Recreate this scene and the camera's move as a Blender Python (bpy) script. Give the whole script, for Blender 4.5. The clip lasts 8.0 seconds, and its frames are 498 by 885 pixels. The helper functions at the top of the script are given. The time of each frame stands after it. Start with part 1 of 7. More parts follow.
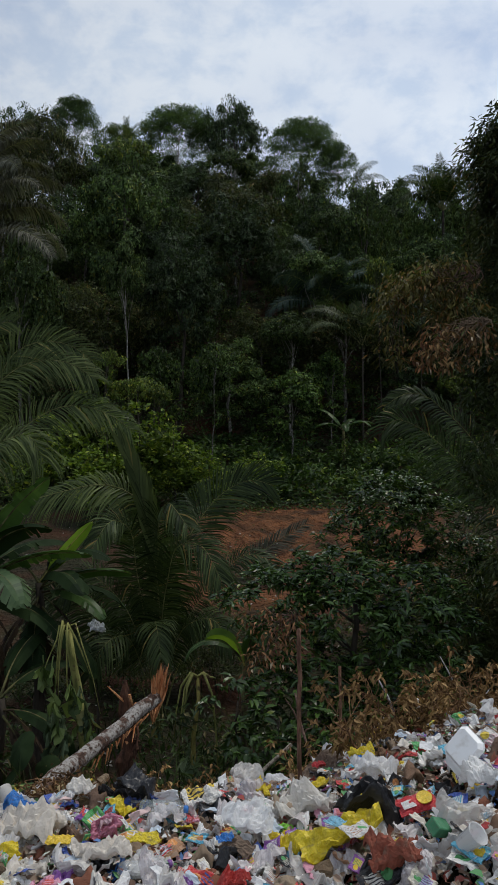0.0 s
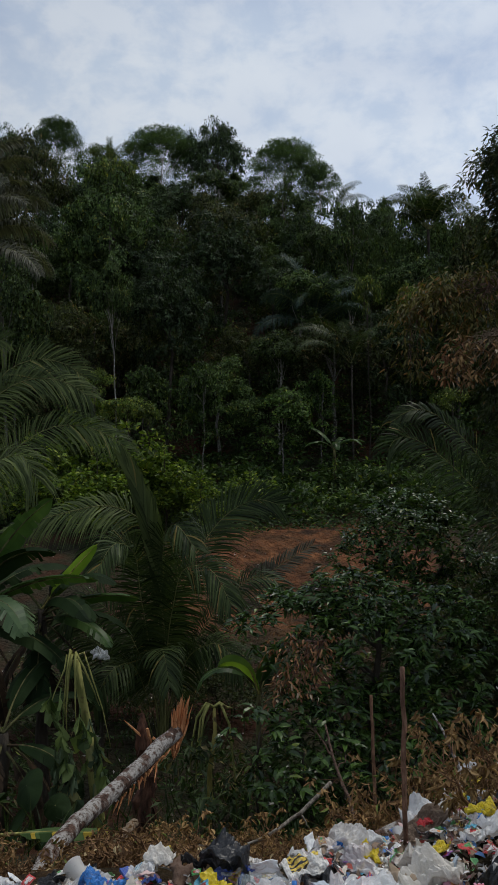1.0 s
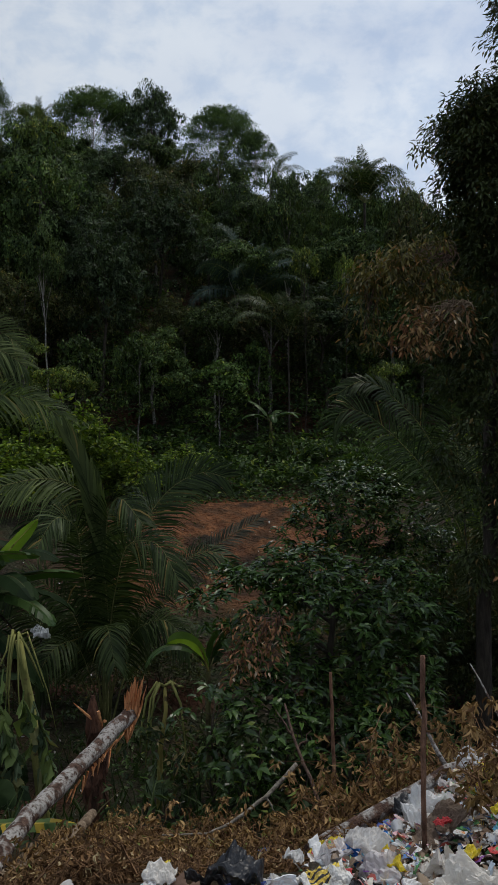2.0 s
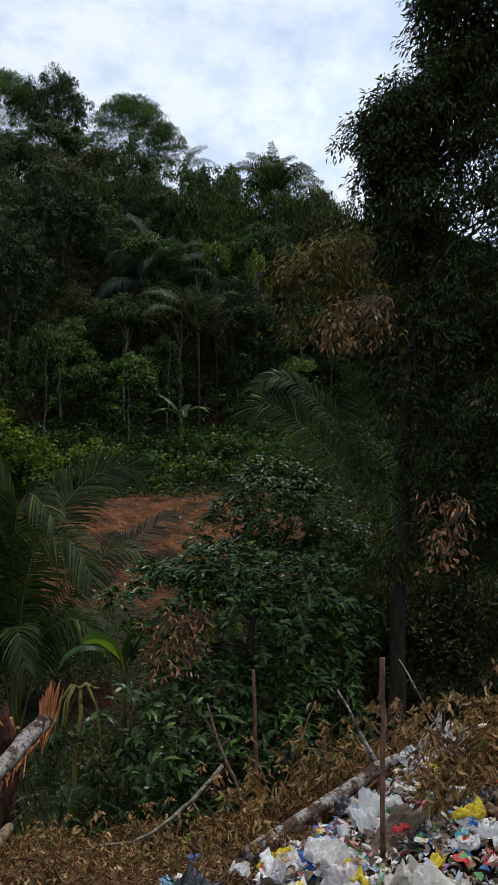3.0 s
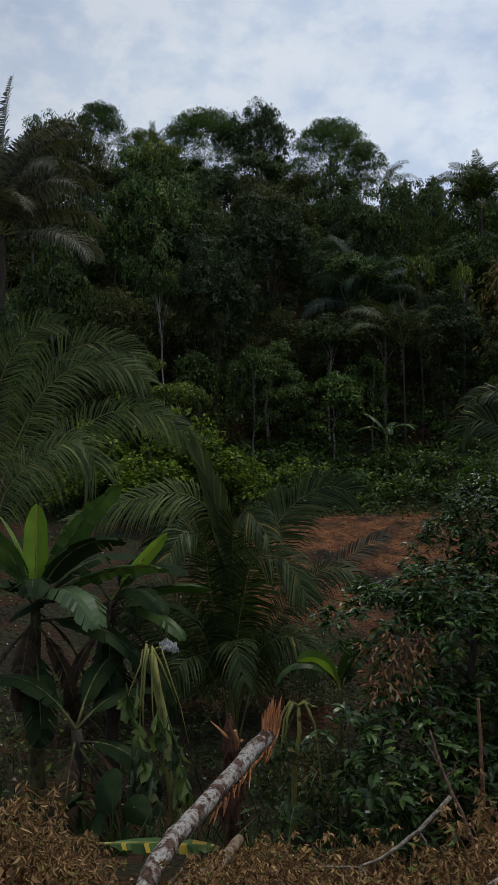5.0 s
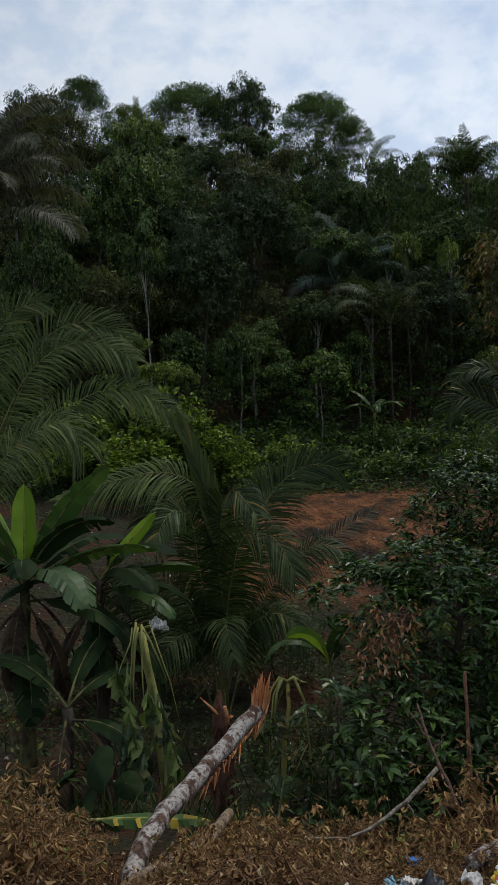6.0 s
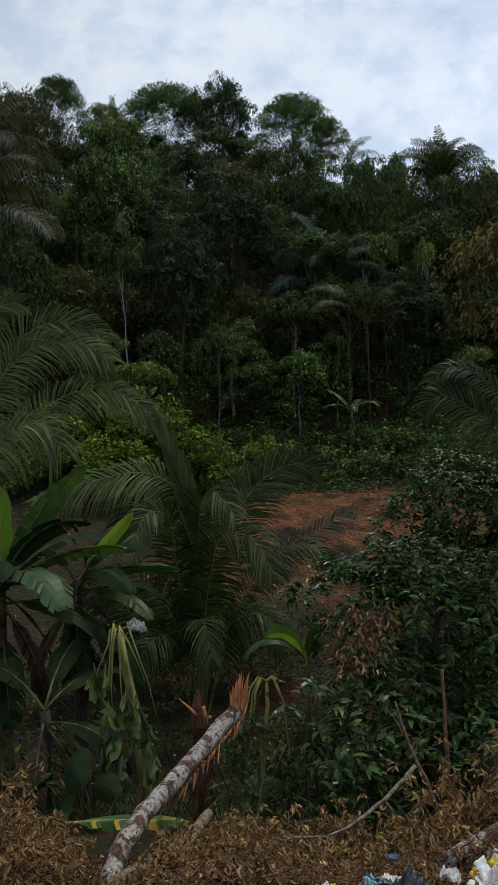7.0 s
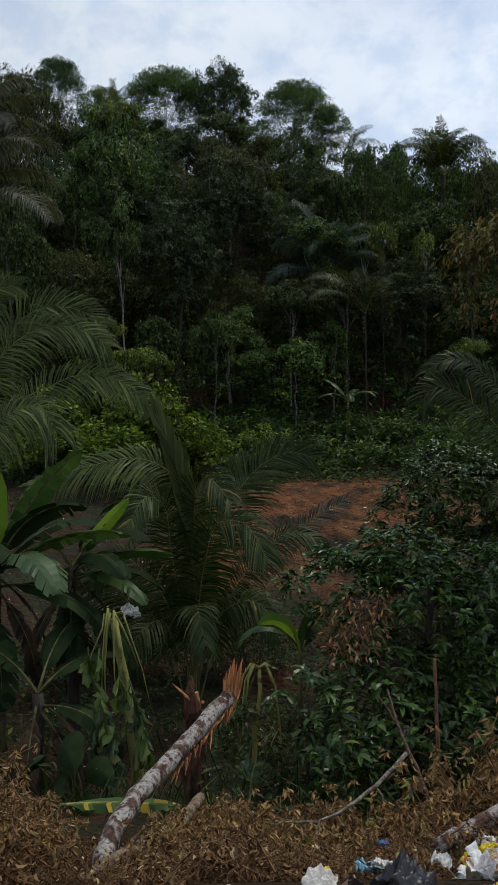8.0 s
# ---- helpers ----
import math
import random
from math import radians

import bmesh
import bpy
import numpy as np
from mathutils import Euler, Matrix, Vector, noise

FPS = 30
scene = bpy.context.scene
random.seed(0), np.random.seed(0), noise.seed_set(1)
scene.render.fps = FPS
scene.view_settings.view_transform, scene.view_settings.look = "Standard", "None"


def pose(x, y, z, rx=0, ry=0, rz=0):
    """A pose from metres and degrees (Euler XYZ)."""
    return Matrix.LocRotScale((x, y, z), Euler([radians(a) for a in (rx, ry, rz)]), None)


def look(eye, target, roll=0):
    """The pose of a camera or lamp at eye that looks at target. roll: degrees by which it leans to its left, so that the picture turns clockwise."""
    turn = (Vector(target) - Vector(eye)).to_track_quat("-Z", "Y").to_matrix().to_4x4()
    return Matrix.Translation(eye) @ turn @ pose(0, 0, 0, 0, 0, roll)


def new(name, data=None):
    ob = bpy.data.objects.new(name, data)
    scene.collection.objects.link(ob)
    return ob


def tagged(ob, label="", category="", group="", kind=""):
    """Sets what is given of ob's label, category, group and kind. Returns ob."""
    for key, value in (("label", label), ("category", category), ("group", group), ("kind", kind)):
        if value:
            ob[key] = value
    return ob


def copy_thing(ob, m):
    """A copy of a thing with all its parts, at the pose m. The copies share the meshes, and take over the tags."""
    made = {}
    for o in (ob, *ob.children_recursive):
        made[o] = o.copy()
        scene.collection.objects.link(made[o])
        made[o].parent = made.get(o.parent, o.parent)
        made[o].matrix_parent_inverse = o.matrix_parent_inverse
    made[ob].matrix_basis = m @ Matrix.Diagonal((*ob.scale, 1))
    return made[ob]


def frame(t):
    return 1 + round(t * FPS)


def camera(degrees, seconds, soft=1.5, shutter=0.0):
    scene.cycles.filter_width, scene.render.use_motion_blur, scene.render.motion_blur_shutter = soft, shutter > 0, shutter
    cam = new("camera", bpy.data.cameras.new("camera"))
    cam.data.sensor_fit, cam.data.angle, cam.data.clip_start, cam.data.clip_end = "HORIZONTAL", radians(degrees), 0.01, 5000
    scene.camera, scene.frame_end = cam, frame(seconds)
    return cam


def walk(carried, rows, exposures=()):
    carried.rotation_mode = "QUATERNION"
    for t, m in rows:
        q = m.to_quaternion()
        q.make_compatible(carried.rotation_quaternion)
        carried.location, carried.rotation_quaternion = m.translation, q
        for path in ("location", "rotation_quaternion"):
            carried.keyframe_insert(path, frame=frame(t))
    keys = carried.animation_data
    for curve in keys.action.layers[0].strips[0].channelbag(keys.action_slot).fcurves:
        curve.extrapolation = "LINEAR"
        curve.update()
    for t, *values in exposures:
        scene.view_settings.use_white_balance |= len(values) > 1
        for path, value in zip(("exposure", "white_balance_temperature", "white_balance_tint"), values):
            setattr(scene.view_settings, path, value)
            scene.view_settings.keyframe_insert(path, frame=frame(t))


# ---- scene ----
cam = camera(34.6, 8.0)
PATH = [
    (0, (-0.097, 1.335, 1.044), (-0.108, 3.334, 1.084), -0.4),
    (0.5, (-0.369, 1.57, 1.04), (-0.385, 3.568, 1.124), -0.5),
    (1, (-0.596, 1.81, 1.03), (-0.559, 3.808, 1.119), -0.9),
    (1.5, (-0.742, 2.056, 1.054), (-0.701, 4.053, 1.147), -0.5),
    (2, (-0.889, 2.223, 1.023), (-0.68, 4.212, 1.042), -0.7),
    (2.2, (-0.959, 2.278, 1.016), (-0.644, 4.253, 1.017), -0.9),
    (3.3, (-1.054, 2.472, 1.017), (-0.613, 4.422, 1.023), -0.4),
    (3.5, (-1.075, 2.432, 1.037), (-0.716, 4.399, 1.056), -0.0),
    (4, (-1.171, 2.424, 1.038), (-1.03, 4.418, 1.11), 0.1),
    (4.5, (-1.2, 2.453, 1.033), (-1.206, 4.451, 1.116), -0.2),
    (5, (-1.184, 2.468, 1.035), (-1.246, 4.466, 1.091), -1.0),
    (6.5, (-1.163, 2.472, 1.029), (-1.169, 4.472, 1.023), -1.9),
    (7, (-1.165, 2.479, 1.026), (-1.144, 4.479, 1.027), -1.8),
    (7.5, (-1.172, 2.462, 1.035), (-1.157, 4.462, 1.038), -1.7),
    (8, (-1.188, 2.476, 1.017), (-1.156, 4.476, 0.988), -0.8),
]
EXPOSURE = ((0, 0.06), (0.5, -0.05), (1.0, -0.07), (1.5, -0.13), (2.0, -0.02), (2.2, 0.1), (3.3, 0.38), (3.5, 0.38), (4.0, 0.11), (4.5, -0.03), (5.2, 0.02), (6.3, 0.17), (8.0, 0.2))
walk(cam, [(t, look(eye, target, roll)) for t, eye, target, roll in PATH], EXPOSURE)

# ---- daylight: a bright, thinly broken overcast ----
world = bpy.data.worlds.new("sky")
scene.world = world
world.use_nodes = True
SUN_EL, SUN_AZ = 66.0, 60.0


def sky_nodes():
    nt = world.node_tree
    nt.nodes.clear()
    out = nt.nodes.new("ShaderNodeOutputWorld")
    bg = nt.nodes.new("ShaderNodeBackground")
    bg.inputs["Strength"].default_value = 0.1
    sky = nt.nodes.new("ShaderNodeTexSky")
    sky.sky_type = "NISHITA"
    sky.sun_disc = False
    sky.sun_elevation, sky.sun_rotation = radians(SUN_EL), radians(SUN_AZ)
    co = nt.nodes.new("ShaderNodeTexCoord")
    stretch = nt.nodes.new("ShaderNodeMapping")
    stretch.inputs["Scale"].default_value = (1.0, 1.0, 1.5)

    def cloud(scale, detail, rough, lo, hi, a, b):
        n = nt.nodes.new("ShaderNodeTexNoise")
        n.inputs["Scale"].default_value, n.inputs["Detail"].default_value = scale, detail
        n.inputs["Roughness"].default_value, n.inputs["Distortion"].default_value = rough, 0.2
        r = nt.nodes.new("ShaderNodeValToRGB")
        r.color_ramp.interpolation = "EASE"
        r.color_ramp.elements[0].position, r.color_ramp.elements[0].color = lo, a
        r.color_ramp.elements[1].position, r.color_ramp.elements[1].color = hi, b
        lk(stretch.outputs["Vector"], n.inputs["Vector"])
        lk(n.outputs["Fac"], r.inputs["Fac"])
        return r.outputs["Color"]

    lk = nt.links.new
    lk(co.outputs["Generated"], stretch.inputs["Vector"])
    # slow drifts, then small puffs with blue showing through the thin places
    drift = cloud(2.2, 4.0, 0.5, 0.36, 0.62, (4.85, 5.6, 6.85, 1), (6.15, 6.85, 7.7, 1))
    puffs = cloud(17.0, 8.0, 0.58, 0.33, 0.62, (0.82, 0.87, 0.95, 1), (1.06, 1.04, 1.03, 1))
    cover = cloud(4.0, 5.0, 0.5, 0.28, 0.50, (0.86, 0.86, 0.86, 1), (1, 1, 1, 1))
    both = nt.nodes.new("ShaderNodeMix")
    both.data_type, both.blend_type = "RGBA", "MULTIPLY"
    both.inputs["Factor"].default_value = 1.0
    lk(drift, both.inputs["A"])
    lk(puffs, both.inputs["B"])
    mix = nt.nodes.new("ShaderNodeMix")
    mix.data_type = "RGBA"
    lk(cover, mix.inputs["Factor"])
    lk(sky.outputs["Color"], mix.inputs["A"])
    lk(both.outputs["Result"], mix.inputs["B"])
    # the veil is brighter on the sun's side
    side = nt.nodes.new("ShaderNodeVectorMath")
    side.operation = "DOT_PRODUCT"
    side.inputs[1].default_value = (math.sin(radians(SUN_AZ)), math.cos(radians(SUN_AZ)), 0)
    lk(co.outputs["Generated"], side.inputs[0])
    veil = nt.nodes.new("ShaderNodeMapRange")
    veil.inputs["From Min"].default_value, veil.inputs["From Max"].default_value = -0.1, 0.85
    veil.inputs["To Min"].default_value, veil.inputs["To Max"].default_value = 0.78, 1.22
    lk(side.outputs["Value"], veil.inputs["Value"])
    lit = nt.nodes.new("ShaderNodeMix")
    lit.data_type, lit.blend_type = "RGBA", "MULTIPLY"
    lit.inputs["Factor"].default_value = 1.0
    lk(mix.outputs["Result"], lit.inputs["A"])
    lk(veil.outputs["Result"], lit.inputs["B"])
    lk(lit.outputs["Result"], bg.inputs["Color"])
    lk(bg.outputs["Background"], out.inputs["Surface"])


sky_nodes()
sun = new("sun", bpy.data.lights.new("sun", "SUN"))
sun.data.energy, sun.data.angle, sun.data.color = 1.5, radians(24), (1.0, 0.94, 0.84)
sun_dir = Vector((math.sin(radians(SUN_AZ)) * math.cos(radians(SUN_EL)), math.cos(radians(SUN_AZ)) * math.cos(radians(SUN_EL)), math.sin(radians(SUN_EL))))
sun.matrix_world = look(sun_dir * 50, (0, 0, 0))


# ---- materials ----
def node_material(name, rough=0.6, metal=0.0):
    m = bpy.data.materials.new(name)
    m.use_nodes = True
    b = m.node_tree.nodes["Principled BSDF"]
    b.inputs["Roughness"].default_value, b.inputs["Metallic"].default_value = rough, metal
    return m, m.node_tree, b


def mix_rgb(nt, fac, a, b, blend="MIX"):
    n = nt.nodes.new("ShaderNodeMix")
    n.data_type, n.blend_type = "RGBA", blend
    for key, v in (("Factor", fac), ("A", a), ("B", b)):
        if isinstance(v, tuple):
            n.inputs[key].default_value = (*v, 1) if len(v) == 3 else v
        elif isinstance(v, (int, float)):
            n.inputs[key].default_value = v
        else:
            nt.links.new(v, n.inputs[key])
    return n.outputs["Result"]


def noise_fac(nt, scale, detail=4.0, lo=0.35, hi=0.65, coords="Object", stretch=None):
    co = nt.nodes.new("ShaderNodeTexCoord")
    n = nt.nodes.new("ShaderNodeTexNoise")
    n.inputs["Scale"].default_value, n.inputs["Detail"].default_value = scale, detail
    src = co.outputs[coords]
    if stretch:
        mp = nt.nodes.new("ShaderNodeMapping")
        mp.inputs["Scale"].default_value = stretch
        nt.links.new(src, mp.inputs["Vector"])
        src = mp.outputs["Vector"]
    nt.links.new(src, n.inputs["Vector"])
    r = nt.nodes.new("ShaderNodeMapRange")
    r.inputs["From Min"].default_value, r.inputs["From Max"].default_value = lo, hi
    nt.links.new(n.outputs["Fac"], r.inputs["Value"])
    return r.outputs["Result"]


def bump(nt, b, fac, strength=0.4, distance=0.02):
    n = nt.nodes.new("ShaderNodeBump")
    n.inputs["Strength"].default_value, n.inputs["Distance"].default_value = strength, distance
    nt.links.new(fac, n.inputs["Height"])
    nt.links.new(n.outputs["Normal"], b.inputs["Normal"])


def leaf_material(name, dark, light, rough=0.5, thin=0.25, odd=None, odd_share=0.06, patch=1.2, vary=0.3, gloss=0.18, spray=0.0):
    """Foliage: each leaf has its own tone between dark and light, each plant its own brightness; a few leaves are odd (yellow, dry)."""
    m, nt, b = node_material(name, rough)
    b.inputs["Specular IOR Level"].default_value = gloss
    geo = nt.nodes.new("ShaderNodeNewGeometry")
    info = nt.nodes.new("ShaderNodeObjectInfo")
    c = mix_rgb(nt, geo.outputs["Random Per Island"], dark, light)
    c = mix_rgb(nt, noise_fac(nt, patch, 3.0), c, mix_rgb(nt, 1.0, c, (0.62, 0.68, 0.66), "MULTIPLY"))
    if odd:
        pick = nt.nodes.new("ShaderNodeMath")
        pick.operation = "GREATER_THAN"
        pick.inputs[1].default_value = 1 - odd_share
        nt.links.new(geo.outputs["Random Per Island"], pick.inputs[0])
        c = mix_rgb(nt, pick.outputs["Value"], c, odd)
    r = nt.nodes.new("ShaderNodeMapRange")
    r.inputs["To Min"].default_value, r.inputs["To Max"].default_value = 1 - vary, 1 + vary
    nt.links.new(info.outputs["Random"], r.inputs["Value"])
    c = mix_rgb(nt, 1.0, c, r.outputs["Result"], "MULTIPLY")
    if spray:
        # each blade is a spray of small leaves with gaps between them
        co = nt.nodes.new("ShaderNodeTexCoord")
        cell = nt.nodes.new("ShaderNodeTexVoronoi")
        cell.inputs["Scale"].default_value = spray
        nt.links.new(co.outputs["Object"], cell.inputs["Vector"])
        tone = nt.nodes.new("ShaderNodeSeparateColor")
        nt.links.new(cell.outputs["Color"], tone.inputs["Color"])
        span = nt.nodes.new("ShaderNodeMapRange")
        span.inputs["To Min"].default_value, span.inputs["To Max"].default_value = 0.45, 1.6
        nt.links.new(tone.outputs["Red"], span.inputs["Value"])
        c = mix_rgb(nt, 1.0, c, span.outputs["Result"], "MULTIPLY")
        bump(nt, b, cell.outputs["Distance"], 0.6, 0.06)
    nt.links.new(c, b.inputs["Base Color"])
    tr = nt.nodes.new("ShaderNodeBsdfTranslucent")
    nt.links.new(mix_rgb(nt, 1.0, c, (1.5, 1.6, 0.6), "MULTIPLY"), tr.inputs["Color"])
    sh = nt.nodes.new("ShaderNodeMixShader")
    sh.inputs["Fac"].default_value = thin
    nt.links.new(b.outputs["BSDF"], sh.inputs[1])
    nt.links.new(tr.outputs["BSDF"], sh.inputs[2])
    out = sh.outputs["Shader"]
    if spray:
        gap = nt.nodes.new("ShaderNodeMath")
        gap.operation = "GREATER_THAN"
        gap.inputs[1].default_value = 0.46
        nt.links.new(cell.outputs["Distance"], gap.inputs[0])
        cut = nt.nodes.new("ShaderNodeMixShader")
        nt.links.new(gap.outputs["Value"], cut.inputs["Fac"])
        nt.links.new(out, cut.inputs[1])
        nt.links.new(nt.nodes.new("ShaderNodeBsdfTransparent").outputs["BSDF"], cut.inputs[2])
        out = cut.outputs["Shader"]
    nt.links.new(out, nt.nodes["Material Output"].inputs["Surface"])
    return m


def bark_material(name, dark, light, blotch=None, scale=14.0, lo=0.5, hi=0.6):
    m, nt, b = node_material(name, 0.9)
    b.inputs["Specular IOR Level"].default_value = 0.2
    c = mix_rgb(nt, noise_fac(nt, scale, 8.0, stretch=(1, 1, 0.25)), dark, light)
    if blotch:
        c = mix_rgb(nt, noise_fac(nt, scale * 1.1, 6.0, lo, hi), c, blotch)
    nt.links.new(c, b.inputs["Base Color"])
    bump(nt, b, noise_fac(nt, scale * 2, 8.0, stretch=(1, 1, 0.3)), 0.6, 0.02)
    return m


LEAF_HILL = leaf_material("hill_leaf", (0.016, 0.033, 0.011), (0.124, 0.178, 0.064), 0.55, 0.25, (0.14, 0.15, 0.03), 0.03, 0.5, gloss=0.1, spray=6.5)
LEAF_DARK = leaf_material("dark_leaf", (0.013, 0.025, 0.013), (0.083, 0.122, 0.054), 0.5, 0.2, None, 0.0, 0.5, gloss=0.1, spray=6.5)
LEAF_FINE = leaf_material("feathery_leaf", (0.030, 0.055, 0.030), (0.125, 0.180, 0.095), 0.6, 0.45, None, 0.0, 0.5, gloss=0.1)
LEAF_DULL = leaf_material("dull_olive_leaf", (0.020, 0.028, 0.011), (0.108, 0.122, 0.048), 0.6, 0.25, (0.16, 0.12, 0.06), 0.05, 0.5, gloss=0.1, spray=6.5)
LEAF_SAPLING = leaf_material("sapling_leaf", (0.014, 0.032, 0.008), (0.109, 0.172, 0.046), 0.5, 0.25, (0.16, 0.20, 0.04), 0.05, 0.5, gloss=0.12, spray=6.0)
LEAF_YELLOW = leaf_material("yellow_green_leaf", (0.060, 0.092, 0.022), (0.180, 0.235, 0.058), 0.5, 0.35, (0.3, 0.3, 0.06), 0.08, 0.8, spray=6.5)
LEAF_WEED = leaf_material("dark_weed_leaf", (0.011, 0.022, 0.006), (0.051, 0.078, 0.020), 0.5, 0.2, (0.13, 0.11, 0.05), 0.06, 0.8)
LEAF_FRESH = leaf_material("fresh_shrub_leaf", (0.016, 0.036, 0.006), (0.185, 0.265, 0.040), 0.45, 0.3, (0.26, 0.30, 0.05), 0.10, 0.9)
LEAF_GLOSSY = leaf_material("glossy_dark_leaf", (0.012, 0.030, 0.006), (0.098, 0.172, 0.038), 0.27, 0.15, (0.14, 0.18, 0.03), 0.03, 1.0, 0.1, 0.4)
LEAF_MANGO = leaf_material("drooping_dark_leaf", (0.020, 0.031, 0.010), (0.090, 0.112, 0.036), 0.42, 0.15, (0.14, 0.10, 0.03), 0.05, 0.8, 0.1)
LEAF_OLIVE = leaf_material("olive_brown_leaf", (0.042, 0.042, 0.013), (0.21, 0.175, 0.052), 0.55, 0.2, (0.28, 0.15, 0.06), 0.1, 1.5, 0.1)
LEAF_DRY = leaf_material("dry_brown_leaf", (0.045, 0.020, 0.009), (0.30, 0.165, 0.072), 0.75, 0.06, (0.46, 0.36, 0.20), 0.10, 3.0, 0.25)
LEAF_TAN = leaf_material("tan_dead_leaf", (0.12, 0.060, 0.024), (0.44, 0.27, 0.115), 0.7, 0.06, (0.16, 0.20, 0.05), 0.06, 3.0, 0.2)
LEAF_RUST = leaf_material("rust_dead_leaf", (0.11, 0.046, 0.022), (0.44, 0.22, 0.10), 0.7, 0.06, (0.45, 0.36, 0.24), 0.06, 3.0, 0.1)
LEAF_COVER = leaf_material("undergrowth_leaf", (0.009, 0.022, 0.006), (0.074, 0.122, 0.032), 0.5, 0.25, (0.16, 0.20, 0.04), 0.04, 0.35)
PALM = leaf_material("coconut_leaflet", (0.013, 0.024, 0.008), (0.085, 0.118, 0.040), 0.45, 0.2, (0.20, 0.15, 0.05), 0.04, 1.0, 0.12, 0.12)
PALM_PALE = leaf_material("pale_coconut_leaflet", (0.038, 0.056, 0.020), (0.165, 0.200, 0.072), 0.48, 0.2, (0.22, 0.19, 0.07), 0.05, 1.0, 0.12, 0.12)
PALM_BLUE = leaf_material("blue_green_leaflet", (0.022, 0.045, 0.034), (0.066, 0.105, 0.080), 0.45, 0.15, None, 0.0, 1.0, 0.15)
PALM_DRY = leaf_material("grey_brown_leaflet", (0.04, 0.040, 0.028), (0.20, 0.195, 0.15), 0.7, 0.15, None, 0.0, 1.0, 0.15)
RACHIS = bark_material("frond_rib", (0.09, 0.095, 0.035), (0.20, 0.20, 0.075), None, 8.0)
BARK = bark_material("grey_bark", (0.055, 0.048, 0.040), (0.15, 0.14, 0.12), (0.26, 0.26, 0.23), 10.0, 0.56, 0.64)
BARK_PALE = bark_material("pale_bark", (0.16, 0.145, 0.12), (0.32, 0.30, 0.26), (0.42, 0.41, 0.37), 6.0, 0.55, 0.6)
BARK_DARK = bark_material("dark_bark", (0.030, 0.025, 0.020), (0.075, 0.062, 0.048), None, 12.0)


def lichen_bark():
    """Red-brown bark with patches of pale speckle."""
    m, nt, b = node_material("lichened_bark", 0.92)
    b.inputs["Specular IOR Level"].default_value = 0.15
    c = mix_rgb(nt, noise_fac(nt, 22.0, 8.0), (0.040, 0.024, 0.019), (0.13, 0.078, 0.058))
    patch = mix_rgb(nt, noise_fac(nt, 8.0, 6.0, 0.44, 0.54), (0, 0, 0), noise_fac(nt, 34.0, 6.0, 0.32, 0.52))
    c = mix_rgb(nt, patch, c, (0.37, 0.35, 0.325))
    c = mix_rgb(nt, noise_fac(nt, 17.0, 5.0, 0.60, 0.70), c, (0.40, 0.39, 0.36))
    nt.links.new(c, b.inputs["Base Color"])
    bump(nt, b, noise_fac(nt, 60.0, 8.0), 0.7, 0.012)
    return m


BARK_LICHEN = lichen_bark()
WOOD_RED = bark_material("raw_orange_wood", (0.42, 0.15, 0.055), (0.72, 0.36, 0.17), (0.24, 0.08, 0.03), 18.0, 0.6, 0.72)
WOOD_GREY = bark_material("weathered_stick", (0.12, 0.10, 0.08), (0.30, 0.27, 0.22), None, 25.0)
WOOD_SHRED = bark_material("shredded_wood", (0.035, 0.018, 0.012), (0.13, 0.062, 0.038), None, 16.0)
WOOD_TWIG = bark_material("dry_twig", (0.11, 0.075, 0.048), (0.27, 0.20, 0.135), None, 25.0)
TWIG_BROWN = bark_material("brown_dry_twig", (0.10, 0.052, 0.026), (0.25, 0.145, 0.072), None, 25.0)
WOOD_STAKE = bark_material("weathered_red_stake", (0.085, 0.045, 0.030), (0.24, 0.135, 0.09), None, 40.0)
WOOD_RIND = bark_material("red_brown_stake", (0.13, 0.065, 0.04), (0.28, 0.155, 0.095), None, 30.0)
WOOD_POLE = bark_material("brown_stake_wood", (0.075, 0.045, 0.032), (0.18, 0.115, 0.085), None, 30.0)


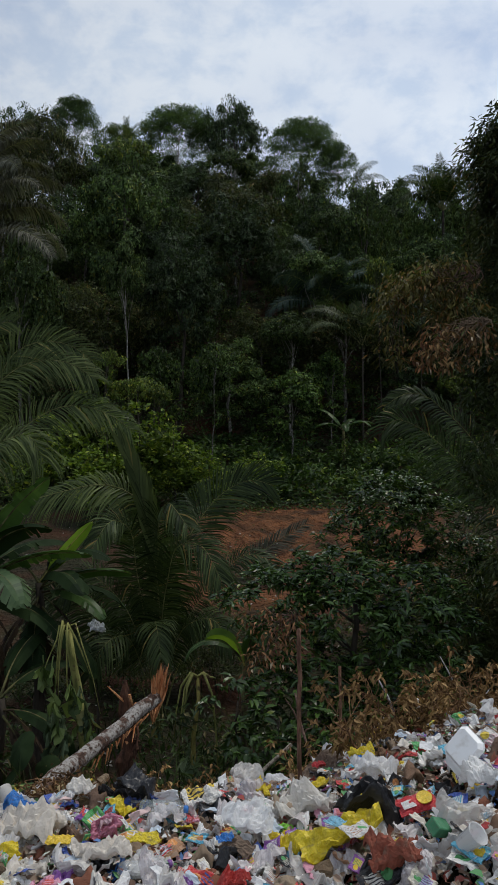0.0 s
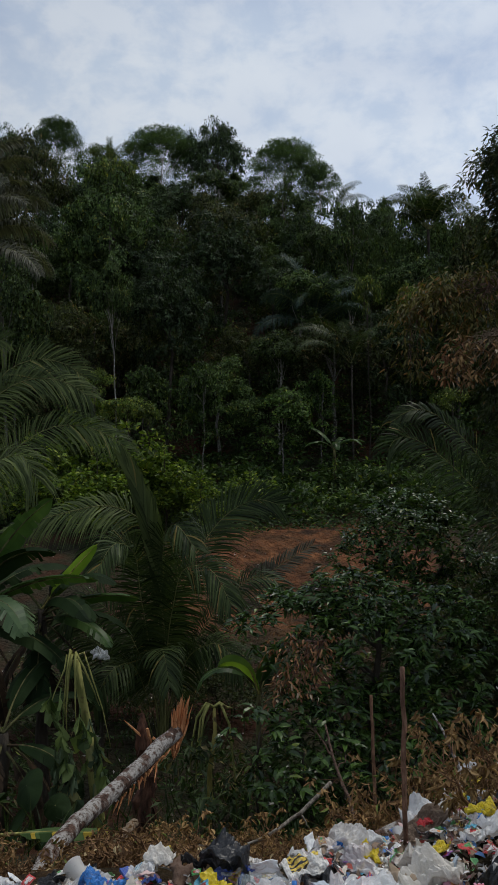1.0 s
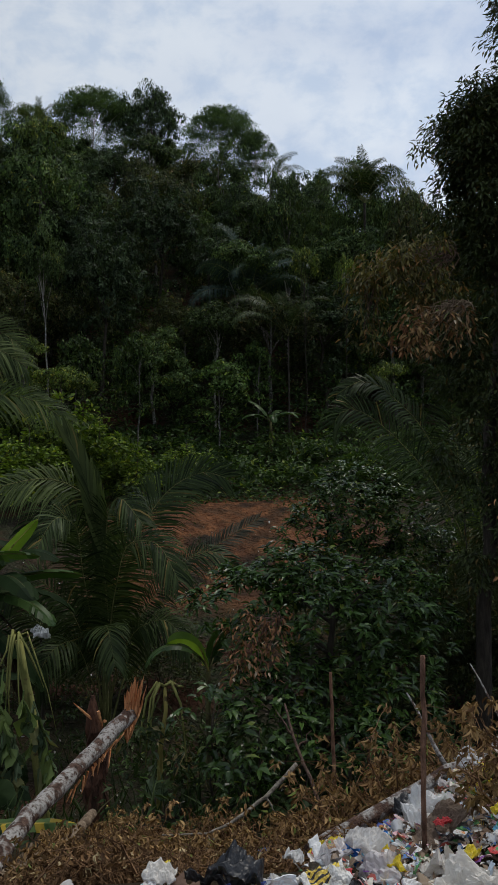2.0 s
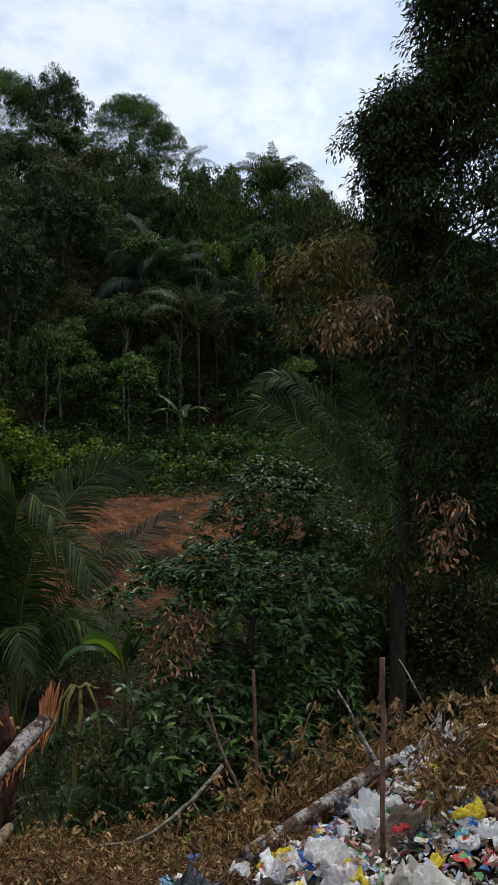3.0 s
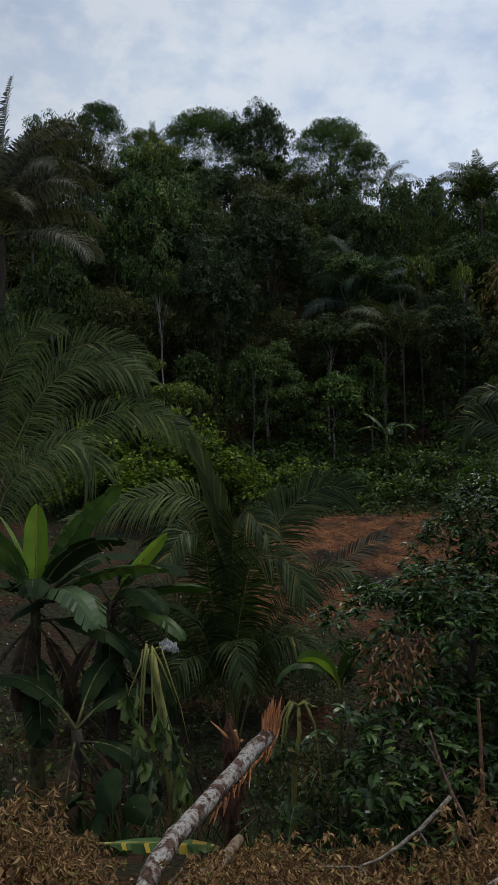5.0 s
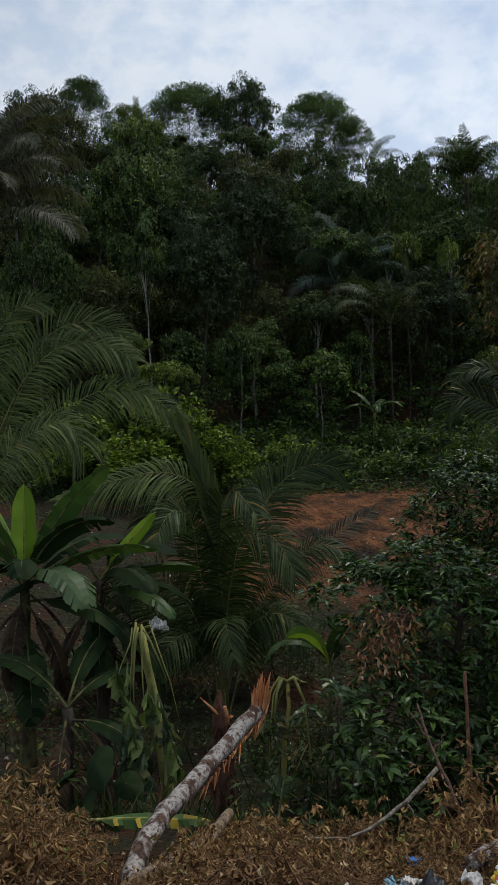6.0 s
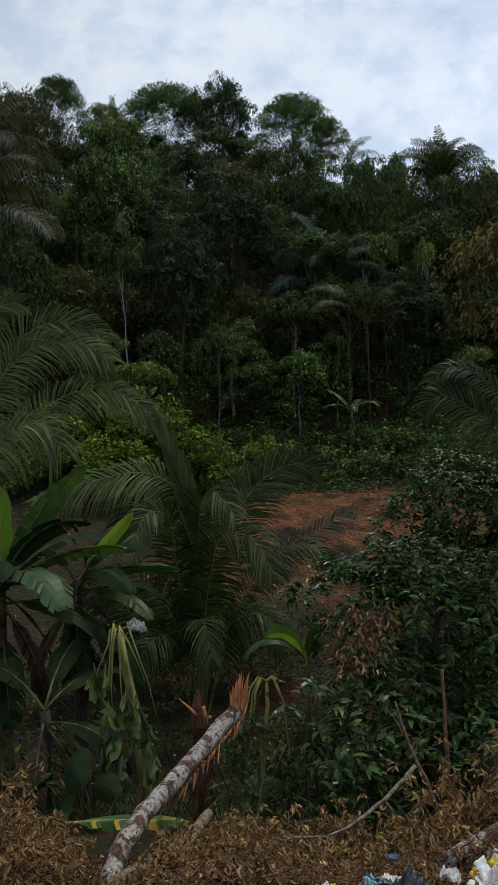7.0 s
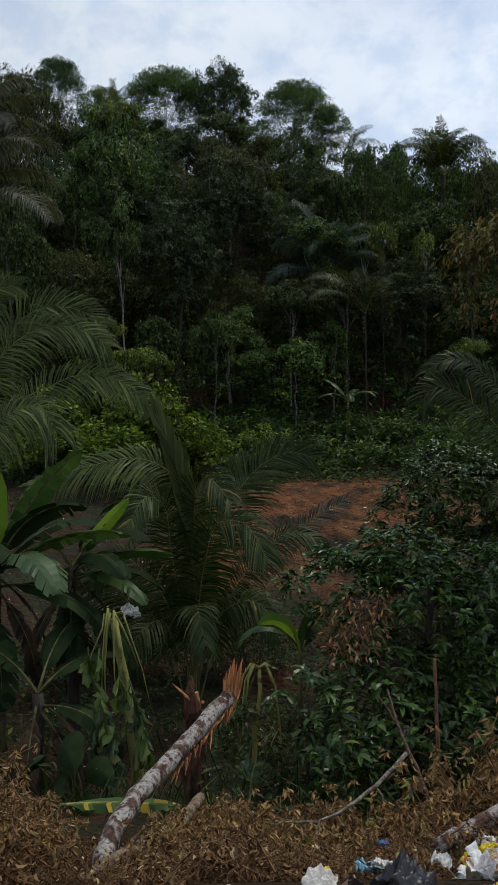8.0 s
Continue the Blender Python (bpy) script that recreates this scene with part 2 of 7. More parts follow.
def ground_material():
    m, nt, b = node_material("ground_soil", 0.95)
    b.inputs["Specular IOR Level"].default_value = 0.1
    co = nt.nodes.new("ShaderNodeTexCoord")
    # soil outside the plot: the hollow's shade is put into this dark brown
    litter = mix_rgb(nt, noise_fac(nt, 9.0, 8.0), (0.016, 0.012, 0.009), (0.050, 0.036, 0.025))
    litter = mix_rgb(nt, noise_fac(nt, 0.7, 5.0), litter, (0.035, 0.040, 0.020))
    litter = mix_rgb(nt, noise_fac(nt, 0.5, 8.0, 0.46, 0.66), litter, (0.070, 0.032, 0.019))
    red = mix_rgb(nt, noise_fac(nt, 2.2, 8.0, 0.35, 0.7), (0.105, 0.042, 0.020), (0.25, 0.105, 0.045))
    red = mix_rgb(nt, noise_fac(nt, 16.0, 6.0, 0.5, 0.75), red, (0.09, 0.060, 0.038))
    # the dug plot: a soft-edged patch of the plan, cut short where shade dims the soil
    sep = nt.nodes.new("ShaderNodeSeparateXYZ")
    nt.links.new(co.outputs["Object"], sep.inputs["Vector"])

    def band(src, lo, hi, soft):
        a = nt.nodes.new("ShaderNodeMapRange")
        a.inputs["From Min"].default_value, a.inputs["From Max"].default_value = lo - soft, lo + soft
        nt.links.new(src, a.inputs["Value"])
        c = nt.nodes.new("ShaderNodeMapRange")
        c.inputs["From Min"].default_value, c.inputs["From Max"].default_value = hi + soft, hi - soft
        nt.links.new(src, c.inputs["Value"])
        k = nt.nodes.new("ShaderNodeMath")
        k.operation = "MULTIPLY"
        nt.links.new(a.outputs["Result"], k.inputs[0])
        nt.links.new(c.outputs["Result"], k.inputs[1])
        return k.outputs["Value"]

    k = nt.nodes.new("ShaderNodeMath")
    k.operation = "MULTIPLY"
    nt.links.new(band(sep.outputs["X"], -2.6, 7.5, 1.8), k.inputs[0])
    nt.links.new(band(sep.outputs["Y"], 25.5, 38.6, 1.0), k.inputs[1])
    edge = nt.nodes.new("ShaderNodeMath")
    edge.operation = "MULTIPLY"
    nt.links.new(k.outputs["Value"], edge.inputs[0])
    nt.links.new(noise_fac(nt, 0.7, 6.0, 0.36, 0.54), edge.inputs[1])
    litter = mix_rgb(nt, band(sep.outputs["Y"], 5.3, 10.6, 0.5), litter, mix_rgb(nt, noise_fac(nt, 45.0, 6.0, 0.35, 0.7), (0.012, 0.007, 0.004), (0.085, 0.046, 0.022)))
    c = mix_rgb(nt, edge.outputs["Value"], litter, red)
    nt.links.new(c, b.inputs["Base Color"])
    bump(nt, b, noise_fac(nt, 6.0, 10.0), 1.0, 0.12)
    return m


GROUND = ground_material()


# ---- mesh tools ----
class Buf:
    """Collects points and faces of one mesh."""

    def __init__(self):
        self.v, self.f, self.n = [], [], 0

    def add(self, verts, *faces):
        verts = np.asarray(verts, dtype=np.float64).reshape(-1, 3)
        for f in faces:
            f = np.asarray(f, dtype=np.int64)
            if len(f):
                self.f.append(f + self.n)
        self.v.append(verts)
        self.n += len(verts)
        return self

    def mesh(self, name, smooth=False):
        me = bpy.data.meshes.new(name)
        v = np.concatenate(self.v)
        loops = np.concatenate([f.ravel() for f in self.f])
        totals = np.concatenate([np.full(len(f), f.shape[1]) for f in self.f])
        starts = np.concatenate([[0], np.cumsum(totals)[:-1]])
        me.vertices.add(len(v))
        me.vertices.foreach_set("co", v.ravel().astype(np.float32))
        me.loops.add(len(loops))
        me.loops.foreach_set("vertex_index", loops.astype(np.int32))
        me.polygons.add(len(totals))
        me.polygons.foreach_set("loop_start", starts.astype(np.int32))
        me.polygons.foreach_set("loop_total", totals.astype(np.int32))
        me.polygons.foreach_set("use_smooth", np.full(len(totals), smooth))
        me.update(calc_edges=True)
        return me


def part(name, buf, material, parent, label="", smooth=False):
    me = buf.mesh(name, smooth) if isinstance(buf, Buf) else buf
    if not me.materials:
        me.materials.append(material)
    ob = new(name, me)
    ob.parent = parent
    return tagged(ob, label)


def thing(name, label, category, at=(0, 0, 0), group="", kind=""):
    ob = new(name)
    ob.empty_display_size = 0.2
    ob.matrix_basis = Matrix.Translation(at)
    return tagged(ob, label, category, group, kind)


def solid(name, buf, material, label, category, at=(0, 0, 0), group="", kind="", smooth=False):
    """A thing of one mesh."""
    me = buf.mesh(name, smooth) if isinstance(buf, Buf) else buf
    if not me.materials:
        me.materials.append(material)
    ob = new(name, me)
    ob.matrix_basis = Matrix.Translation(at)
    return tagged(ob, label, category, group, kind)


def unit(a):
    a = np.asarray(a, dtype=np.float64)
    return a / np.maximum(np.linalg.norm(a, axis=-1, keepdims=True), 1e-9)


def tube(buf, pts, radii, sides=6, cap=True, rough=0.0, rng=None):
    pts = np.asarray(pts, dtype=np.float64)
    n = len(pts)
    radii = np.broadcast_to(np.asarray(radii, dtype=np.float64), (n,))
    tan = unit(np.gradient(pts, axis=0))
    ref = np.array([0.0, 0.0, 1.0]) if abs(tan[0][2]) < 0.8 else np.array([1.0, 0.0, 0.0])
    a = unit(np.cross(tan, ref))
    b = np.cross(tan, a)
    ang = np.linspace(0, 2 * np.pi, sides, endpoint=False)
    r = radii[:, None, None] * np.ones((n, sides, 1))
    if rough and rng is not None:
        r = r * (1 + rng.normal(0, rough, (n, sides, 1)))
    v = pts[:, None] + r * (np.cos(ang)[None, :, None] * a[:, None] + np.sin(ang)[None, :, None] * b[:, None])
    i = np.arange(n - 1)[:, None] * sides
    j = np.arange(sides)[None, :]
    k = (j + 1) % sides
    quads = np.stack([i + j, i + k, i + sides + k, i + sides + j], -1).reshape(-1, 4)
    buf.add(v.reshape(-1, 3), quads, *([np.arange(sides)[::-1][None], np.arange(sides)[None] + (n - 1) * sides] if cap else []))


def bend(p0, p1, n=6, sag=0.0, wob=0.0, rng=None):
    p0, p1 = np.asarray(p0, float), np.asarray(p1, float)
    s = np.linspace(0, 1, n)[:, None]
    p = p0 + (p1 - p0) * s
    p[:, 2] -= sag * (4 * s[:, 0] * (1 - s[:, 0]))
    if wob and rng is not None:
        w = rng.normal(0, wob, (n, 3))
        w[0] = w[-1] = 0
        p += w
    return p


def leaves(buf, pos, along, normal, length, width, full=False, fold=0.18, droop=0.15):
    """Many leaves: a folded diamond each, or with full a broader blade with a midrib and a drooping tip."""
    pos = np.asarray(pos, float)
    n = len(pos)
    a = unit(along)
    nn = np.asarray(normal, float)
    nn = unit(nn - (nn * a).sum(-1, keepdims=True) * a)
    s = np.cross(nn, a)
    L = np.broadcast_to(np.asarray(length, float), (n,))[:, None]
    W = np.broadcast_to(np.asarray(width, float), (n,))[:, None]
    if full == "dart":
        tpl = ((0.1, -0.5, 1), (1, 0, 0), (0, 0.45, 1))
        tris, quads = ((0, 1, 2),), ()
    elif full:
        tpl = ((0, 0, 0), (0.28, 0.42, 1), (0.28, 0, 0), (0.28, -0.42, 1), (0.66, 0.40, 1), (0.66, 0, 0), (0.66, -0.40, 1), (1, 0, 0))
        tris, quads = ((0, 3, 2), (0, 2, 1), (5, 6, 7), (4, 5, 7)), ((2, 3, 6, 5), (1, 2, 5, 4))
    else:
        tpl = ((0, 0, 0), (0.48, 0.5, 1), (1, 0, 0), (0.48, -0.5, 1))
        tris, quads = (), ((0, 3, 2, 1),)
    v = np.stack([pos + a * (u * L) + s * (t * W) + nn * (f * fold * W - droop * L * u * u) for u, t, f in tpl], 1)
    base = np.arange(n)[:, None, None] * len(tpl)
    faces = [(base + np.array(q)[None]).reshape(-1, len(q[0])) for q in (tris, quads) if len(q)]
    buf.add(v.reshape(-1, 3), *faces)


def ball(rng, n):
    return unit(rng.normal(0, 1, (n, 3)))


# ---- the ground: road edge, slope, dug plot in the hollow, wooded hill ----
PROFILE_Y = (-3000, 3.2, 4.2, 5.3, 6.0, 7.0, 8.0, 9.0, 10.5, 12, 14, 17, 20, 24, 30, 36, 42, 48, 55, 65, 80, 92, 110, 160, 400, 3000)
PROFILE_Z = (-0.75, -0.75, -0.65, -0.68, -1.05, -1.62, -2.12, -2.56, -3.12, -3.68, -4.1, -4.5, -4.5, -3.9, -2.6, -1.4, -0.5, 0.3, 4.6, 11, 20.5, 27, 29, 22, 0, 0)
bumps = np.random.RandomState(5)
WAVES = [(bumps.uniform(0.15, 1.6), bumps.uniform(0, 6.3), bumps.uniform(0, 6.3)) for _ in range(14)]


def height(x, y):
    x, y = np.asarray(x, float), np.asarray(y, float)
    z = np.interp(y, PROFILE_Y, PROFILE_Z)
    right = np.clip((x - 3) / 14, 0, 1)
    z = np.where((y > 48) & (y < 300), z * (1 - 0.24 * right * right * (3 - 2 * right)), z)
    far = np.clip((y - 4) / 20, 0.06, 1) * np.clip((400 - y) / 200, 0, 1)
    for k, (w, ph, th) in enumerate(WAVES):
        z = z + far * np.where((y > 20) & (y < 42), 0.06, 0.16) / (0.6 + w) * np.sin(w * (x * np.cos(th) + y * np.sin(th)) + ph)
    plot = np.clip((x + 8) / 2, 0, 1) * np.clip((8 - x) / 2, 0, 1) * np.clip((y - 22) / 3, 0, 1) * np.clip((38 - y) / 2, 0, 1)
    z = z + plot * 0.07 * (1 - 2 * np.abs(np.sin(4.0 * (x * 0.86 + y * 0.5) + 0.5 * np.sin(x * 0.7))))
    # the heap stands higher towards the right-hand end
    heap = np.clip((x - 0.1) / 0.9, 0, 1) * np.clip((y - 3.2) / 0.8, 0, 1) * np.clip((7.4 - y) / 1.8, 0, 1)
    bank = np.clip((x - 0.0) / 1.0, 0, 1) * np.clip((y - 5.5) / 1.0, 0, 1) * np.clip((9.2 - y) / 1.5, 0, 1)
    mound = np.clip((x + 1.9) / 0.5, 0, 1) * np.clip((2.6 - x) / 0.5, 0, 1) * np.clip((y - 3.3) / 0.6, 0, 1) * np.clip((7.8 - y) / 1.4, 0, 1)
    return z + 0.34 * heap + 0.48 * bank + 0.09 * mound


def build_ground():
    xs = np.concatenate([[-3000, -900, -300, -140, -80], np.arange(-50, -10, 1.5), np.arange(-10, 10, 0.16), np.arange(10, 50, 1.5), [80, 140, 300, 900, 3000]])
    ys = np.concatenate([[-3000, -600, -100, -30, -10, -4], np.arange(0, 12, 0.16), np.arange(12, 42, 0.2), np.arange(42, 112, 1.5), [125, 160, 220, 400, 900, 3000]])
    gx, gy = np.meshgrid(xs, ys)
    v = np.stack([gx, gy, height(gx, gy)], -1).reshape(-1, 3)
    w = len(xs)
    i = (np.arange(len(ys) - 1)[:, None] * w + np.arange(w - 1)[None]).reshape(-1)
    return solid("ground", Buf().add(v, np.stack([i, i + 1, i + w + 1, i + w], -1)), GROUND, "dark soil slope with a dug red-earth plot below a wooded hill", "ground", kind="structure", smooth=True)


build_ground()


# ---- palms ----
def frond(az, e0, e1, length, leaflet, count=70, power=2.0, hang=0.5, start=0.18, sweep=0.0, roll=0.0, seed=0, broad=1.0, closed=0.0):
    """A pinnate frond from the origin: the rib rises at e0 degrees and ends at e1; leaflets hang by their length."""
    rng = np.random.RandomState(seed)
    s = np.linspace(0, 1, 26)
    el = np.radians(e0 + (e1 - e0) * s ** power)
    azs = np.radians(az + sweep * s)
    step = np.stack([np.cos(el) * np.cos(azs), np.cos(el) * np.sin(azs), np.sin(el)], -1) * length / 25
    pts = np.concatenate([[[0, 0, 0]], np.cumsum(step[:-1], 0)])
    rib = Buf()
    tube(rib, pts, length * np.interp(s, (0, 0.25, 1), (0.0085, 0.0045, 0.0010)), 5)
    blade = Buf()
    q = np.linspace(start, 0.995, count)
    at = np.stack([np.interp(q, s, pts[:, k]) for k in range(3)], -1)
    tan = unit(np.stack([np.interp(q, s, np.gradient(pts[:, k])) for k in range(3)], -1))
    side = unit(np.cross(tan, np.stack([-np.sin(np.radians(az)) * np.zeros(count), np.zeros(count), np.ones(count)], -1) + 1e-4))
    up = np.cross(side, tan)
    turn = np.radians(roll) * np.interp(q, (start, 0.6), (0.5, 1))[:, None]
    side, up = side * np.cos(turn) + up * np.sin(turn), up * np.cos(turn) - side * np.sin(turn)
    prof = np.interp(q, (start, 0.35, 0.7, 1.0), (0.55, 1.0, 0.85, 0.35))
    for sign in (-1, 1):
        lean = np.interp(q, (start, 0.6, 1), (0.12, 0.35, 0.9))[:, None] + closed + rng.normal(0, 0.10, (count, 1))
        d0 = unit(sign * side + tan * lean + up * (0.30 + rng.normal(0, 0.16, (count, 1))))
        ln = (leaflet * prof * rng.uniform(0.85, 1.1, count))[:, None]
        wd = (0.0155 * broad * (2.2 if closed else 1.0) * (0.6 + 0.08 * length) * np.interp(q, (start, 0.5, 1), (0.8, 1, 0.5)))[:, None] * tan
        g = np.array([0, 0, -1.0]) * hang * rng.uniform(0.75, 1.25, (count, 1))
        p1 = at + d0 * ln * 0.38 + g * ln * 0.03
        p2 = at + d0 * ln * 0.72 + g * ln * 0.22
        p3 = at + d0 * ln * 0.94 + g * ln * 0.62
        v = np.stack([at - wd * 0.5, at + wd * 0.5, p1 - wd, p1 + wd, p2 - wd * 0.75, p2 + wd * 0.75, p3], 1)
        b = np.arange(count)[:, None] * 7
        blade.add(v.reshape(-1, 3), np.concatenate([b + np.array([[0, 1, 3, 2]]), b + np.array([[2, 3, 5, 4]])]), b + np.array([[4, 5, 6]]))
    return rib, blade


def palm(label, at, fronds, material, trunk=None, name="coconut_palm", group="", bark=None, broad=1.0, start=0.18):
    """fronds: rows of azimuth, first and last elevation, length, leaflet length, hang."""
    ob = thing(name, label, "palm", at, group)
    top = 0.0
    if trunk:
        tb = Buf()
        top, r = trunk
        tube(tb, bend((0, 0, -0.4), (0, 0, top), 12, 0, r * 0.15, np.random.RandomState(3)), np.linspace(r * 1.25, r, 12), 9)
        part("trunk", tb, bark or BARK, ob, smooth=True)
    for k, (az, e0, e1, ln, lf, hang) in enumerate(fronds):
        rib, blade = frond(az, e0, e1, ln, lf, int((60 + ln * 15) / math.sqrt(broad)), hang=hang, broad=broad, start=start, closed=4.0 if hang < 0.15 else 0.0, seed=k + 7, sweep=(-1) ** k * 6, roll=(38, -46, 6, -30, 20)[k % 5])
        f = part("frond", blade, material, ob)
        f.location = (0.03 * math.cos(k), 0.03 * math.sin(k), top)
        part("rib", rib, RACHIS, f)
    return ob


def arc(ctrl, n=30):
    """A smooth curve through a few points."""
    c = np.asarray(ctrl, float)
    s = np.concatenate([[0], np.cumsum(np.linalg.norm(np.diff(c, axis=0), axis=1))])
    s = s / s[-1]
    m = np.gradient(c, s, axis=0)
    q = np.linspace(0, 1, n)
    i = np.clip(np.searchsorted(s, q, "right") - 1, 0, len(c) - 2)
    h = (s[i + 1] - s[i])[:, None]
    u = ((q - s[i])[:, None]) / h
    return (2 * u**3 - 3 * u**2 + 1) * c[i] + (u**3 - 2 * u**2 + u) * h * m[i] + (3 * u**2 - 2 * u**3) * c[i + 1] + (u**3 - u**2) * h * m[i + 1]


def rib_frond(ctrl, leaflet, face, hang=0.5, start=0.35, spread=1.0, wide=0.030, gap=0.029, lift=0.12, thick=0.6, seed=0):
    """A pinnate frond on a rib through ctrl. face: the way its blade looks; hang: how far the leaflets give way to their weight; spread: under 1 for a frond still folded."""
    rng = np.random.RandomState(seed)
    pts = arc(ctrl)
    s = np.linspace(0, 1, len(pts))
    span = np.linalg.norm(np.diff(pts, axis=0), axis=1).sum()
    rib = Buf()
    tube(rib, pts, thick * span * np.interp(s, (0, 0.12, 0.35, 1), (0.0095, 0.006, 0.0042, 0.0010)), 6)
    count = int(span * (1 - start) / gap)
    q = np.linspace(start, 0.992, count) + rng.normal(0, 0.002, count)
    at = np.stack([np.interp(q, s, pts[:, k]) for k in range(3)], -1)
    tan = unit(np.stack([np.interp(q, s, np.gradient(pts[:, k])) for k in range(3)], -1))
    side = unit(np.cross(tan, np.asarray(face, float)))
    nrm = np.cross(side, tan)
    prof = np.interp(q, (start, start + 0.12, 0.7, 0.92, 1.0), (0.5, 0.95, 1.0, 0.7, 0.4))
    blade = Buf()
    for sign in (-1, 1):
        ok = rng.uniform(size=count) > 0.03
        n = ok.sum()
        lean = np.interp(q, (start, 0.6, 1), (0.25, 0.55, 1.5))[ok, None] + rng.normal(0, 0.07, (n, 1)) + 2.2 * (1 - spread)
        d0 = unit(sign * side[ok] * spread + tan[ok] * lean + nrm[ok] * (lift + rng.normal(0, 0.10, (n, 1))))
        ln = (leaflet * prof[ok] * rng.uniform(0.86, 1.1, n))[:, None]
        wd = unit(np.cross(d0, nrm[ok] + 0.15 * rng.normal(0, 1, (n, 3)))) * wide * rng.uniform(0.8, 1.15, (n, 1)) * 0.5
        g = np.array([0, 0, -1.0]) * hang * rng.uniform(0.7, 1.3, (n, 1))
        p0 = at[ok]
        p1 = p0 + d0 * ln * 0.36 + g * ln * 0.04
        p2 = p0 + d0 * ln * 0.70 + g * ln * 0.24
        p3 = p0 + d0 * ln * 0.92 + g * ln * 0.62
        v = np.stack([p0 - wd * 0.5, p0 + wd * 0.5, p1 - wd, p1 + wd, p2 - wd * 0.7, p2 + wd * 0.7, p3], 1)
        b = np.arange(n)[:, None] * 7
        blade.add(v.reshape(-1, 3), np.concatenate([b + np.array([[0, 1, 3, 2]]), b + np.array([[2, 3, 5, 4]])]), b + np.array([[4, 5, 6]]))
    return rib, blade


def grown_palm(label, at, rows):
    """rows: material, rib, leaflet length, face, hang, then options of rib_frond."""
    ob = thing("coconut_palm", label, "palm", at)
    for k, (mat, ctrl, leaflet, face, hang, *more) in enumerate(rows):
        rib, blade = rib_frond(((0, 0, 0), *ctrl), leaflet, face, hang, seed=k + 5, **(more[0] if more else {}))
        f = part("frond", blade, mat, ob)
        f.location = (0.05 * math.cos(2.4 * k), 0.05 * math.sin(2.4 * k), -0.05)
        part("rib", rib, RACHIS, f, smooth=True)
    return ob


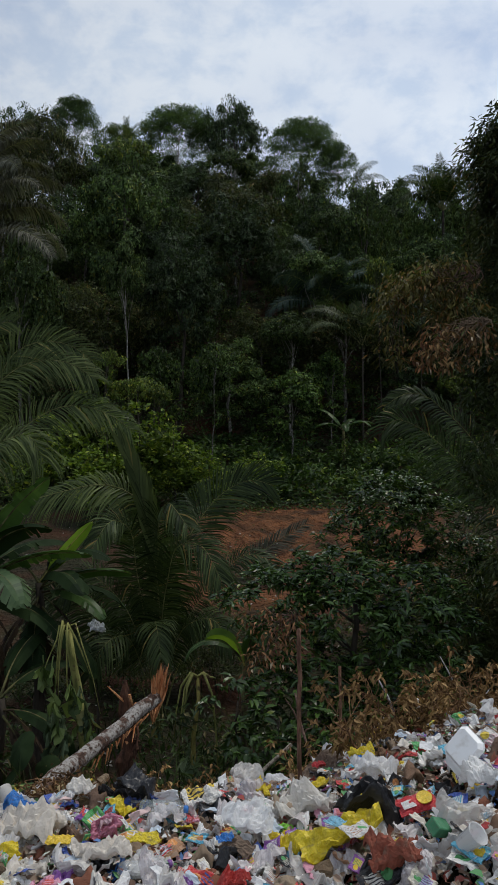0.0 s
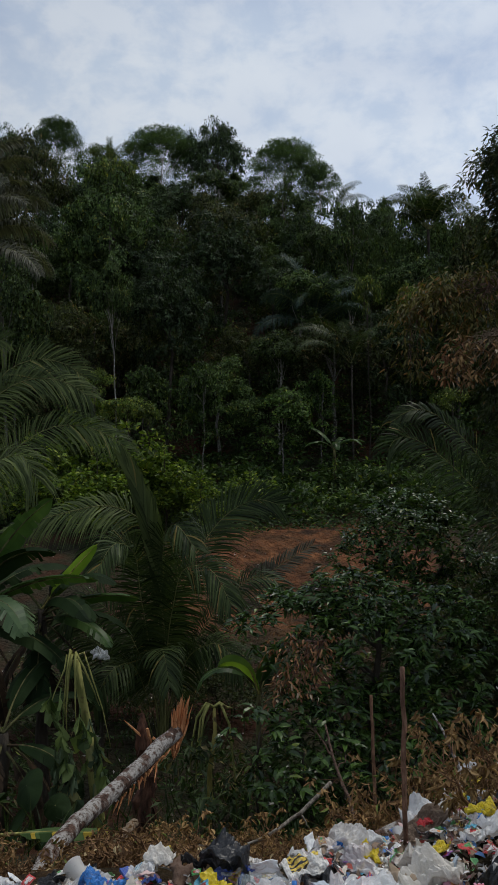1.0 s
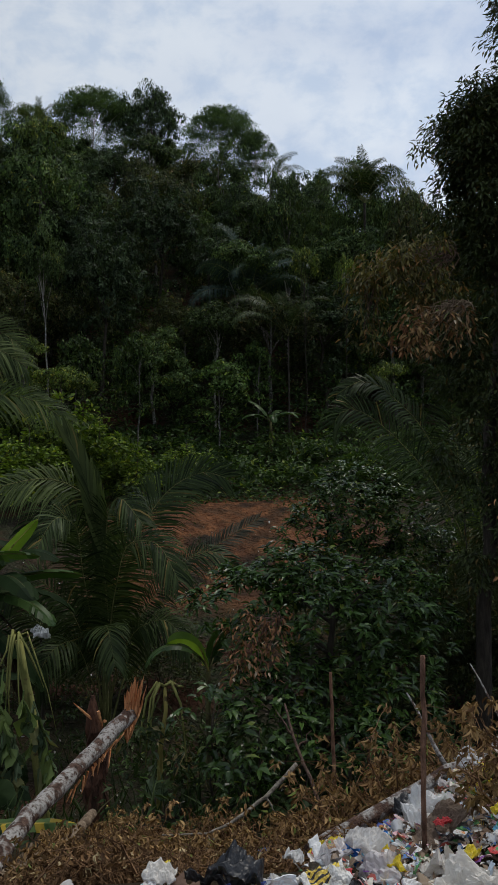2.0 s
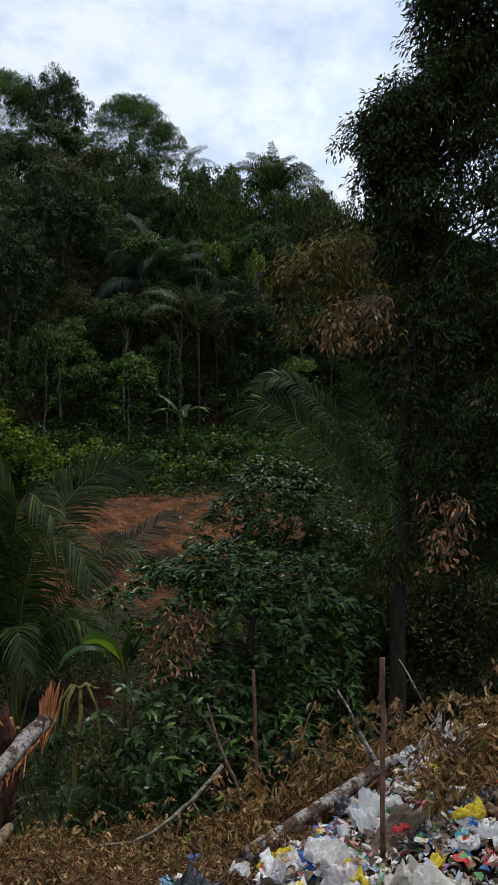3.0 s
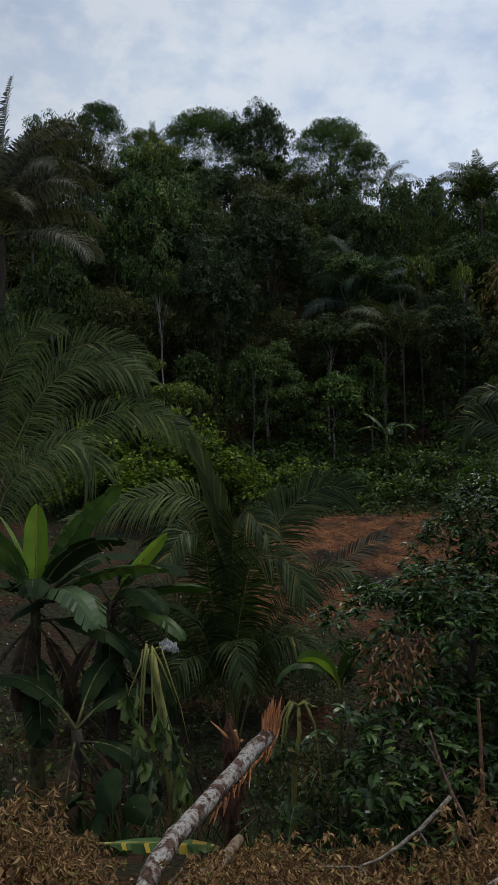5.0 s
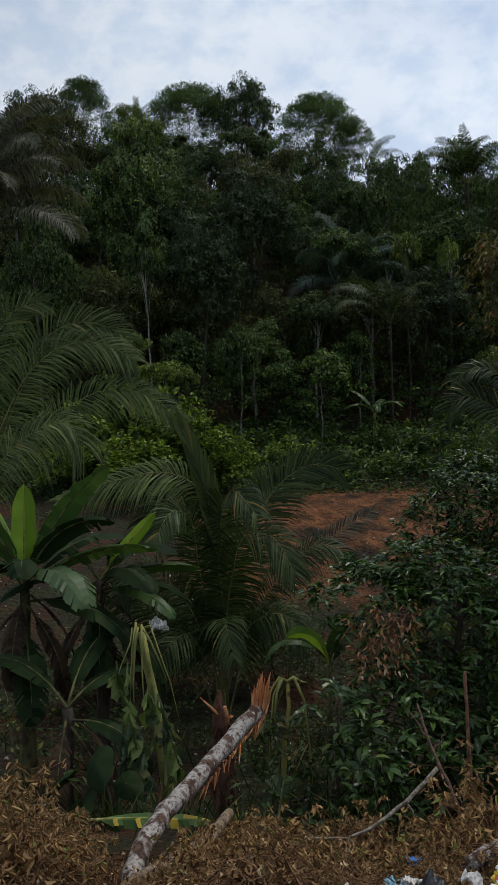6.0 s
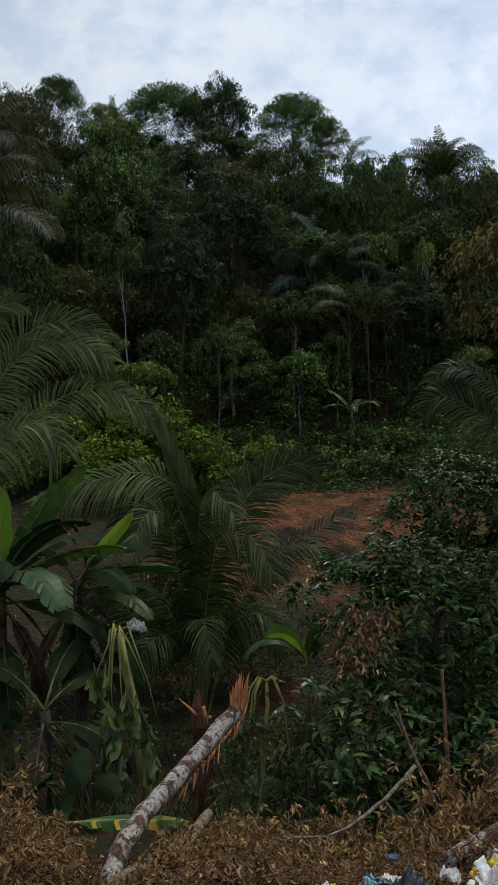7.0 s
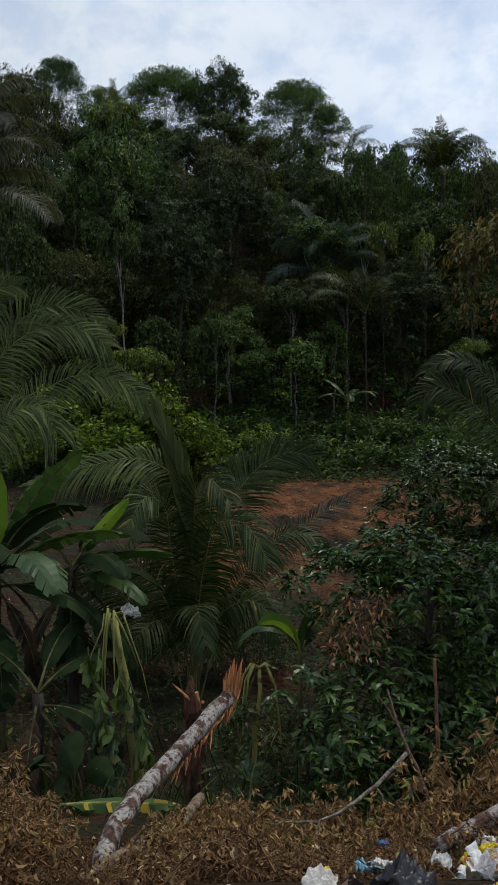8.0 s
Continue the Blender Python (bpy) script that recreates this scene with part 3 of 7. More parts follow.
grown_palm("young dark green coconut palm, its long fronds rising from the soil", (-2.05, 17.5, -4.5), [
    (PALM_PALE, ((0.05, -0.2, 1.45), (-0.04, -0.5, 3.55), (-0.17, -0.7, 4.50), (-0.40, -0.8, 5.35), (-0.60, -0.9, 5.85)), 1.15, (0.2, -1, 0), 0.0, dict(spread=0.40, start=0.52, wide=0.075, gap=0.024, lift=0.0)),
    (PALM, ((0.07, 0, 1.44), (0.30, 0.15, 3.0), (0.82, 0.3, 4.27), (1.53, 0.4, 5.0), (1.98, 0.4, 5.15), (2.40, 0.35, 5.02)), 1.05, (-0.35, -1, 0.25), 0.35, dict(start=0.40)),
    (PALM_PALE, ((-0.05, -0.1, 1.6), (-0.18, -0.2, 4.1), (-0.40, -0.3, 4.85), (-0.82, -0.4, 5.07), (-1.84, -0.5, 4.96), (-2.90, -0.6, 4.62)), 0.80, (0, -0.75, 0.65), 0.85, dict(start=0.56)),
    (PALM, ((0.0, -0.2, 1.8), (0.03, -0.5, 3.5), (0.12, -0.85, 4.5), (0.32, -1.3, 4.78), (0.75, -1.8, 4.35)), 0.80, (0, -0.75, 0.65), 0.55, dict(start=0.28)),
    (PALM, ((-0.1, -0.2, 1.8), (-0.3, -0.5, 3.4), (-0.42, -0.8, 4.3), (-0.65, -1.2, 4.45), (-0.95, -1.7, 3.95)), 0.78, (0, -0.75, 0.65), 0.6, dict(start=0.34)),
    (PALM, ((0.17, -0.2, 1.5), (0.71, -0.4, 2.64), (1.33, -0.5, 3.4), (1.73, -0.6, 3.72), (2.16, -0.7, 3.66), (2.45, -0.7, 3.28)), 0.72, (0, -0.6, 0.8), 1.0, dict(start=0.42)),
    (PALM_DRY, ((0.5, 0.4, 1.6), (1.14, 0.6, 2.6), (2.16, 0.8, 3.63), (3.1, 0.9, 4.2)), 0.52, (-0.3, -1, 0.3), 0.2, dict(start=0.5, wide=0.022)),
    (PALM, ((-0.45, -0.2, 1.5), (-0.93, -0.3, 2.2), (-1.39, -0.4, 2.75), (-2.16, -0.5, 3.15)), 0.80, (0, -1, 0.4), 0.7, dict(start=0.40)),
    (PALM, ((-0.3, -0.4, 1.9), (-0.8, -0.7, 3.0), (-1.3, -0.9, 3.4), (-1.75, -1.1, 3.05)), 0.80, (0, -0.7, 0.7), 0.9, dict(start=0.40)),
    (PALM, ((0.3, -0.4, 1.5), (0.7, -0.8, 2.4), (1.2, -1.2, 2.6), (1.6, -1.5, 2.2)), 0.72, (0, -0.7, 0.7), 0.9, dict(start=0.42)),
    (PALM, ((0.06, -0.3, 1.8), (0.25, -0.7, 3.2), (0.50, -1.0, 3.95), (0.95, -1.4, 4.0), (1.35, -1.8, 3.4)), 0.80, (0, -0.75, 0.65), 0.7, dict(start=0.32)),
    (PALM, ((-0.05, 0.1, 1.8), (-0.22, 0.2, 3.4), (-0.55, 0.2, 4.3), (-1.0, 0.1, 4.5), (-1.5, 0.0, 4.1)), 0.85, (0, -0.9, 0.5), 0.6, dict(start=0.34)),
    (PALM, ((0.1, 0.4, 2.0), (0.3, 1.0, 3.8), (0.7, 1.8, 4.5), (1.2, 2.6, 4.3)), 0.9, (0, 0.3, 1), 0.6),
    (PALM, ((-0.1, 0.4, 2.0), (-0.5, 1.0, 3.6), (-1.1, 1.6, 4.2), (-1.7, 2.1, 3.8)), 0.9, (0, 0.3, 1), 0.6),
    (PALM, ((0.05, -0.5, 1.5), (0.1, -1.1, 2.5), (0.2, -1.7, 2.6), (0.35, -2.2, 2.1)), 0.62, (0, -0.6, 0.8), 0.8, dict(start=0.45)),
    (PALM, ((-0.2, -0.6, 1.5), (-0.5, -1.1, 2.3), (-0.8, -1.6, 2.2), (-1.0, -1.9, 1.7)), 0.62, (0, -0.6, 0.8), 0.9, dict(start=0.45))])
grown_palm("tall coconut palm with broad arching pale green fronds", (-9.2, 24, -3.0), [
    (PALM_PALE, ((0.5, 0, 3.0), (1.26, 0, 5.2), (1.74, 0, 6.2), (2.28, 0, 7.15), (3.17, 0, 7.48), (3.95, 0, 7.30), (4.5, 0, 6.9)), 1.25, (0.1, -1, 0.3), 0.35, dict(start=0.42, wide=0.032, gap=0.045)),
    (PALM_PALE, ((0.45, -0.3, 2.6), (1.25, -0.4, 4.97), (1.95, -0.5, 6.12), (2.64, -0.5, 6.69), (3.31, -0.5, 6.88), (4.04, -0.5, 6.78), (4.8, -0.5, 6.3)), 1.25, (0.1, -0.9, 0.5), 0.7, dict(start=0.42, wide=0.032, gap=0.045)),
    (PALM_PALE, ((0.9, -0.4, 2.6), (2.34, -0.6, 4.56), (3.1, -0.7, 5.21), (3.84, -0.7, 5.55), (4.58, -0.7, 5.53), (5.24, -0.7, 5.28), (5.8, -0.7, 4.85)), 1.15, (0.1, -0.9, 0.5), 0.6, dict(start=0.45, wide=0.032, gap=0.042)),
    (PALM_PALE, ((0.5, -0.8, 2.2), (1.21, -1.1, 3.73), (1.81, -1.2, 4.29), (2.58, -1.3, 4.71), (3.01, -1.4, 4.77), (3.50, -1.5, 4.10)), 1.5, (0.1, -0.7, 0.7), 1.1, dict(start=0.45, wide=0.036, gap=0.040)),
    (PALM_PALE, ((0.1, 0.2, 3.0), (0.3, 0.3, 5.5), (0.8, 0.4, 7.2), (1.5, 0.4, 8.0), (2.3, 0.4, 8.1)), 1.25, (0.2, -1, 0.2), 0.3, dict(start=0.42, wide=0.032, gap=0.045)),
    (PALM_PALE, ((-0.5, 0, 3.0), (-1.6, 0, 5.5), (-3.0, 0, 6.4), (-4.4, 0, 6.0)), 1.2, (0, -0.8, 0.6), 0.7, dict(wide=0.032, gap=0.045)),
    (PALM, ((-0.4, -0.8, 2.8), (-1.2, -1.8, 4.4), (-2.2, -2.6, 4.6), (-3.0, -3.2, 3.8)), 1.2, (0, -0.5, 0.8), 0.9, dict(wide=0.032, gap=0.045))])
grown_palm("coconut palm with pale fronds arching in front of the dark tree", (6.9, 20.6, -4.3), [
    (PALM, ((-0.4, 0, 2.6), (-1.28, 0, 4.88), (-2.04, -0.3, 6.04), (-2.71, -0.5, 6.61), (-3.02, -0.6, 6.83), (-3.5, -0.7, 6.88), (-4.0, -0.7, 6.58)), 0.85, (-0.1, -0.8, 0.6), 0.7, dict(start=0.55, gap=0.04)),
    (PALM, ((-0.5, -0.2, 2.4), (-1.39, -0.3, 4.36), (-2.27, -0.6, 5.37), (-2.88, -0.8, 5.89), (-3.36, -0.9, 6.19), (-3.78, -1.0, 6.25), (-4.05, -1.0, 5.92)), 1.15, (-0.1, -0.9, 0.45), 0.65, dict(start=0.42, gap=0.04)),
    (PALM, ((-0.5, 0, 2.4), (-0.86, 0, 4.75), (-0.91, 0, 5.37), (-1.01, 0, 6.06), (-1.11, -0.1, 6.69), (-1.35, -0.2, 7.2)), 1.45, (0.2, -1, 0.1), 0.55, dict(start=0.55, gap=0.036)),
    (PALM, ((0.3, 0.2, 2.8), (0.9, 0.4, 5.2), (2.0, 0.6, 6.4), (3.2, 0.7, 6.2)), 0.95, (0, -0.8, 0.6), 0.7),
    (PALM, ((0.1, 0.8, 2.8), (0.3, 1.8, 4.8), (0.4, 2.9, 5.6), (0.5, 3.8, 5.2)), 0.95, (0, 0.3, 1), 0.7)])


# ---- trees ----
def crown_leaves(rng, clumps, per, r, L, W, flat=0.75, full=False, droop_dir=0.0, buf=None, shell=False, loose=0.0):
    """Leaves on the outer shell of each clump, turned outwards; flat squashes the clumps, droop_dir lets leaves hang."""
    buf = buf or Buf()
    clumps = np.asarray(clumps, float)
    n = len(clumps) * per
    c = np.repeat(clumps, per, 0)
    rr = np.repeat(np.broadcast_to(np.asarray(r, float), (len(clumps),)), per)
    d = ball(rng, n)
    d[:, 2] = np.where(d[:, 2] < -0.35, -d[:, 2], d[:, 2])
    off = d * (rr * rng.uniform(0.35, 1.08, n) ** 0.7)[:, None]
    if loose:
        off *= 1 + loose * np.abs(rng.normal(0, 1, (n, 1)))
    off[:, 2] *= flat
    along = unit(d * [1, 1, 0.4] + rng.normal(0, 0.5, (n, 3)) - np.array([0, 0, droop_dir]))
    nor = unit(d * 0.6 + [0, 0, 0.7] + rng.normal(0, 0.35, (n, 3)))
    if shell:
        along = unit(np.cross(d, rng.normal(0, 1, (n, 3))) + [0, 0, -0.35] + rng.normal(0, 0.3, (n, 3)))
        nor = unit(d + [0, 0, 0.35] + rng.normal(0, 0.25, (n, 3)))
    leaves(buf, c + off, along, nor, L * rng.uniform(0.7, 1.25, n), W * rng.uniform(0.75, 1.2, n), full)
    return buf


def tree_meshes(seed, h, spread, clumps, per, r, L, W, shape="dome", trunk_r=0.16, bare=0.35, flat=0.75):
    """Trunk with limbs, and crown, of one forest tree of height h."""
    rng = np.random.RandomState(seed)
    c = []
    for k in range(clumps):
        a, q = rng.uniform(0, 6.28), rng.uniform(0, 1) ** 0.5
        if shape == "dome":
            d = ball(rng, 1)[0]
            d[2] = abs(d[2]) if rng.uniform() < 0.7 else d[2]
            e = rng.uniform(0.6, 1.0) * (1 + 0.18 * math.sin(3 * a + seed))
            mid, half = h * (1 + bare) / 2, h * (1 - bare) / 2
            c.append((spread * e * d[0], spread * e * d[1], mid + (half - r * 0.4) * e * d[2]))
        elif shape == "umbrella":
            deep = rng.uniform(0, 1) ** 1.6
            c.append((spread * q * math.cos(a), spread * q * math.sin(a), h * (0.985 - 0.20 * q**3 - 0.30 * deep * (0.35 + 0.65 * q))))
        elif shape == "bush":
            c.append((spread * q * math.cos(a), spread * q * math.sin(a), h * rng.uniform(0.2, 0.9) * (1 - 0.45 * q * q)))
    c = np.array(c)
    fine = shape == "dome"
    crown = crown_leaves(rng, c, int(per * 1.7) if fine else per, r * rng.uniform(0.7, 1.2, clumps), L * 1.15 if fine else L, W * 1.55 if fine else W, flat, "dart" if fine else False, shell=fine, loose=0.3 if shape == "umbrella" else 0.0)
    wood = Buf()
    tr = bend((0, 0, -0.5), (rng.normal(0, 0.3), rng.normal(0, 0.3), h * 0.86), 9, 0, 0.08 * h / 8, rng)
    tube(wood, tr, np.linspace(trunk_r, trunk_r * 0.35, 9), 7)
    for k in range(min(clumps, 11)):
        j = rng.randint(5, 8) if shape != "bush" else rng.randint(1, 6)
        if c[k][2] > tr[j][2]:
            tube(wood, bend(tr[j], c[k], 6, -0.06 * h, 0.06, rng), np.linspace(trunk_r * 0.3, trunk_r * 0.08, 6), 5)
    return wood, crown


def make_tree(label, wood_mat, leaf_mat, *args, **kw):
    ob = thing("tree", label, "tree")
    wood, crown = tree_meshes(*args, **kw)
    part("trunk", wood, wood_mat, ob, smooth=True)
    part("crown", crown, leaf_mat, ob)
    return ob


forest = np.random.RandomState(11)
PROTOS = [
    make_tree("dense dark green forest tree on the hillside", BARK, LEAF_HILL, 1, 10, 3.3, 64, 46, 0.95, 0.42, 0.21, trunk_r=0.17, bare=0.15),
    make_tree("dense dark green forest tree on the hillside", BARK_DARK, LEAF_DARK, 2, 11, 3.0, 62, 46, 0.95, 0.44, 0.22, trunk_r=0.18, bare=0.2),
    make_tree("slender forest tree with a pale bare trunk", BARK_PALE, LEAF_HILL, 3, 11, 2.3, 40, 60, 0.85, 0.40, 0.20, trunk_r=0.12, bare=0.5),
    make_tree("broad forest tree with a rounded green crown", BARK, LEAF_DULL, 4, 9, 3.6, 66, 46, 0.95, 0.40, 0.19, trunk_r=0.16, bare=0.18),
]
UMBRELLA = make_tree("feathery umbrella tree with flat airy tiers of leaves", BARK_PALE, LEAF_FINE, 5, 12, 4.4, 230, 110, 0.78, 0.22, 0.08, shape="umbrella", trunk_r=0.13, flat=0.34)
UMBRELLA_THIN = make_tree("feathery umbrella tree with flat airy tiers of leaves", BARK_PALE, LEAF_FINE, 15, 12, 4.4, 170, 110, 0.74, 0.22, 0.08, shape="umbrella", trunk_r=0.13, flat=0.34)
RIDGE = make_tree("dense dark tree on the skyline with fine leaves", BARK_DARK, LEAF_HILL, 10, 10, 3.3, 80, 62, 0.9, 0.27, 0.125, trunk_r=0.15, bare=0.12)
RIDGE_DARK = make_tree("dark domed tree on the skyline with fine leaves", BARK_DARK, LEAF_DARK, 27, 10, 3.3, 110, 86, 0.85, 0.24, 0.13, trunk_r=0.15, bare=0.30)
SHRUB_Y = make_tree("tall leafy shrub, fresh green to yellow-green, above the plot", BARK_DARK, LEAF_FRESH, 7, 6.0, 2.0, 60, 40, 0.55, 0.30, 0.19, shape="bush", trunk_r=0.06)
SAPLING_Y = make_tree("small tree with a bright yellow-green crown", BARK_DARK, LEAF_YELLOW, 9, 8.0, 1.6, 18, 50, 0.5, 0.24, 0.13, trunk_r=0.06, bare=0.8)
SAPLING = make_tree("young lit green tree at the edge of the wood", BARK, LEAF_SAPLING, 8, 6.5, 1.5, 34, 60, 0.6, 0.28, 0.15, trunk_r=0.07, bare=0.15)


BUSH_DARK = make_tree("dark leafy bush below the tall tree", BARK_DARK, LEAF_MANGO, 14, 4.5, 1.8, 90, 44, 0.5, 0.19, 0.075, shape="bush", trunk_r=0.05)


PLACED = set()


def stand(ob, m):
    """The thing itself at m the first time, a copy of it after that."""
    if ob.name not in PLACED:
        PLACED.add(ob.name)
        ob.matrix_basis = m
        return ob
    return copy_thing(ob, m @ Matrix.Diagonal((1 / ob.scale[0], 1 / ob.scale[1], 1 / ob.scale[2], 1)))


def put(ob, x, y, s=1.0, turn=0.0, tall=1.0, z=None):
    z = float(height(x, y)) if z is None else z
    return stand(ob, Matrix.Translation((x, y, z)) @ Matrix.Rotation(turn, 4, "Z") @ Matrix.Diagonal((s, s, s * tall, 1)))


def crowned(ob, full_h, spread, x, y, top, width, turn=0.0):
    """Stands a tree so that its crown has that width and its tip that height."""
    s = width / (2 * spread)
    return put(ob, x, y, s, turn, (top - float(height(x, y))) / (full_h * s))


# trees that can be told apart on the hill: x, y, height of the tip, width of the crown
for x, y, top, w in ((-2.1, 88, 40.2, 7.4), (-26.6, 93, 42.0, 6.5)):
    crowned(RIDGE_DARK, 10, 3.9, x, y, top, w, x)
for x, y, top, w in ((14.7, 66, 25.2, 5.2), (15.6, 65, 23.6, 5.0), (18.4, 64, 22.6, 6.0), (12.4, 68, 23.2, 5.0)):
    crowned(RIDGE, 10, 3.9, x, y, top, w, x)
crowned(PROTOS[1], 11, 3.9, -4.8, 52, 15.2, 6.5)
crowned(PROTOS[1], 11, 3.9, -13.9, 36.5, 8.6, 5.5)
crowned(PROTOS[0], 10, 4.2, -15.5, 40, 11.5, 6.5)
for x, y, top, w in ((5.2, 84, 36.0, 8.6), (-8.3, 92, 40.9, 10.0), (-20.3, 92, 42.4, 6.4)):
    crowned(UMBRELLA, 12, 4.9, x, y, top, w, x)
for x, y, top, w in ((8.6, 83, 33.2, 5.2), (-15.6, 94, 39.9, 6.5), (-5.0, 93, 40.2, 6.0)):
    crowned(UMBRELLA_THIN, 12, 4.9, x, y, top, w, x)
for x, y, top, w in ((-10.0, 62, 24.9, 9.5), (4.8, 75, 29.0, 7), (8.3, 62, 21.9, 6.5), (-14.1, 50, 15.2, 6.5)):
    crowned(PROTOS[0], 10, 4.2, x, y, top, w, x)
for x, y, top, w in ((-7.9, 51, 15.0, 3.6), (10.7, 72, 25.9, 1.5), (13.0, 72, 25.9, 3.0), (12.2, 73, 25.2, 3.4)):
    crowned(PROTOS[2], 11, 3.1, x, y, top, w, x)
for x, y, top, w in ((-1.6, 66, 24.0, 9.0), (16.5, 55, 18.6, 6.5), (-20, 64, 25, 9)):
    crowned(PROTOS[3], 9, 4.5, x, y, top, w, x)
for x, y, top, w in ((-2.4, 44, 7.7, 2.8), (2.2, 46, 6.4, 3.6), (4.5, 50, 8, 3.2), (-5.5, 47, 8, 3.2)):
    crowned(SAPLING, 6.5, 2.0, x, y, top, w, x)
for x, y, top, w in ((7.6, 50, 13.3, 1.9), (10.2, 50, 12.8, 1.3), (-9.5, 62, 25.6, 3.4), (-7.4, 42, 6.6, 1.7), (-5.7, 40, 5.0, 2.2), (-6.5, 40.5, 4.6, 1.8), (-4.7, 40, 4.6, 1.4), (9.95, 40, 5.2, 1.8)):
    crowned(SAPLING_Y, 8.0, 1.6, x, y, top, w, x)
for x, y, top, w in ((-5.2, 38, 4.6, 4.4), (-7.4, 40, 6.2, 4.0), (-3.6, 37, 2.9, 3.6), (-6.5, 36, 2.6, 4.0), (-2.2, 37.5, 1.4, 3.0), (-9.5, 38, 4.0, 4.0), (0.2, 41, 1.8, 3.0), (7.9, 24, 2.9, 2.0)):
    crowned(SHRUB_Y, 6.0, 2.4, x, y, top, w, x)

# the four with negative x are added behind the young palm to darken dim soil
for x, y, top, w in ((4.0, 18.5, -1.0, 3.4), (5.6, 19.5, -0.2, 3.6), (3.2, 21.5, -1.6, 2.8), (7.2, 18.5, 0.2, 3.6), (6.2, 23.5, -0.6, 3.4), (8.8, 22, 1.2, 4.0), (6.0, 17.4, -1.2, 2.8), (7.6, 17.6, -0.2, 3.2), (5.4, 18.2, 0.4, 2.6), (-2.3, 19.6, -1.7, 2.4), (-1.0, 20.2, -2.3, 2.2), (-3.6, 20.4, -2.2, 2.2), (-4.8, 19.0, -2.4, 2.0)):
    crowned(BUSH_DARK, 4.5, 2.1, x, y, top, w, x)


def skyline(x):
    """Height that the wood reaches on the ridge."""
    return float(np.interp(x, (-60, -22, -8, -3, 4, 8, 12, 18, 60), (39, 38.2, 37.2, 36.2, 33.4, 29.6, 25.2, 24.4, 24)))


# the rest of the wood
taken = [(-1.9, 88), (-4.8, 52), (-11, 62), (-1.6, 66)]
for k in range(1400):
    y = forest.uniform(50, 97)
    x = forest.uniform(-0.43 * y - 3, 0.5 * y + 3)
    if all((x - a) ** 2 + (y - b) ** 2 > 11.5 for a, b in taken) and len(taken) < 175:
        taken.append((x, y))
        kind = forest.choice((0, 0, 1, 1, 2, 3, 3))
        if y > 80 and kind != 2:
            full = (10, 11, 11, 9)[kind]
            top = max(skyline(x) - forest.uniform(0.3, 4.0) - 0.12 * (96 - y), float(height(x, y)) + 5)
            ridge = RIDGE if kind != 1 else RIDGE_DARK
            crowned(ridge if y > 86 else PROTOS[kind], 10 if y > 86 else full, 4.0, x, y, top, forest.uniform(6.5, 8.5), forest.uniform(0, 6.3))
        else:
            put(PROTOS[kind], x, y, forest.uniform(0.65, 1.0), forest.uniform(0, 6.3), forest.uniform(0.9, 1.15))


def thicket():
    """Bushes that run together under the trees."""
    rng = np.random.RandomState(22)
    n = 2300
    y = rng.uniform(38.5, 78, n)
    x = rng.uniform(-0.5, 0.6, n) * y
    low = np.where(y < 50, 1.4, 3.6)
    c = np.stack([x, y, height(x, y) + rng.uniform(0.1, 1, n) ** 1.5 * low], -1)
    b = crown_leaves(rng, c, 46, rng.uniform(0.4, 0.95, n), 0.32, 0.17, 0.75)
    solid("thicket", b, LEAF_COVER, "dense green bushes running together under the trees", "undergrowth", kind="stuff")


thicket()


def hollow_growth():
    """Dark leafy weeds and suckers in the hollow between slope and plot."""
    rng = np.random.RandomState(23)
    n = 430
    y = rng.uniform(11.2, 22, n)
    x = rng.uniform(-0.52, 0.5, n) * y
    c = np.stack([x, y, height(x, y) + rng.uniform(0.0, 1, n) ** 2 * np.where(y < 15, 1.1, 0.7)], -1)
    keep = np.sin(x * 1.7 + 1) + np.cos(y * 1.1) + rng.normal(0, 0.6, n) > -0.3
    keep &= ~((x > -3.3) & (x < -2.0) & (y < 13.6)) & ((x > -1.2) | (rng.uniform(size=n) < 0.4))
    b = crown_leaves(rng, c[keep], 34, rng.uniform(0.2, 0.45, keep.sum()), 0.16, 0.06, 0.8, False, 0.4)
    # blades of long grass
    m = 2200
    gy = rng.uniform(10.5, 21, m)
    gx = rng.uniform(-0.52, 0.5, m) * gy
    leaves(b, np.stack([gx, gy, height(gx, gy)], -1), ball(rng, m) * [0.6, 0.6, 0] + [0, 0, 1], ball(rng, m), rng.uniform(0.2, 0.7, m), 0.025, True, 0.2, 0.5)
    solid("hollow_growth", b, LEAF_WEED, "dark weeds and long grass in the hollow", "undergrowth", kind="stuff")


hollow_growth()

# palms among the trees
palm("blue-green forest palm with long stiff fronds", (4.9, 56, 5.0), [
    (172, 84, 30, 5.6, 0.95, 0.3), (150, 80, 40, 5.4, 0.95, 0.3), (20, 70, -20, 5.6, 0.95, 0.6), (-15, 55, -55, 5.4, 0.95, 0.8), (60, 76, 10, 5.4, 0.95, 0.4), (-70, 60, -50, 5.2, 0.95, 0.7), (205, 50, -55, 5.0, 0.95, 0.7), (-40, 30, -70, 5.2, 0.95, 0.8), (-110, 40, -70, 5.0, 0.95, 0.8), (0, 35, -75, 5.0, 0.95, 0.9), (185, 20, -80, 4.6, 0.95, 0.9)], PALM_BLUE, (6.4, 0.10), "forest_palm", bark=BARK_DARK, broad=1.9)
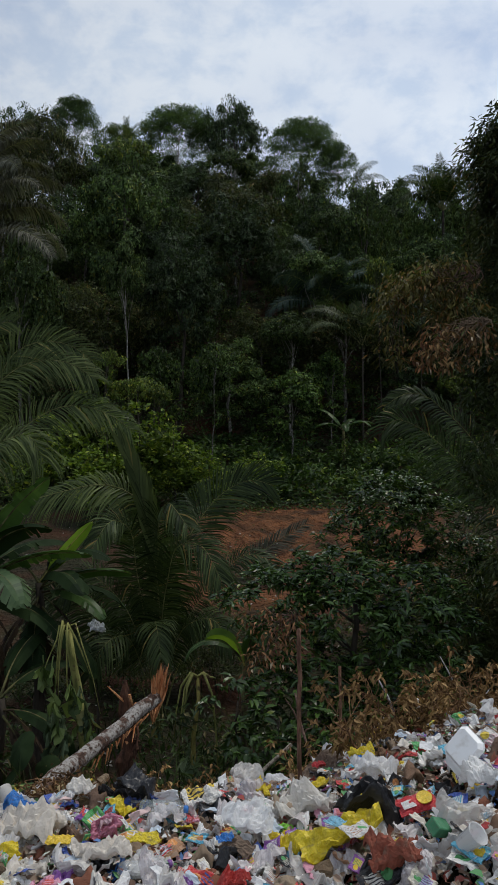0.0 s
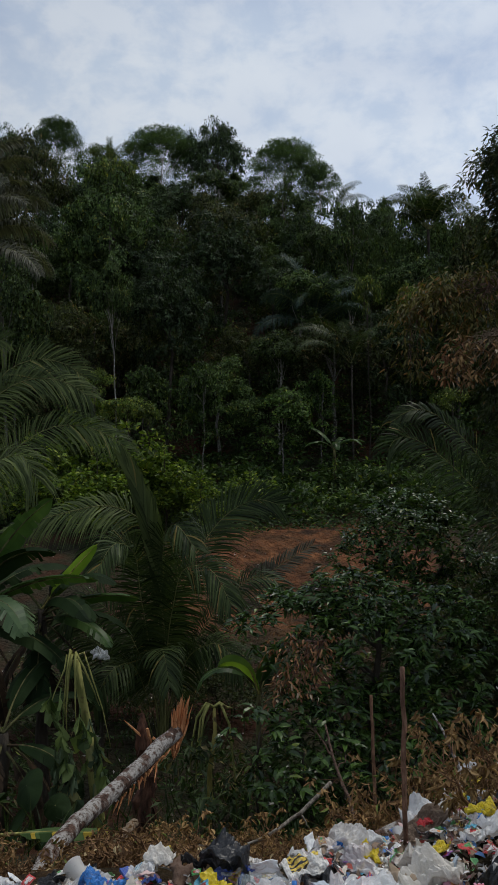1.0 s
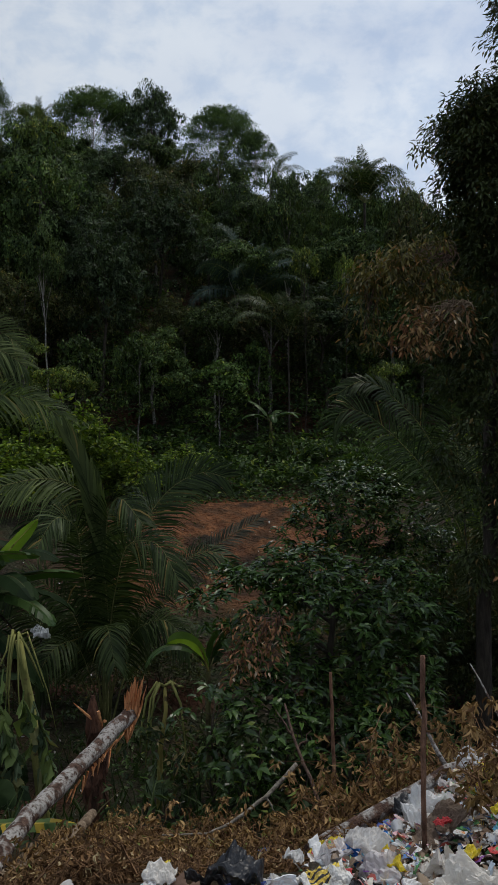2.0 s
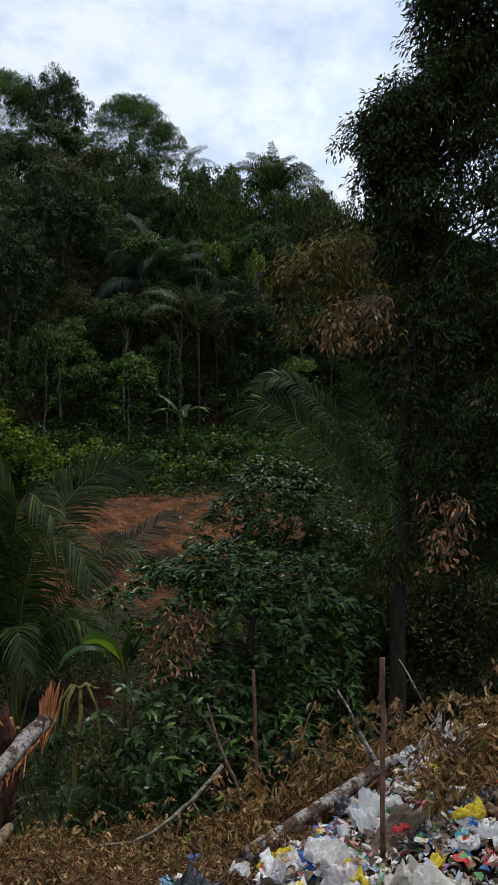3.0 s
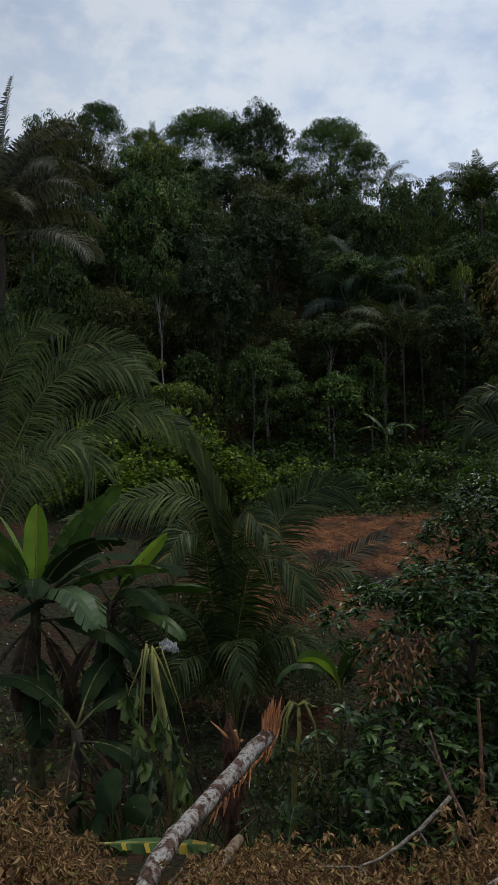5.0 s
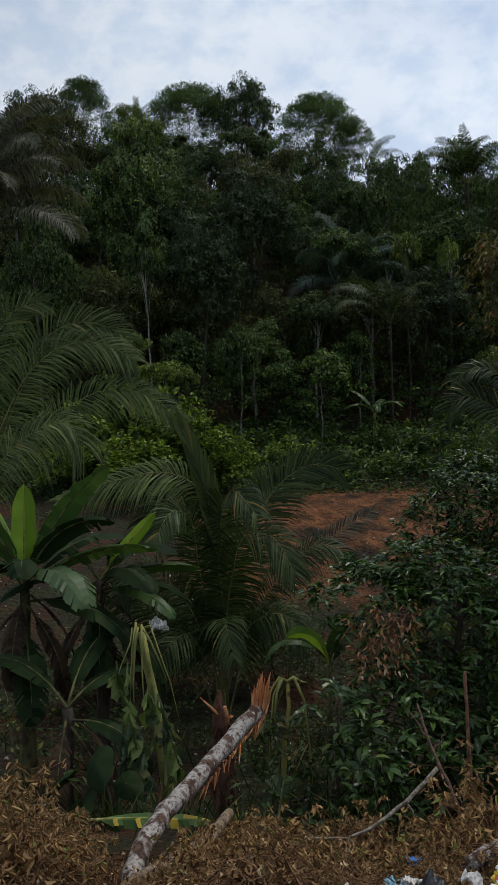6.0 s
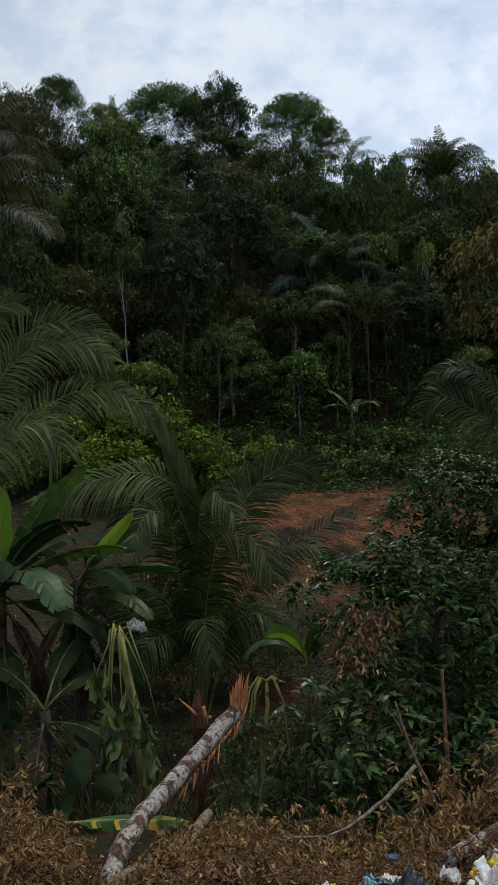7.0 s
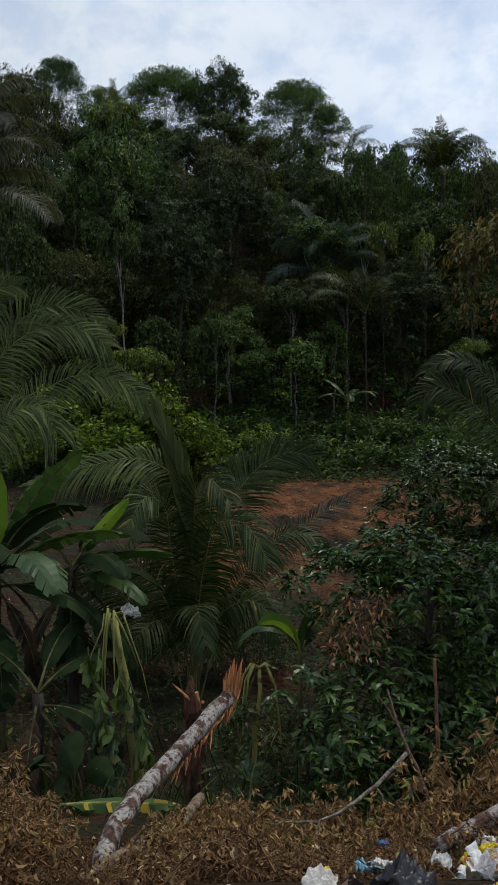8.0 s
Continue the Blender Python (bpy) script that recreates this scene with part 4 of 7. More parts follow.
palm("tall palm with dark drooping grey fronds", (-13.4, 38, -1.0), [
    (80, 88, 62, 8.2, 0.9, 0.3), (20, 84, 5, 6.6, 0.95, 0.8), (0, 70, -40, 5.8, 1.0, 1.0), (-20, 50, -50, 5.2, 1.0, 1.0), (10, 35, -60, 5.2, 1.0, 1.0), (150, 70, -20, 6.0, 0.9, 0.8), (-80, 60, -40, 5.0, 0.9, 0.9), (200, 50, -40, 5.5, 0.9, 0.9), (45, 80, 20, 7.0, 0.9, 0.7), (5, 78, -15, 6.2, 1.0, 0.9), (-8, 84, -5, 6.6, 1.0, 0.9), (-35, 62, -60, 5.6, 1.0, 1.0), (25, 20, -70, 5.2, 1.0, 1.0), (-10, 5, -70, 5.0, 1.0, 1.0), (-60, 30, -70, 5.0, 1.0, 1.0), (12, 60, -50, 5.8, 1.0, 1.0)], PALM_DRY, (12.6, 0.22), "forest_palm", bark=BARK_DARK, broad=2.6)
palm("coconut palm standing among the trees", (14.0, 60, 8.0), [
    (95, 88, 64, 4.6, 0.8, 0.2), (150, 80, 10, 4.6, 0.9, 0.5), (40, 80, 20, 4.6, 0.9, 0.5), (175, 70, -45, 4.6, 0.9, 0.9), (190, 60, -60, 4.4, 0.9, 0.9), (10, 70, -40, 4.6, 0.9, 0.8), (-10, 55, -60, 4.4, 0.9, 0.9), (165, 45, -75, 4.4, 0.9, 1.0), (-80, 70, -50, 4.4, 0.9, 0.9), (-50, 60, -60, 4.4, 0.9, 0.9), (-120, 62, -60, 4.4, 0.9, 0.9), (60, 75, 0, 4.6, 0.9, 0.6), (200, 40, -80, 4.2, 0.9, 0.9), (-30, 30, -80, 4.2, 0.9, 0.9)], PALM, (11.2, 0.09), bark=BARK_DARK, broad=2.0)
palm("small palm on the skyline", (-13.8, 88, 26.0), [
    (80, 85, 40, 4.0, 0.7, 0.3), (160, 70, -10, 4.0, 0.7, 0.6), (20, 70, 0, 4.0, 0.7, 0.6), (190, 50, -50, 3.6, 0.7, 0.8), (-10, 50, -50, 3.6, 0.7, 0.8), (-80, 60, -20, 3.6, 0.7, 0.8)], PALM_PALE, (9.5, 0.2))
palm("small palm on the skyline", (9.8, 80, 19.6), [
    (40, 60, -30, 4.0, 0.8, 0.8), (0, 50, -50, 4.0, 0.8, 0.9), (160, 60, -30, 4.0, 0.8, 0.8), (-60, 50, -50, 4.0, 0.8, 0.8), (-20, 70, -10, 4.0, 0.8, 0.6)], PALM, (7.8, 0.18))
palm("dark forest palm drooping over the understorey", (6.6, 50, 1.5), [
    (180, 60, -40, 4.6, 0.8, 0.8), (150, 70, -20, 4.6, 0.8, 0.6), (20, 66, -30, 4.4, 0.8, 0.7), (-70, 50, -50, 4.0, 0.8, 0.8), (200, 40, -60, 4.2, 0.8, 0.8), (100, 70, 0, 4.4, 0.8, 0.6)], PALM, (6.4, 0.05), "forest_palm", bark=BARK_DARK, broad=1.8)


# ---- ground cover ----
def ground_cover():
    rng = np.random.RandomState(21)
    b = Buf()
    n = 42000
    y = rng.uniform(37.0, 60, n)
    x = rng.uniform(-0.5, 0.6, n) * y
    z = height(x, y) + rng.uniform(0.02, 0.5, n) ** 1.5
    leaves(b, np.stack([x, y, z], -1), ball(rng, n) * [1, 1, 0.3], ball(rng, n) * 0.5 + [0, -0.3, 1], rng.uniform(0.12, 0.32, n), rng.uniform(0.08, 0.2, n))
    # weeds round and over the dug plot
    n = 26000
    y = rng.uniform(10.5, 38, n)
    x = rng.uniform(-0.55, 0.6, n) * y
    keep = np.sin(x * 1.3 + 2) + np.sin(y * 0.9 + x * 0.5) + rng.normal(0, 0.5, n) > np.where((y > 26) & (x > -9) & (x < 8), np.where(x < 1.0, 1.0, 1.5), 0.35)
    x, y = x[keep], y[keep]
    n = len(x)
    z = height(x, y) + rng.uniform(0.0, 0.35, n) ** 1.3
    leaves(b, np.stack([x, y, z], -1), ball(rng, n) * [1, 1, 0.5] + [0, 0, 0.2], ball(rng, n) * 0.6 + [0, 0, 1], rng.uniform(0.08, 0.22, n), rng.uniform(0.04, 0.10, n))
    return solid("ground_cover", b, LEAF_COVER, "low green creepers and weeds covering the soil", "undergrowth", kind="stuff")


ground_cover()


def strewn_scraps():
    """Pale scraps blown over the soil of the hollow."""
    rng = np.random.RandomState(24)
    n = 700
    y = rng.uniform(12, 34, n)
    x = rng.uniform(-0.5, 0.45, n) * y
    b = Buf()
    leaves(b, np.stack([x, y, height(x, y) + 0.02], -1), ball(rng, n) * [1, 1, 0.3], ball(rng, n) * 0.5 + [0, 0, 1], rng.uniform(0.04, 0.16, n), rng.uniform(0.03, 0.1, n), True, 0.3, 0.2)
    m, nt, p = node_material("pale_scraps", 0.6)
    nt.links.new(mix_rgb(nt, noise_fac(nt, 2.0, 3.0), (0.45, 0.43, 0.40), (0.20, 0.15, 0.11)), p.inputs["Base Color"])
    solid("strewn_scraps", b, m, "pale scraps of litter strewn over the soil", "litter", kind="stuff")


strewn_scraps()


# ---- bananas ----
STEM = bark_material("banana_stem", (0.055, 0.060, 0.025), (0.16, 0.15, 0.06), (0.05, 0.035, 0.02), 6.0, 0.5, 0.6)
STEM_YELLOW = bark_material("yellowing_stem", (0.18, 0.16, 0.04), (0.38, 0.32, 0.10), (0.09, 0.07, 0.03), 7.0, 0.55, 0.65)
BANANA = leaf_material("banana_leaf", (0.026, 0.056, 0.016), (0.078, 0.135, 0.036), 0.38, 0.2, None, 0.0, 2.5, 0.1)
BANANA_BRIGHT = leaf_material("young_banana_leaf", (0.125, 0.205, 0.028), (0.26, 0.385, 0.070), 0.4, 0.4, None, 0.0, 2.5, 0.05)
BANANA_DULL = leaf_material("wilting_banana_leaf", (0.058, 0.092, 0.032), (0.219, 0.281, 0.092), 0.5, 0.2, None, 0.0, 2.5, 0.1)
STALK = bark_material("pale_yellow_stalk", (0.13, 0.14, 0.04), (0.34, 0.33, 0.11), (0.12, 0.09, 0.04), 9.0, 0.6, 0.7)
BANANA_PALE = leaf_material("pale_banana_leaf", (0.070, 0.115, 0.055), (0.12, 0.18, 0.085), 0.42, 0.2, None, 0.0, 2.5, 0.1)
BANANA_TORN = leaf_material("torn_grey_green_leaf", (0.070, 0.105, 0.055), (0.20, 0.25, 0.14), 0.55, 0.15, (0.20, 0.20, 0.08), 0.10, 2.5, 0.1)
BANANA_DEAD = leaf_material("dead_banana_leaf", (0.022, 0.014, 0.009), (0.070, 0.044, 0.026), 0.8, 0.1, None, 0.0, 2.5, 0.1)
BANANA_FALLEN = leaf_material("fallen_banana_leaf", (0.06, 0.11, 0.03), (0.11, 0.17, 0.045), 0.45, 0.25, (0.42, 0.30, 0.04), 0.22, 2.5, 0.1)
# banana leaf again, darkened: the shade on low and inner leaves is in its colour
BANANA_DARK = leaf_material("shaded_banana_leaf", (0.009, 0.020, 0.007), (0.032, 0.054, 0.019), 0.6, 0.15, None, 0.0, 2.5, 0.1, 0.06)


def banana_leaf(az, e0, e1, length, width, torn=0.3, power=1.4, stalk=0.16, cup=0.25, hang=0.35, roll=0.0, seed=0):
    """A banana leaf from the origin: stalk, midrib and a blade that splits into strips where it is torn."""
    rng = np.random.RandomState(seed)
    n = 30
    s = np.linspace(0, 1, n)
    el = np.radians(e0 + (e1 - e0) * s ** power)
    a = radians(az)
    step = np.stack([np.cos(el) * math.cos(a), np.cos(el) * math.sin(a), np.sin(el)], -1) * length / (n - 1)
    pts = np.concatenate([[[0, 0, 0]], np.cumsum(step[:-1], 0)])
    rib = Buf()
    tube(rib, pts, np.linspace(0.022, 0.004, n) * (0.6 + 0.25 * length), 6)
    tan = unit(np.gradient(pts, axis=0))
    side = np.array([-math.sin(a), math.cos(a), 0.0])
    up = np.cross(tan, side)
    side = side[None] * math.cos(radians(roll)) + up * math.sin(radians(roll))
    up = np.cross(tan, side)
    prof = np.interp(s, (0, stalk, stalk + 0.1, 0.45, 0.8, 0.95, 1.0), (0, 0, 0.7, 1.0, 0.85, 0.45, 0.0)) * width / 2
    blade = Buf()
    for sign in (-1, 1):
        i = 0
        while i < n - 1:
            span = n if torn <= 0 else max(1, int(rng.exponential(1.2 / torn)))
            j = min(n - 1, i + span)
            g = hang * rng.uniform(0.6, 1.5)
            q = np.arange(i, j + 1)
            w = prof[q][:, None]
            if torn > 0 and j - i >= 1:
                w = w * rng.uniform(0.85, 1.05)
            out = sign * side[q] * (1 - 0.25 * g)
            e1v = pts[q] + w * 0.5 * (out + up[q] * cup)
            e2v = pts[q] + w * (out + up[q] * cup * 0.6) + w * g * np.array([0, 0, -1.0]) + tan[q] * w * 0.25
            v = np.concatenate([pts[q] + up[q] * 0.006, e1v, e2v])
            m = len(q)
            k = np.arange(m - 1)
            blade.add(v, np.concatenate([np.stack([k, k + 1, m + k + 1, m + k], -1), np.stack([m + k, m + k + 1, 2 * m + k + 1, 2 * m + k], -1)]))
            i = j
    return rib, blade


def banana(label, at, stem, rows, stem_mat=STEM, name="banana_plant"):
    """stem: top offset and radius; rows: material, azimuth, first and last elevation, length, width, torn, and where on the stem it starts (0 to 1)."""
    ob = thing(name, label, "banana plant", at)
    (sx, sy, sz), r = stem
    path = bend((0, 0, -0.3), (sx, sy, sz), 8, 0, 0.02, np.random.RandomState(int(abs(at[0]) * 10)))
    b = Buf()
    tube(b, path, np.linspace(r * 1.2, r * 0.6, 8), 9)
    part("stem", b, stem_mat, ob, smooth=True)
    for k, (mat, az, e0, e1, ln, wd, torn, where, *more) in enumerate(rows):
        rib, blade = banana_leaf(az, e0, e1, ln, wd, torn * 1.7, roll=more[0] if more else 0.0, seed=k + int(abs(at[1]) * 7))
        f = part("leaf", blade, mat, ob)
        p = path[0] + (path[-1] - path[0]) * where
        f.location = tuple(p)
        part("midrib", rib, STEM_YELLOW if mat is BANANA_BRIGHT else STEM, f, smooth=True)
    return ob


DEAD_LEAVES = [(BANANA_DEAD, az, -40, -89, ln, 0.40, 0.8, wh) for az, ln, wh in ((-90, 1.6, 0.95), (-30, 1.7, 0.9), (20, 1.5, 0.95), (200, 1.5, 0.9), (-140, 1.6, 0.92), (-60, 1.3, 0.8))]
# BANANA_DARK leaves carry their shade in the leaf colour
banana("banana plant with broad green leaves and one bright new leaf", (-4.95, 14.8, -4.2), ((0.0, 0.1, 3.2), 0.12), [
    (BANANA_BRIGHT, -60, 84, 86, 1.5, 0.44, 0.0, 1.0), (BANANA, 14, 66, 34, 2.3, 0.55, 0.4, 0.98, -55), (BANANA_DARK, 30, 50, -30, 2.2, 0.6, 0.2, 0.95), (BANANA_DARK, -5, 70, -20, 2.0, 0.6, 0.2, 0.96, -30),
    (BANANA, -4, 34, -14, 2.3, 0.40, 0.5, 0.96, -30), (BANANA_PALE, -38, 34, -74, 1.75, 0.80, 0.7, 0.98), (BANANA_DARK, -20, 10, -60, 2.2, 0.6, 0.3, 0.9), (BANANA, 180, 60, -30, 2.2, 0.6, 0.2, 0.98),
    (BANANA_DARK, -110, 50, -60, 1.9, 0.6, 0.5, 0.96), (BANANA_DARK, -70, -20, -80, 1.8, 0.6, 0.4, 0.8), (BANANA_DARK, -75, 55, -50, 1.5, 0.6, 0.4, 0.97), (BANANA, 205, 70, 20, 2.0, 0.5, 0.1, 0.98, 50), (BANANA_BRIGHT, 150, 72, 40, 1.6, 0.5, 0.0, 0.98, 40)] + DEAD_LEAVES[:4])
banana("banana plant with narrow leaves, one of them bright", (-3.85, 15.3, -4.3), ((0.0, 0.0, 3.2), 0.11), [
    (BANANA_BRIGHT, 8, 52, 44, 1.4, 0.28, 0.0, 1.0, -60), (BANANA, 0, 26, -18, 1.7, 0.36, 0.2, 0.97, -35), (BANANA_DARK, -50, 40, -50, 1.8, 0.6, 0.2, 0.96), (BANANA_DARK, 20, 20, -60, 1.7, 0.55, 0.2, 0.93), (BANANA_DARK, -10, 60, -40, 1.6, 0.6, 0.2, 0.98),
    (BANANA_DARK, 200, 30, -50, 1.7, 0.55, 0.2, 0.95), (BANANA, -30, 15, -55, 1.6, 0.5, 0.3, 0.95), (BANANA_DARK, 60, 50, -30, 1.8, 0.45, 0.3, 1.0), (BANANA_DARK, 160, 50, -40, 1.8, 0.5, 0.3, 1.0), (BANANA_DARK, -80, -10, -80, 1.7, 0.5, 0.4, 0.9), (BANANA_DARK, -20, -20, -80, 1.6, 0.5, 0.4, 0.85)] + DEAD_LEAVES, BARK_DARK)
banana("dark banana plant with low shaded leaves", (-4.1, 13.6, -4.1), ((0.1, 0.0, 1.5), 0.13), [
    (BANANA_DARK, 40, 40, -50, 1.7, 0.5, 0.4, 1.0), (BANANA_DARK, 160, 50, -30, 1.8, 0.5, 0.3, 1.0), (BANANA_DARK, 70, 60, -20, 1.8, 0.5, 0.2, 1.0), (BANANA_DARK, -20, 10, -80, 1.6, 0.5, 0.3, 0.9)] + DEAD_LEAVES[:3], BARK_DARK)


def torn_column(ob, path, count, size, mat, seed):
    """A hanging midrib from which most of the blade is torn away, leaving limp scraps on both sides."""
    rng = np.random.RandomState(seed)
    path = np.asarray(path, float)
    q = np.sort(rng.uniform(0, len(path) - 1.001, count))
    k = q.astype(int)
    at = path[k] + (path[k + 1] - path[k]) * (q - k)[:, None]
    b = Buf()
    tube(b, path, np.linspace(0.012, 0.004, len(path)), 5)
    for p in at:
        a = rng.uniform(-2.8, -0.3)
        out = np.array((math.cos(a) * rng.choice((-1, 1)), math.sin(a) * 0.6, rng.uniform(-1.0, -0.1)))
        out = out / np.linalg.norm(out)
        down = unit(np.array((rng.normal(0, 0.4), rng.normal(0, 0.3), -1.0)))
        w, h = size * rng.uniform(0.5, 1.1), size * rng.uniform(0.6, 1.5)
        g = np.array([(0, 0), (0.5, 0.06), (1, 0.02), (0, 0.5), (0.55, 0.55), (rng.uniform(0.7, 1.1), 0.5), (rng.uniform(0, 0.3), 1.0), (0.5, rng.uniform(0.8, 1.2)), (rng.uniform(0.7, 1.0), rng.uniform(0.7, 1.1))])
        v = p + g[:, :1] * out * w + g[:, 1:] * down * h + rng.normal(0, 0.012, (9, 3)) + np.array((0, -0.06, 0)) * (g[:, :1] * (1 - g[:, :1])) * 2
        f = np.array([(0, 1, 4, 3), (1, 2, 5, 4), (3, 4, 7, 6), (4, 5, 8, 7)])
        b.add(v, f)
    part("torn_leaf", b, mat, ob, "limp torn scraps of withered leaf")


ob = banana("snapped banana plant with its withered leaves hanging down", (-2.48, 13.3, -4.2), ((-0.40, 0.0, 2.7), 0.085), [], STALK)
for k, (x0, z0, x1, z1, n, mat) in enumerate(((-0.50, 1.75, -0.44, 0.05, 26, BANANA_TORN), (-0.62, 1.6, -0.60, 0.75, 14, BANANA_TORN), (-0.15, 1.95, 0.04, 0.95, 20, BANANA_TORN), (-0.27, 2.1, -0.15, 1.45, 10, BANANA_DULL), (-0.68, 2.4, -0.70, 1.9, 6, BANANA_DULL), (-0.40, 1.5, -0.36, 0.2, 18, BANANA_TORN), (-0.52, 2.4, -0.50, 1.4, 8, BANANA_DULL), (0.0, 1.5, 0.12, 0.9, 8, BANANA_DULL))):
    torn_column(ob, bend((x0 - 0.02, -0.22 - 0.02 * k, z0), (x1, -0.20 - 0.02 * k, z1), 7, 0, 0.02, np.random.RandomState(k)), int(n * 1.3), 0.19, mat, 81 + k)
for k, (dx, dy, dz) in enumerate(((0.52, -0.1, -1.25), (-0.30, -0.15, -0.72), (0.10, -0.22, -1.2), (0.34, 0.0, -0.7), (-0.06, -0.2, -1.15), (-0.12, -0.12, -1.0))):
    b = Buf()
    q = np.array([(0, 0, 0), (dx * 0.2, dy * 0.3, 0.08), (dx * 0.45, dy * 0.6, -0.08 + dz * 0.1), (dx * 0.8, dy * 0.9, dz * 0.6), (dx, dy, dz)])
    tube(b, q + np.random.RandomState(k).normal(0, 0.02, (5, 3)) * np.array([[0], [1], [1], [1], [1]]), np.array((0.026, 0.022, 0.018, 0.012, 0.006)) * (0.62 + 0.08 * k), 7)
    part("stalk", b, STALK, ob, "pale yellow drooping leaf stalk", True).location = (-0.43, -0.05, 2.75)
ob = banana("small banana plant bent over at the top", (-1.05, 13.0, -3.9), ((0.12, 0.0, 1.8), 0.04), [
    (BANANA_DULL, 200, -60, -88, 0.9, 0.09, 1.2, 1.0), (BANANA_DULL, 10, -50, -88, 0.8, 0.07, 1.0, 0.9)], STEM_YELLOW)
torn_column(ob, bend((0.0, -0.1, 0.85), (-0.1, -0.12, 0.1), 5), 4, 0.2, BANANA_TORN, 91)
torn_column(ob, bend((0.3, -0.15, 0.8), (0.34, -0.15, 0.2), 5), 4, 0.18, BANANA_TORN, 92)
for k, (dx, dy, dz) in enumerate(((0.30, -0.1, -1.5), (-0.34, -0.05, -0.85), (-0.26, -0.1, -1.0), (-0.2, -0.15, -0.7), (0.26, 0.0, -0.02))):
    b = Buf()
    q = np.array([(0, 0, 0), (dx * 0.3, dy * 0.3, 0.06), (dx * 0.7, dy * 0.6, min(0.0, dz * 0.15)), (dx * 0.9, dy * 0.9, dz * 0.55), (dx, dy, dz)])
    tube(b, q, (0.026, 0.022, 0.017, 0.012, 0.006), 6)
    part("stalk", b, STALK, ob, "pale yellow drooping leaf stalk", True).location = (0.12, 0, 1.78)
ob = banana("young banana plant with a folded bright green leaf", (-0.27, 14.4, -4.3), ((0.0, 0.0, 2.0), 0.055), [
    (BANANA, 20, 78, 40, 0.85, 0.46, 0.0, 1.0, -60), (BANANA, 190, 60, -84, 1.3, 0.30, 0.2, 1.0), (BANANA_DARK, 60, 60, -40, 1.1, 0.34, 0.3, 0.95)])
rib, blade = banana_leaf(180, 74, -84, 1.02, 0.28, 0.0, 2.4, 0.06, 0.5, 0.9, 40, 3)
f = part("leaf", blade, BANANA_BRIGHT, ob, "pale green leaf hooked over at the tip")
f.location = (0.0, -0.03, 1.98)
part("midrib", rib, STEM_YELLOW, f, smooth=True)
banana("banana plant at the foot of the hill", (5.0, 46.5, float(height(5.0, 46.5))), ((0, 0, 2.3), 0.12), [
    (BANANA, 150, 60, 10, 2.1, 0.65, 0.3, 1.0), (BANANA, 190, 40, -50, 1.9, 0.6, 0.3, 1.0), (BANANA, 10, 40, -30, 2.0, 0.6, 0.3, 1.0), (BANANA, -20, 50, -60, 1.9, 0.6, 0.3, 1.0), (BANANA, -90, 40, -70, 1.8, 0.5, 0.3, 1.0), (BANANA, 60, 50, -20, 1.9, 0.5, 0.3, 1.0)])


# ---- the two large trees near the slope ----
def whorls(rng, tips, out, count, L, W, droop=0.42, buf=None):
    """Rosettes of drooping leaves at the twig ends; out: the way each twig points."""
    buf = buf or Buf()
    n = len(tips) * count
    p, o = np.repeat(tips, count, 0), np.repeat(out, count, 0)
    a = rng.uniform(0, 6.28, n)
    ring = np.stack([np.cos(a), np.sin(a), rng.normal(0.05, 0.35, n)], -1)
    along = unit(ring + 0.55 * o)
    nor = unit(np.array([0, 0, 1.0]) + 0.5 * o + rng.normal(0, 0.22, (n, 3)))
    leaves(buf, p + rng.normal(0, 0.03, (n, 3)), along, nor, L * rng.uniform(0.65, 1.2, n), W * rng.uniform(0.8, 1.15, n), True, 0.22, droop)
    return buf


def mounded_tree(name, label, at, mounds, tips, count, L, W, mat, seed, limbs=34, trunk=3.0, trunk_r=0.09):
    """A broad-leaved tree whose crown runs over several mounds: centre and half widths of each, from its foot."""
    ob = thing(name, label, "tree", at)
    rng = np.random.RandomState(seed)
    share = np.array([m[3] * m[4] + m[3] * m[5] for m in mounds])
    pts, out = [], []
    for (x, y, z, a, b, c), k in zip(mounds, np.round(tips * share / share.sum()).astype(int)):
        d = ball(rng, k)
        d[:, 1] = np.where(rng.uniform(size=k) < 0.35, -abs(d[:, 1]), d[:, 1])
        d[:, 2] = np.where(rng.uniform(size=k) < 0.45, abs(d[:, 2]), d[:, 2])
        r = rng.uniform(0.55, 1.0, (k, 1)) ** 0.5 * (1 + 0.13 * np.sin(5 * d[:, :1] + 4 * d[:, 2:3] + x))
        pts.append(np.array((x, y, z)) + d * r * (a, b, c))
        out.append(d)
    pts, out = np.concatenate(pts), np.concatenate(out)
    ok = pts[:, 2] > 0.1
    pts, out = pts[ok], out[ok]
    wood = Buf()
    top = np.mean(pts, 0) * (1, 1, 0) + (0, 0, trunk)
    stem = bend((0, 0, -0.3), top, 8, 0, 0.05, rng)
    tube(wood, stem, np.linspace(trunk_r, trunk_r * 0.35, 8), 8)
    for k in rng.choice(len(pts), limbs, False):
        j = int(np.clip(pts[k][2] / trunk * 6, 1, 6))
        tube(wood, bend(stem[j], pts[k], 6, -0.12, 0.03, rng), np.linspace(trunk_r * 0.26, 0.005, 6), 5)
    part("trunk", wood, BARK_DARK, ob, smooth=True)
    part("crown", whorls(rng, pts, out, count, L, W), mat, ob)
    return ob


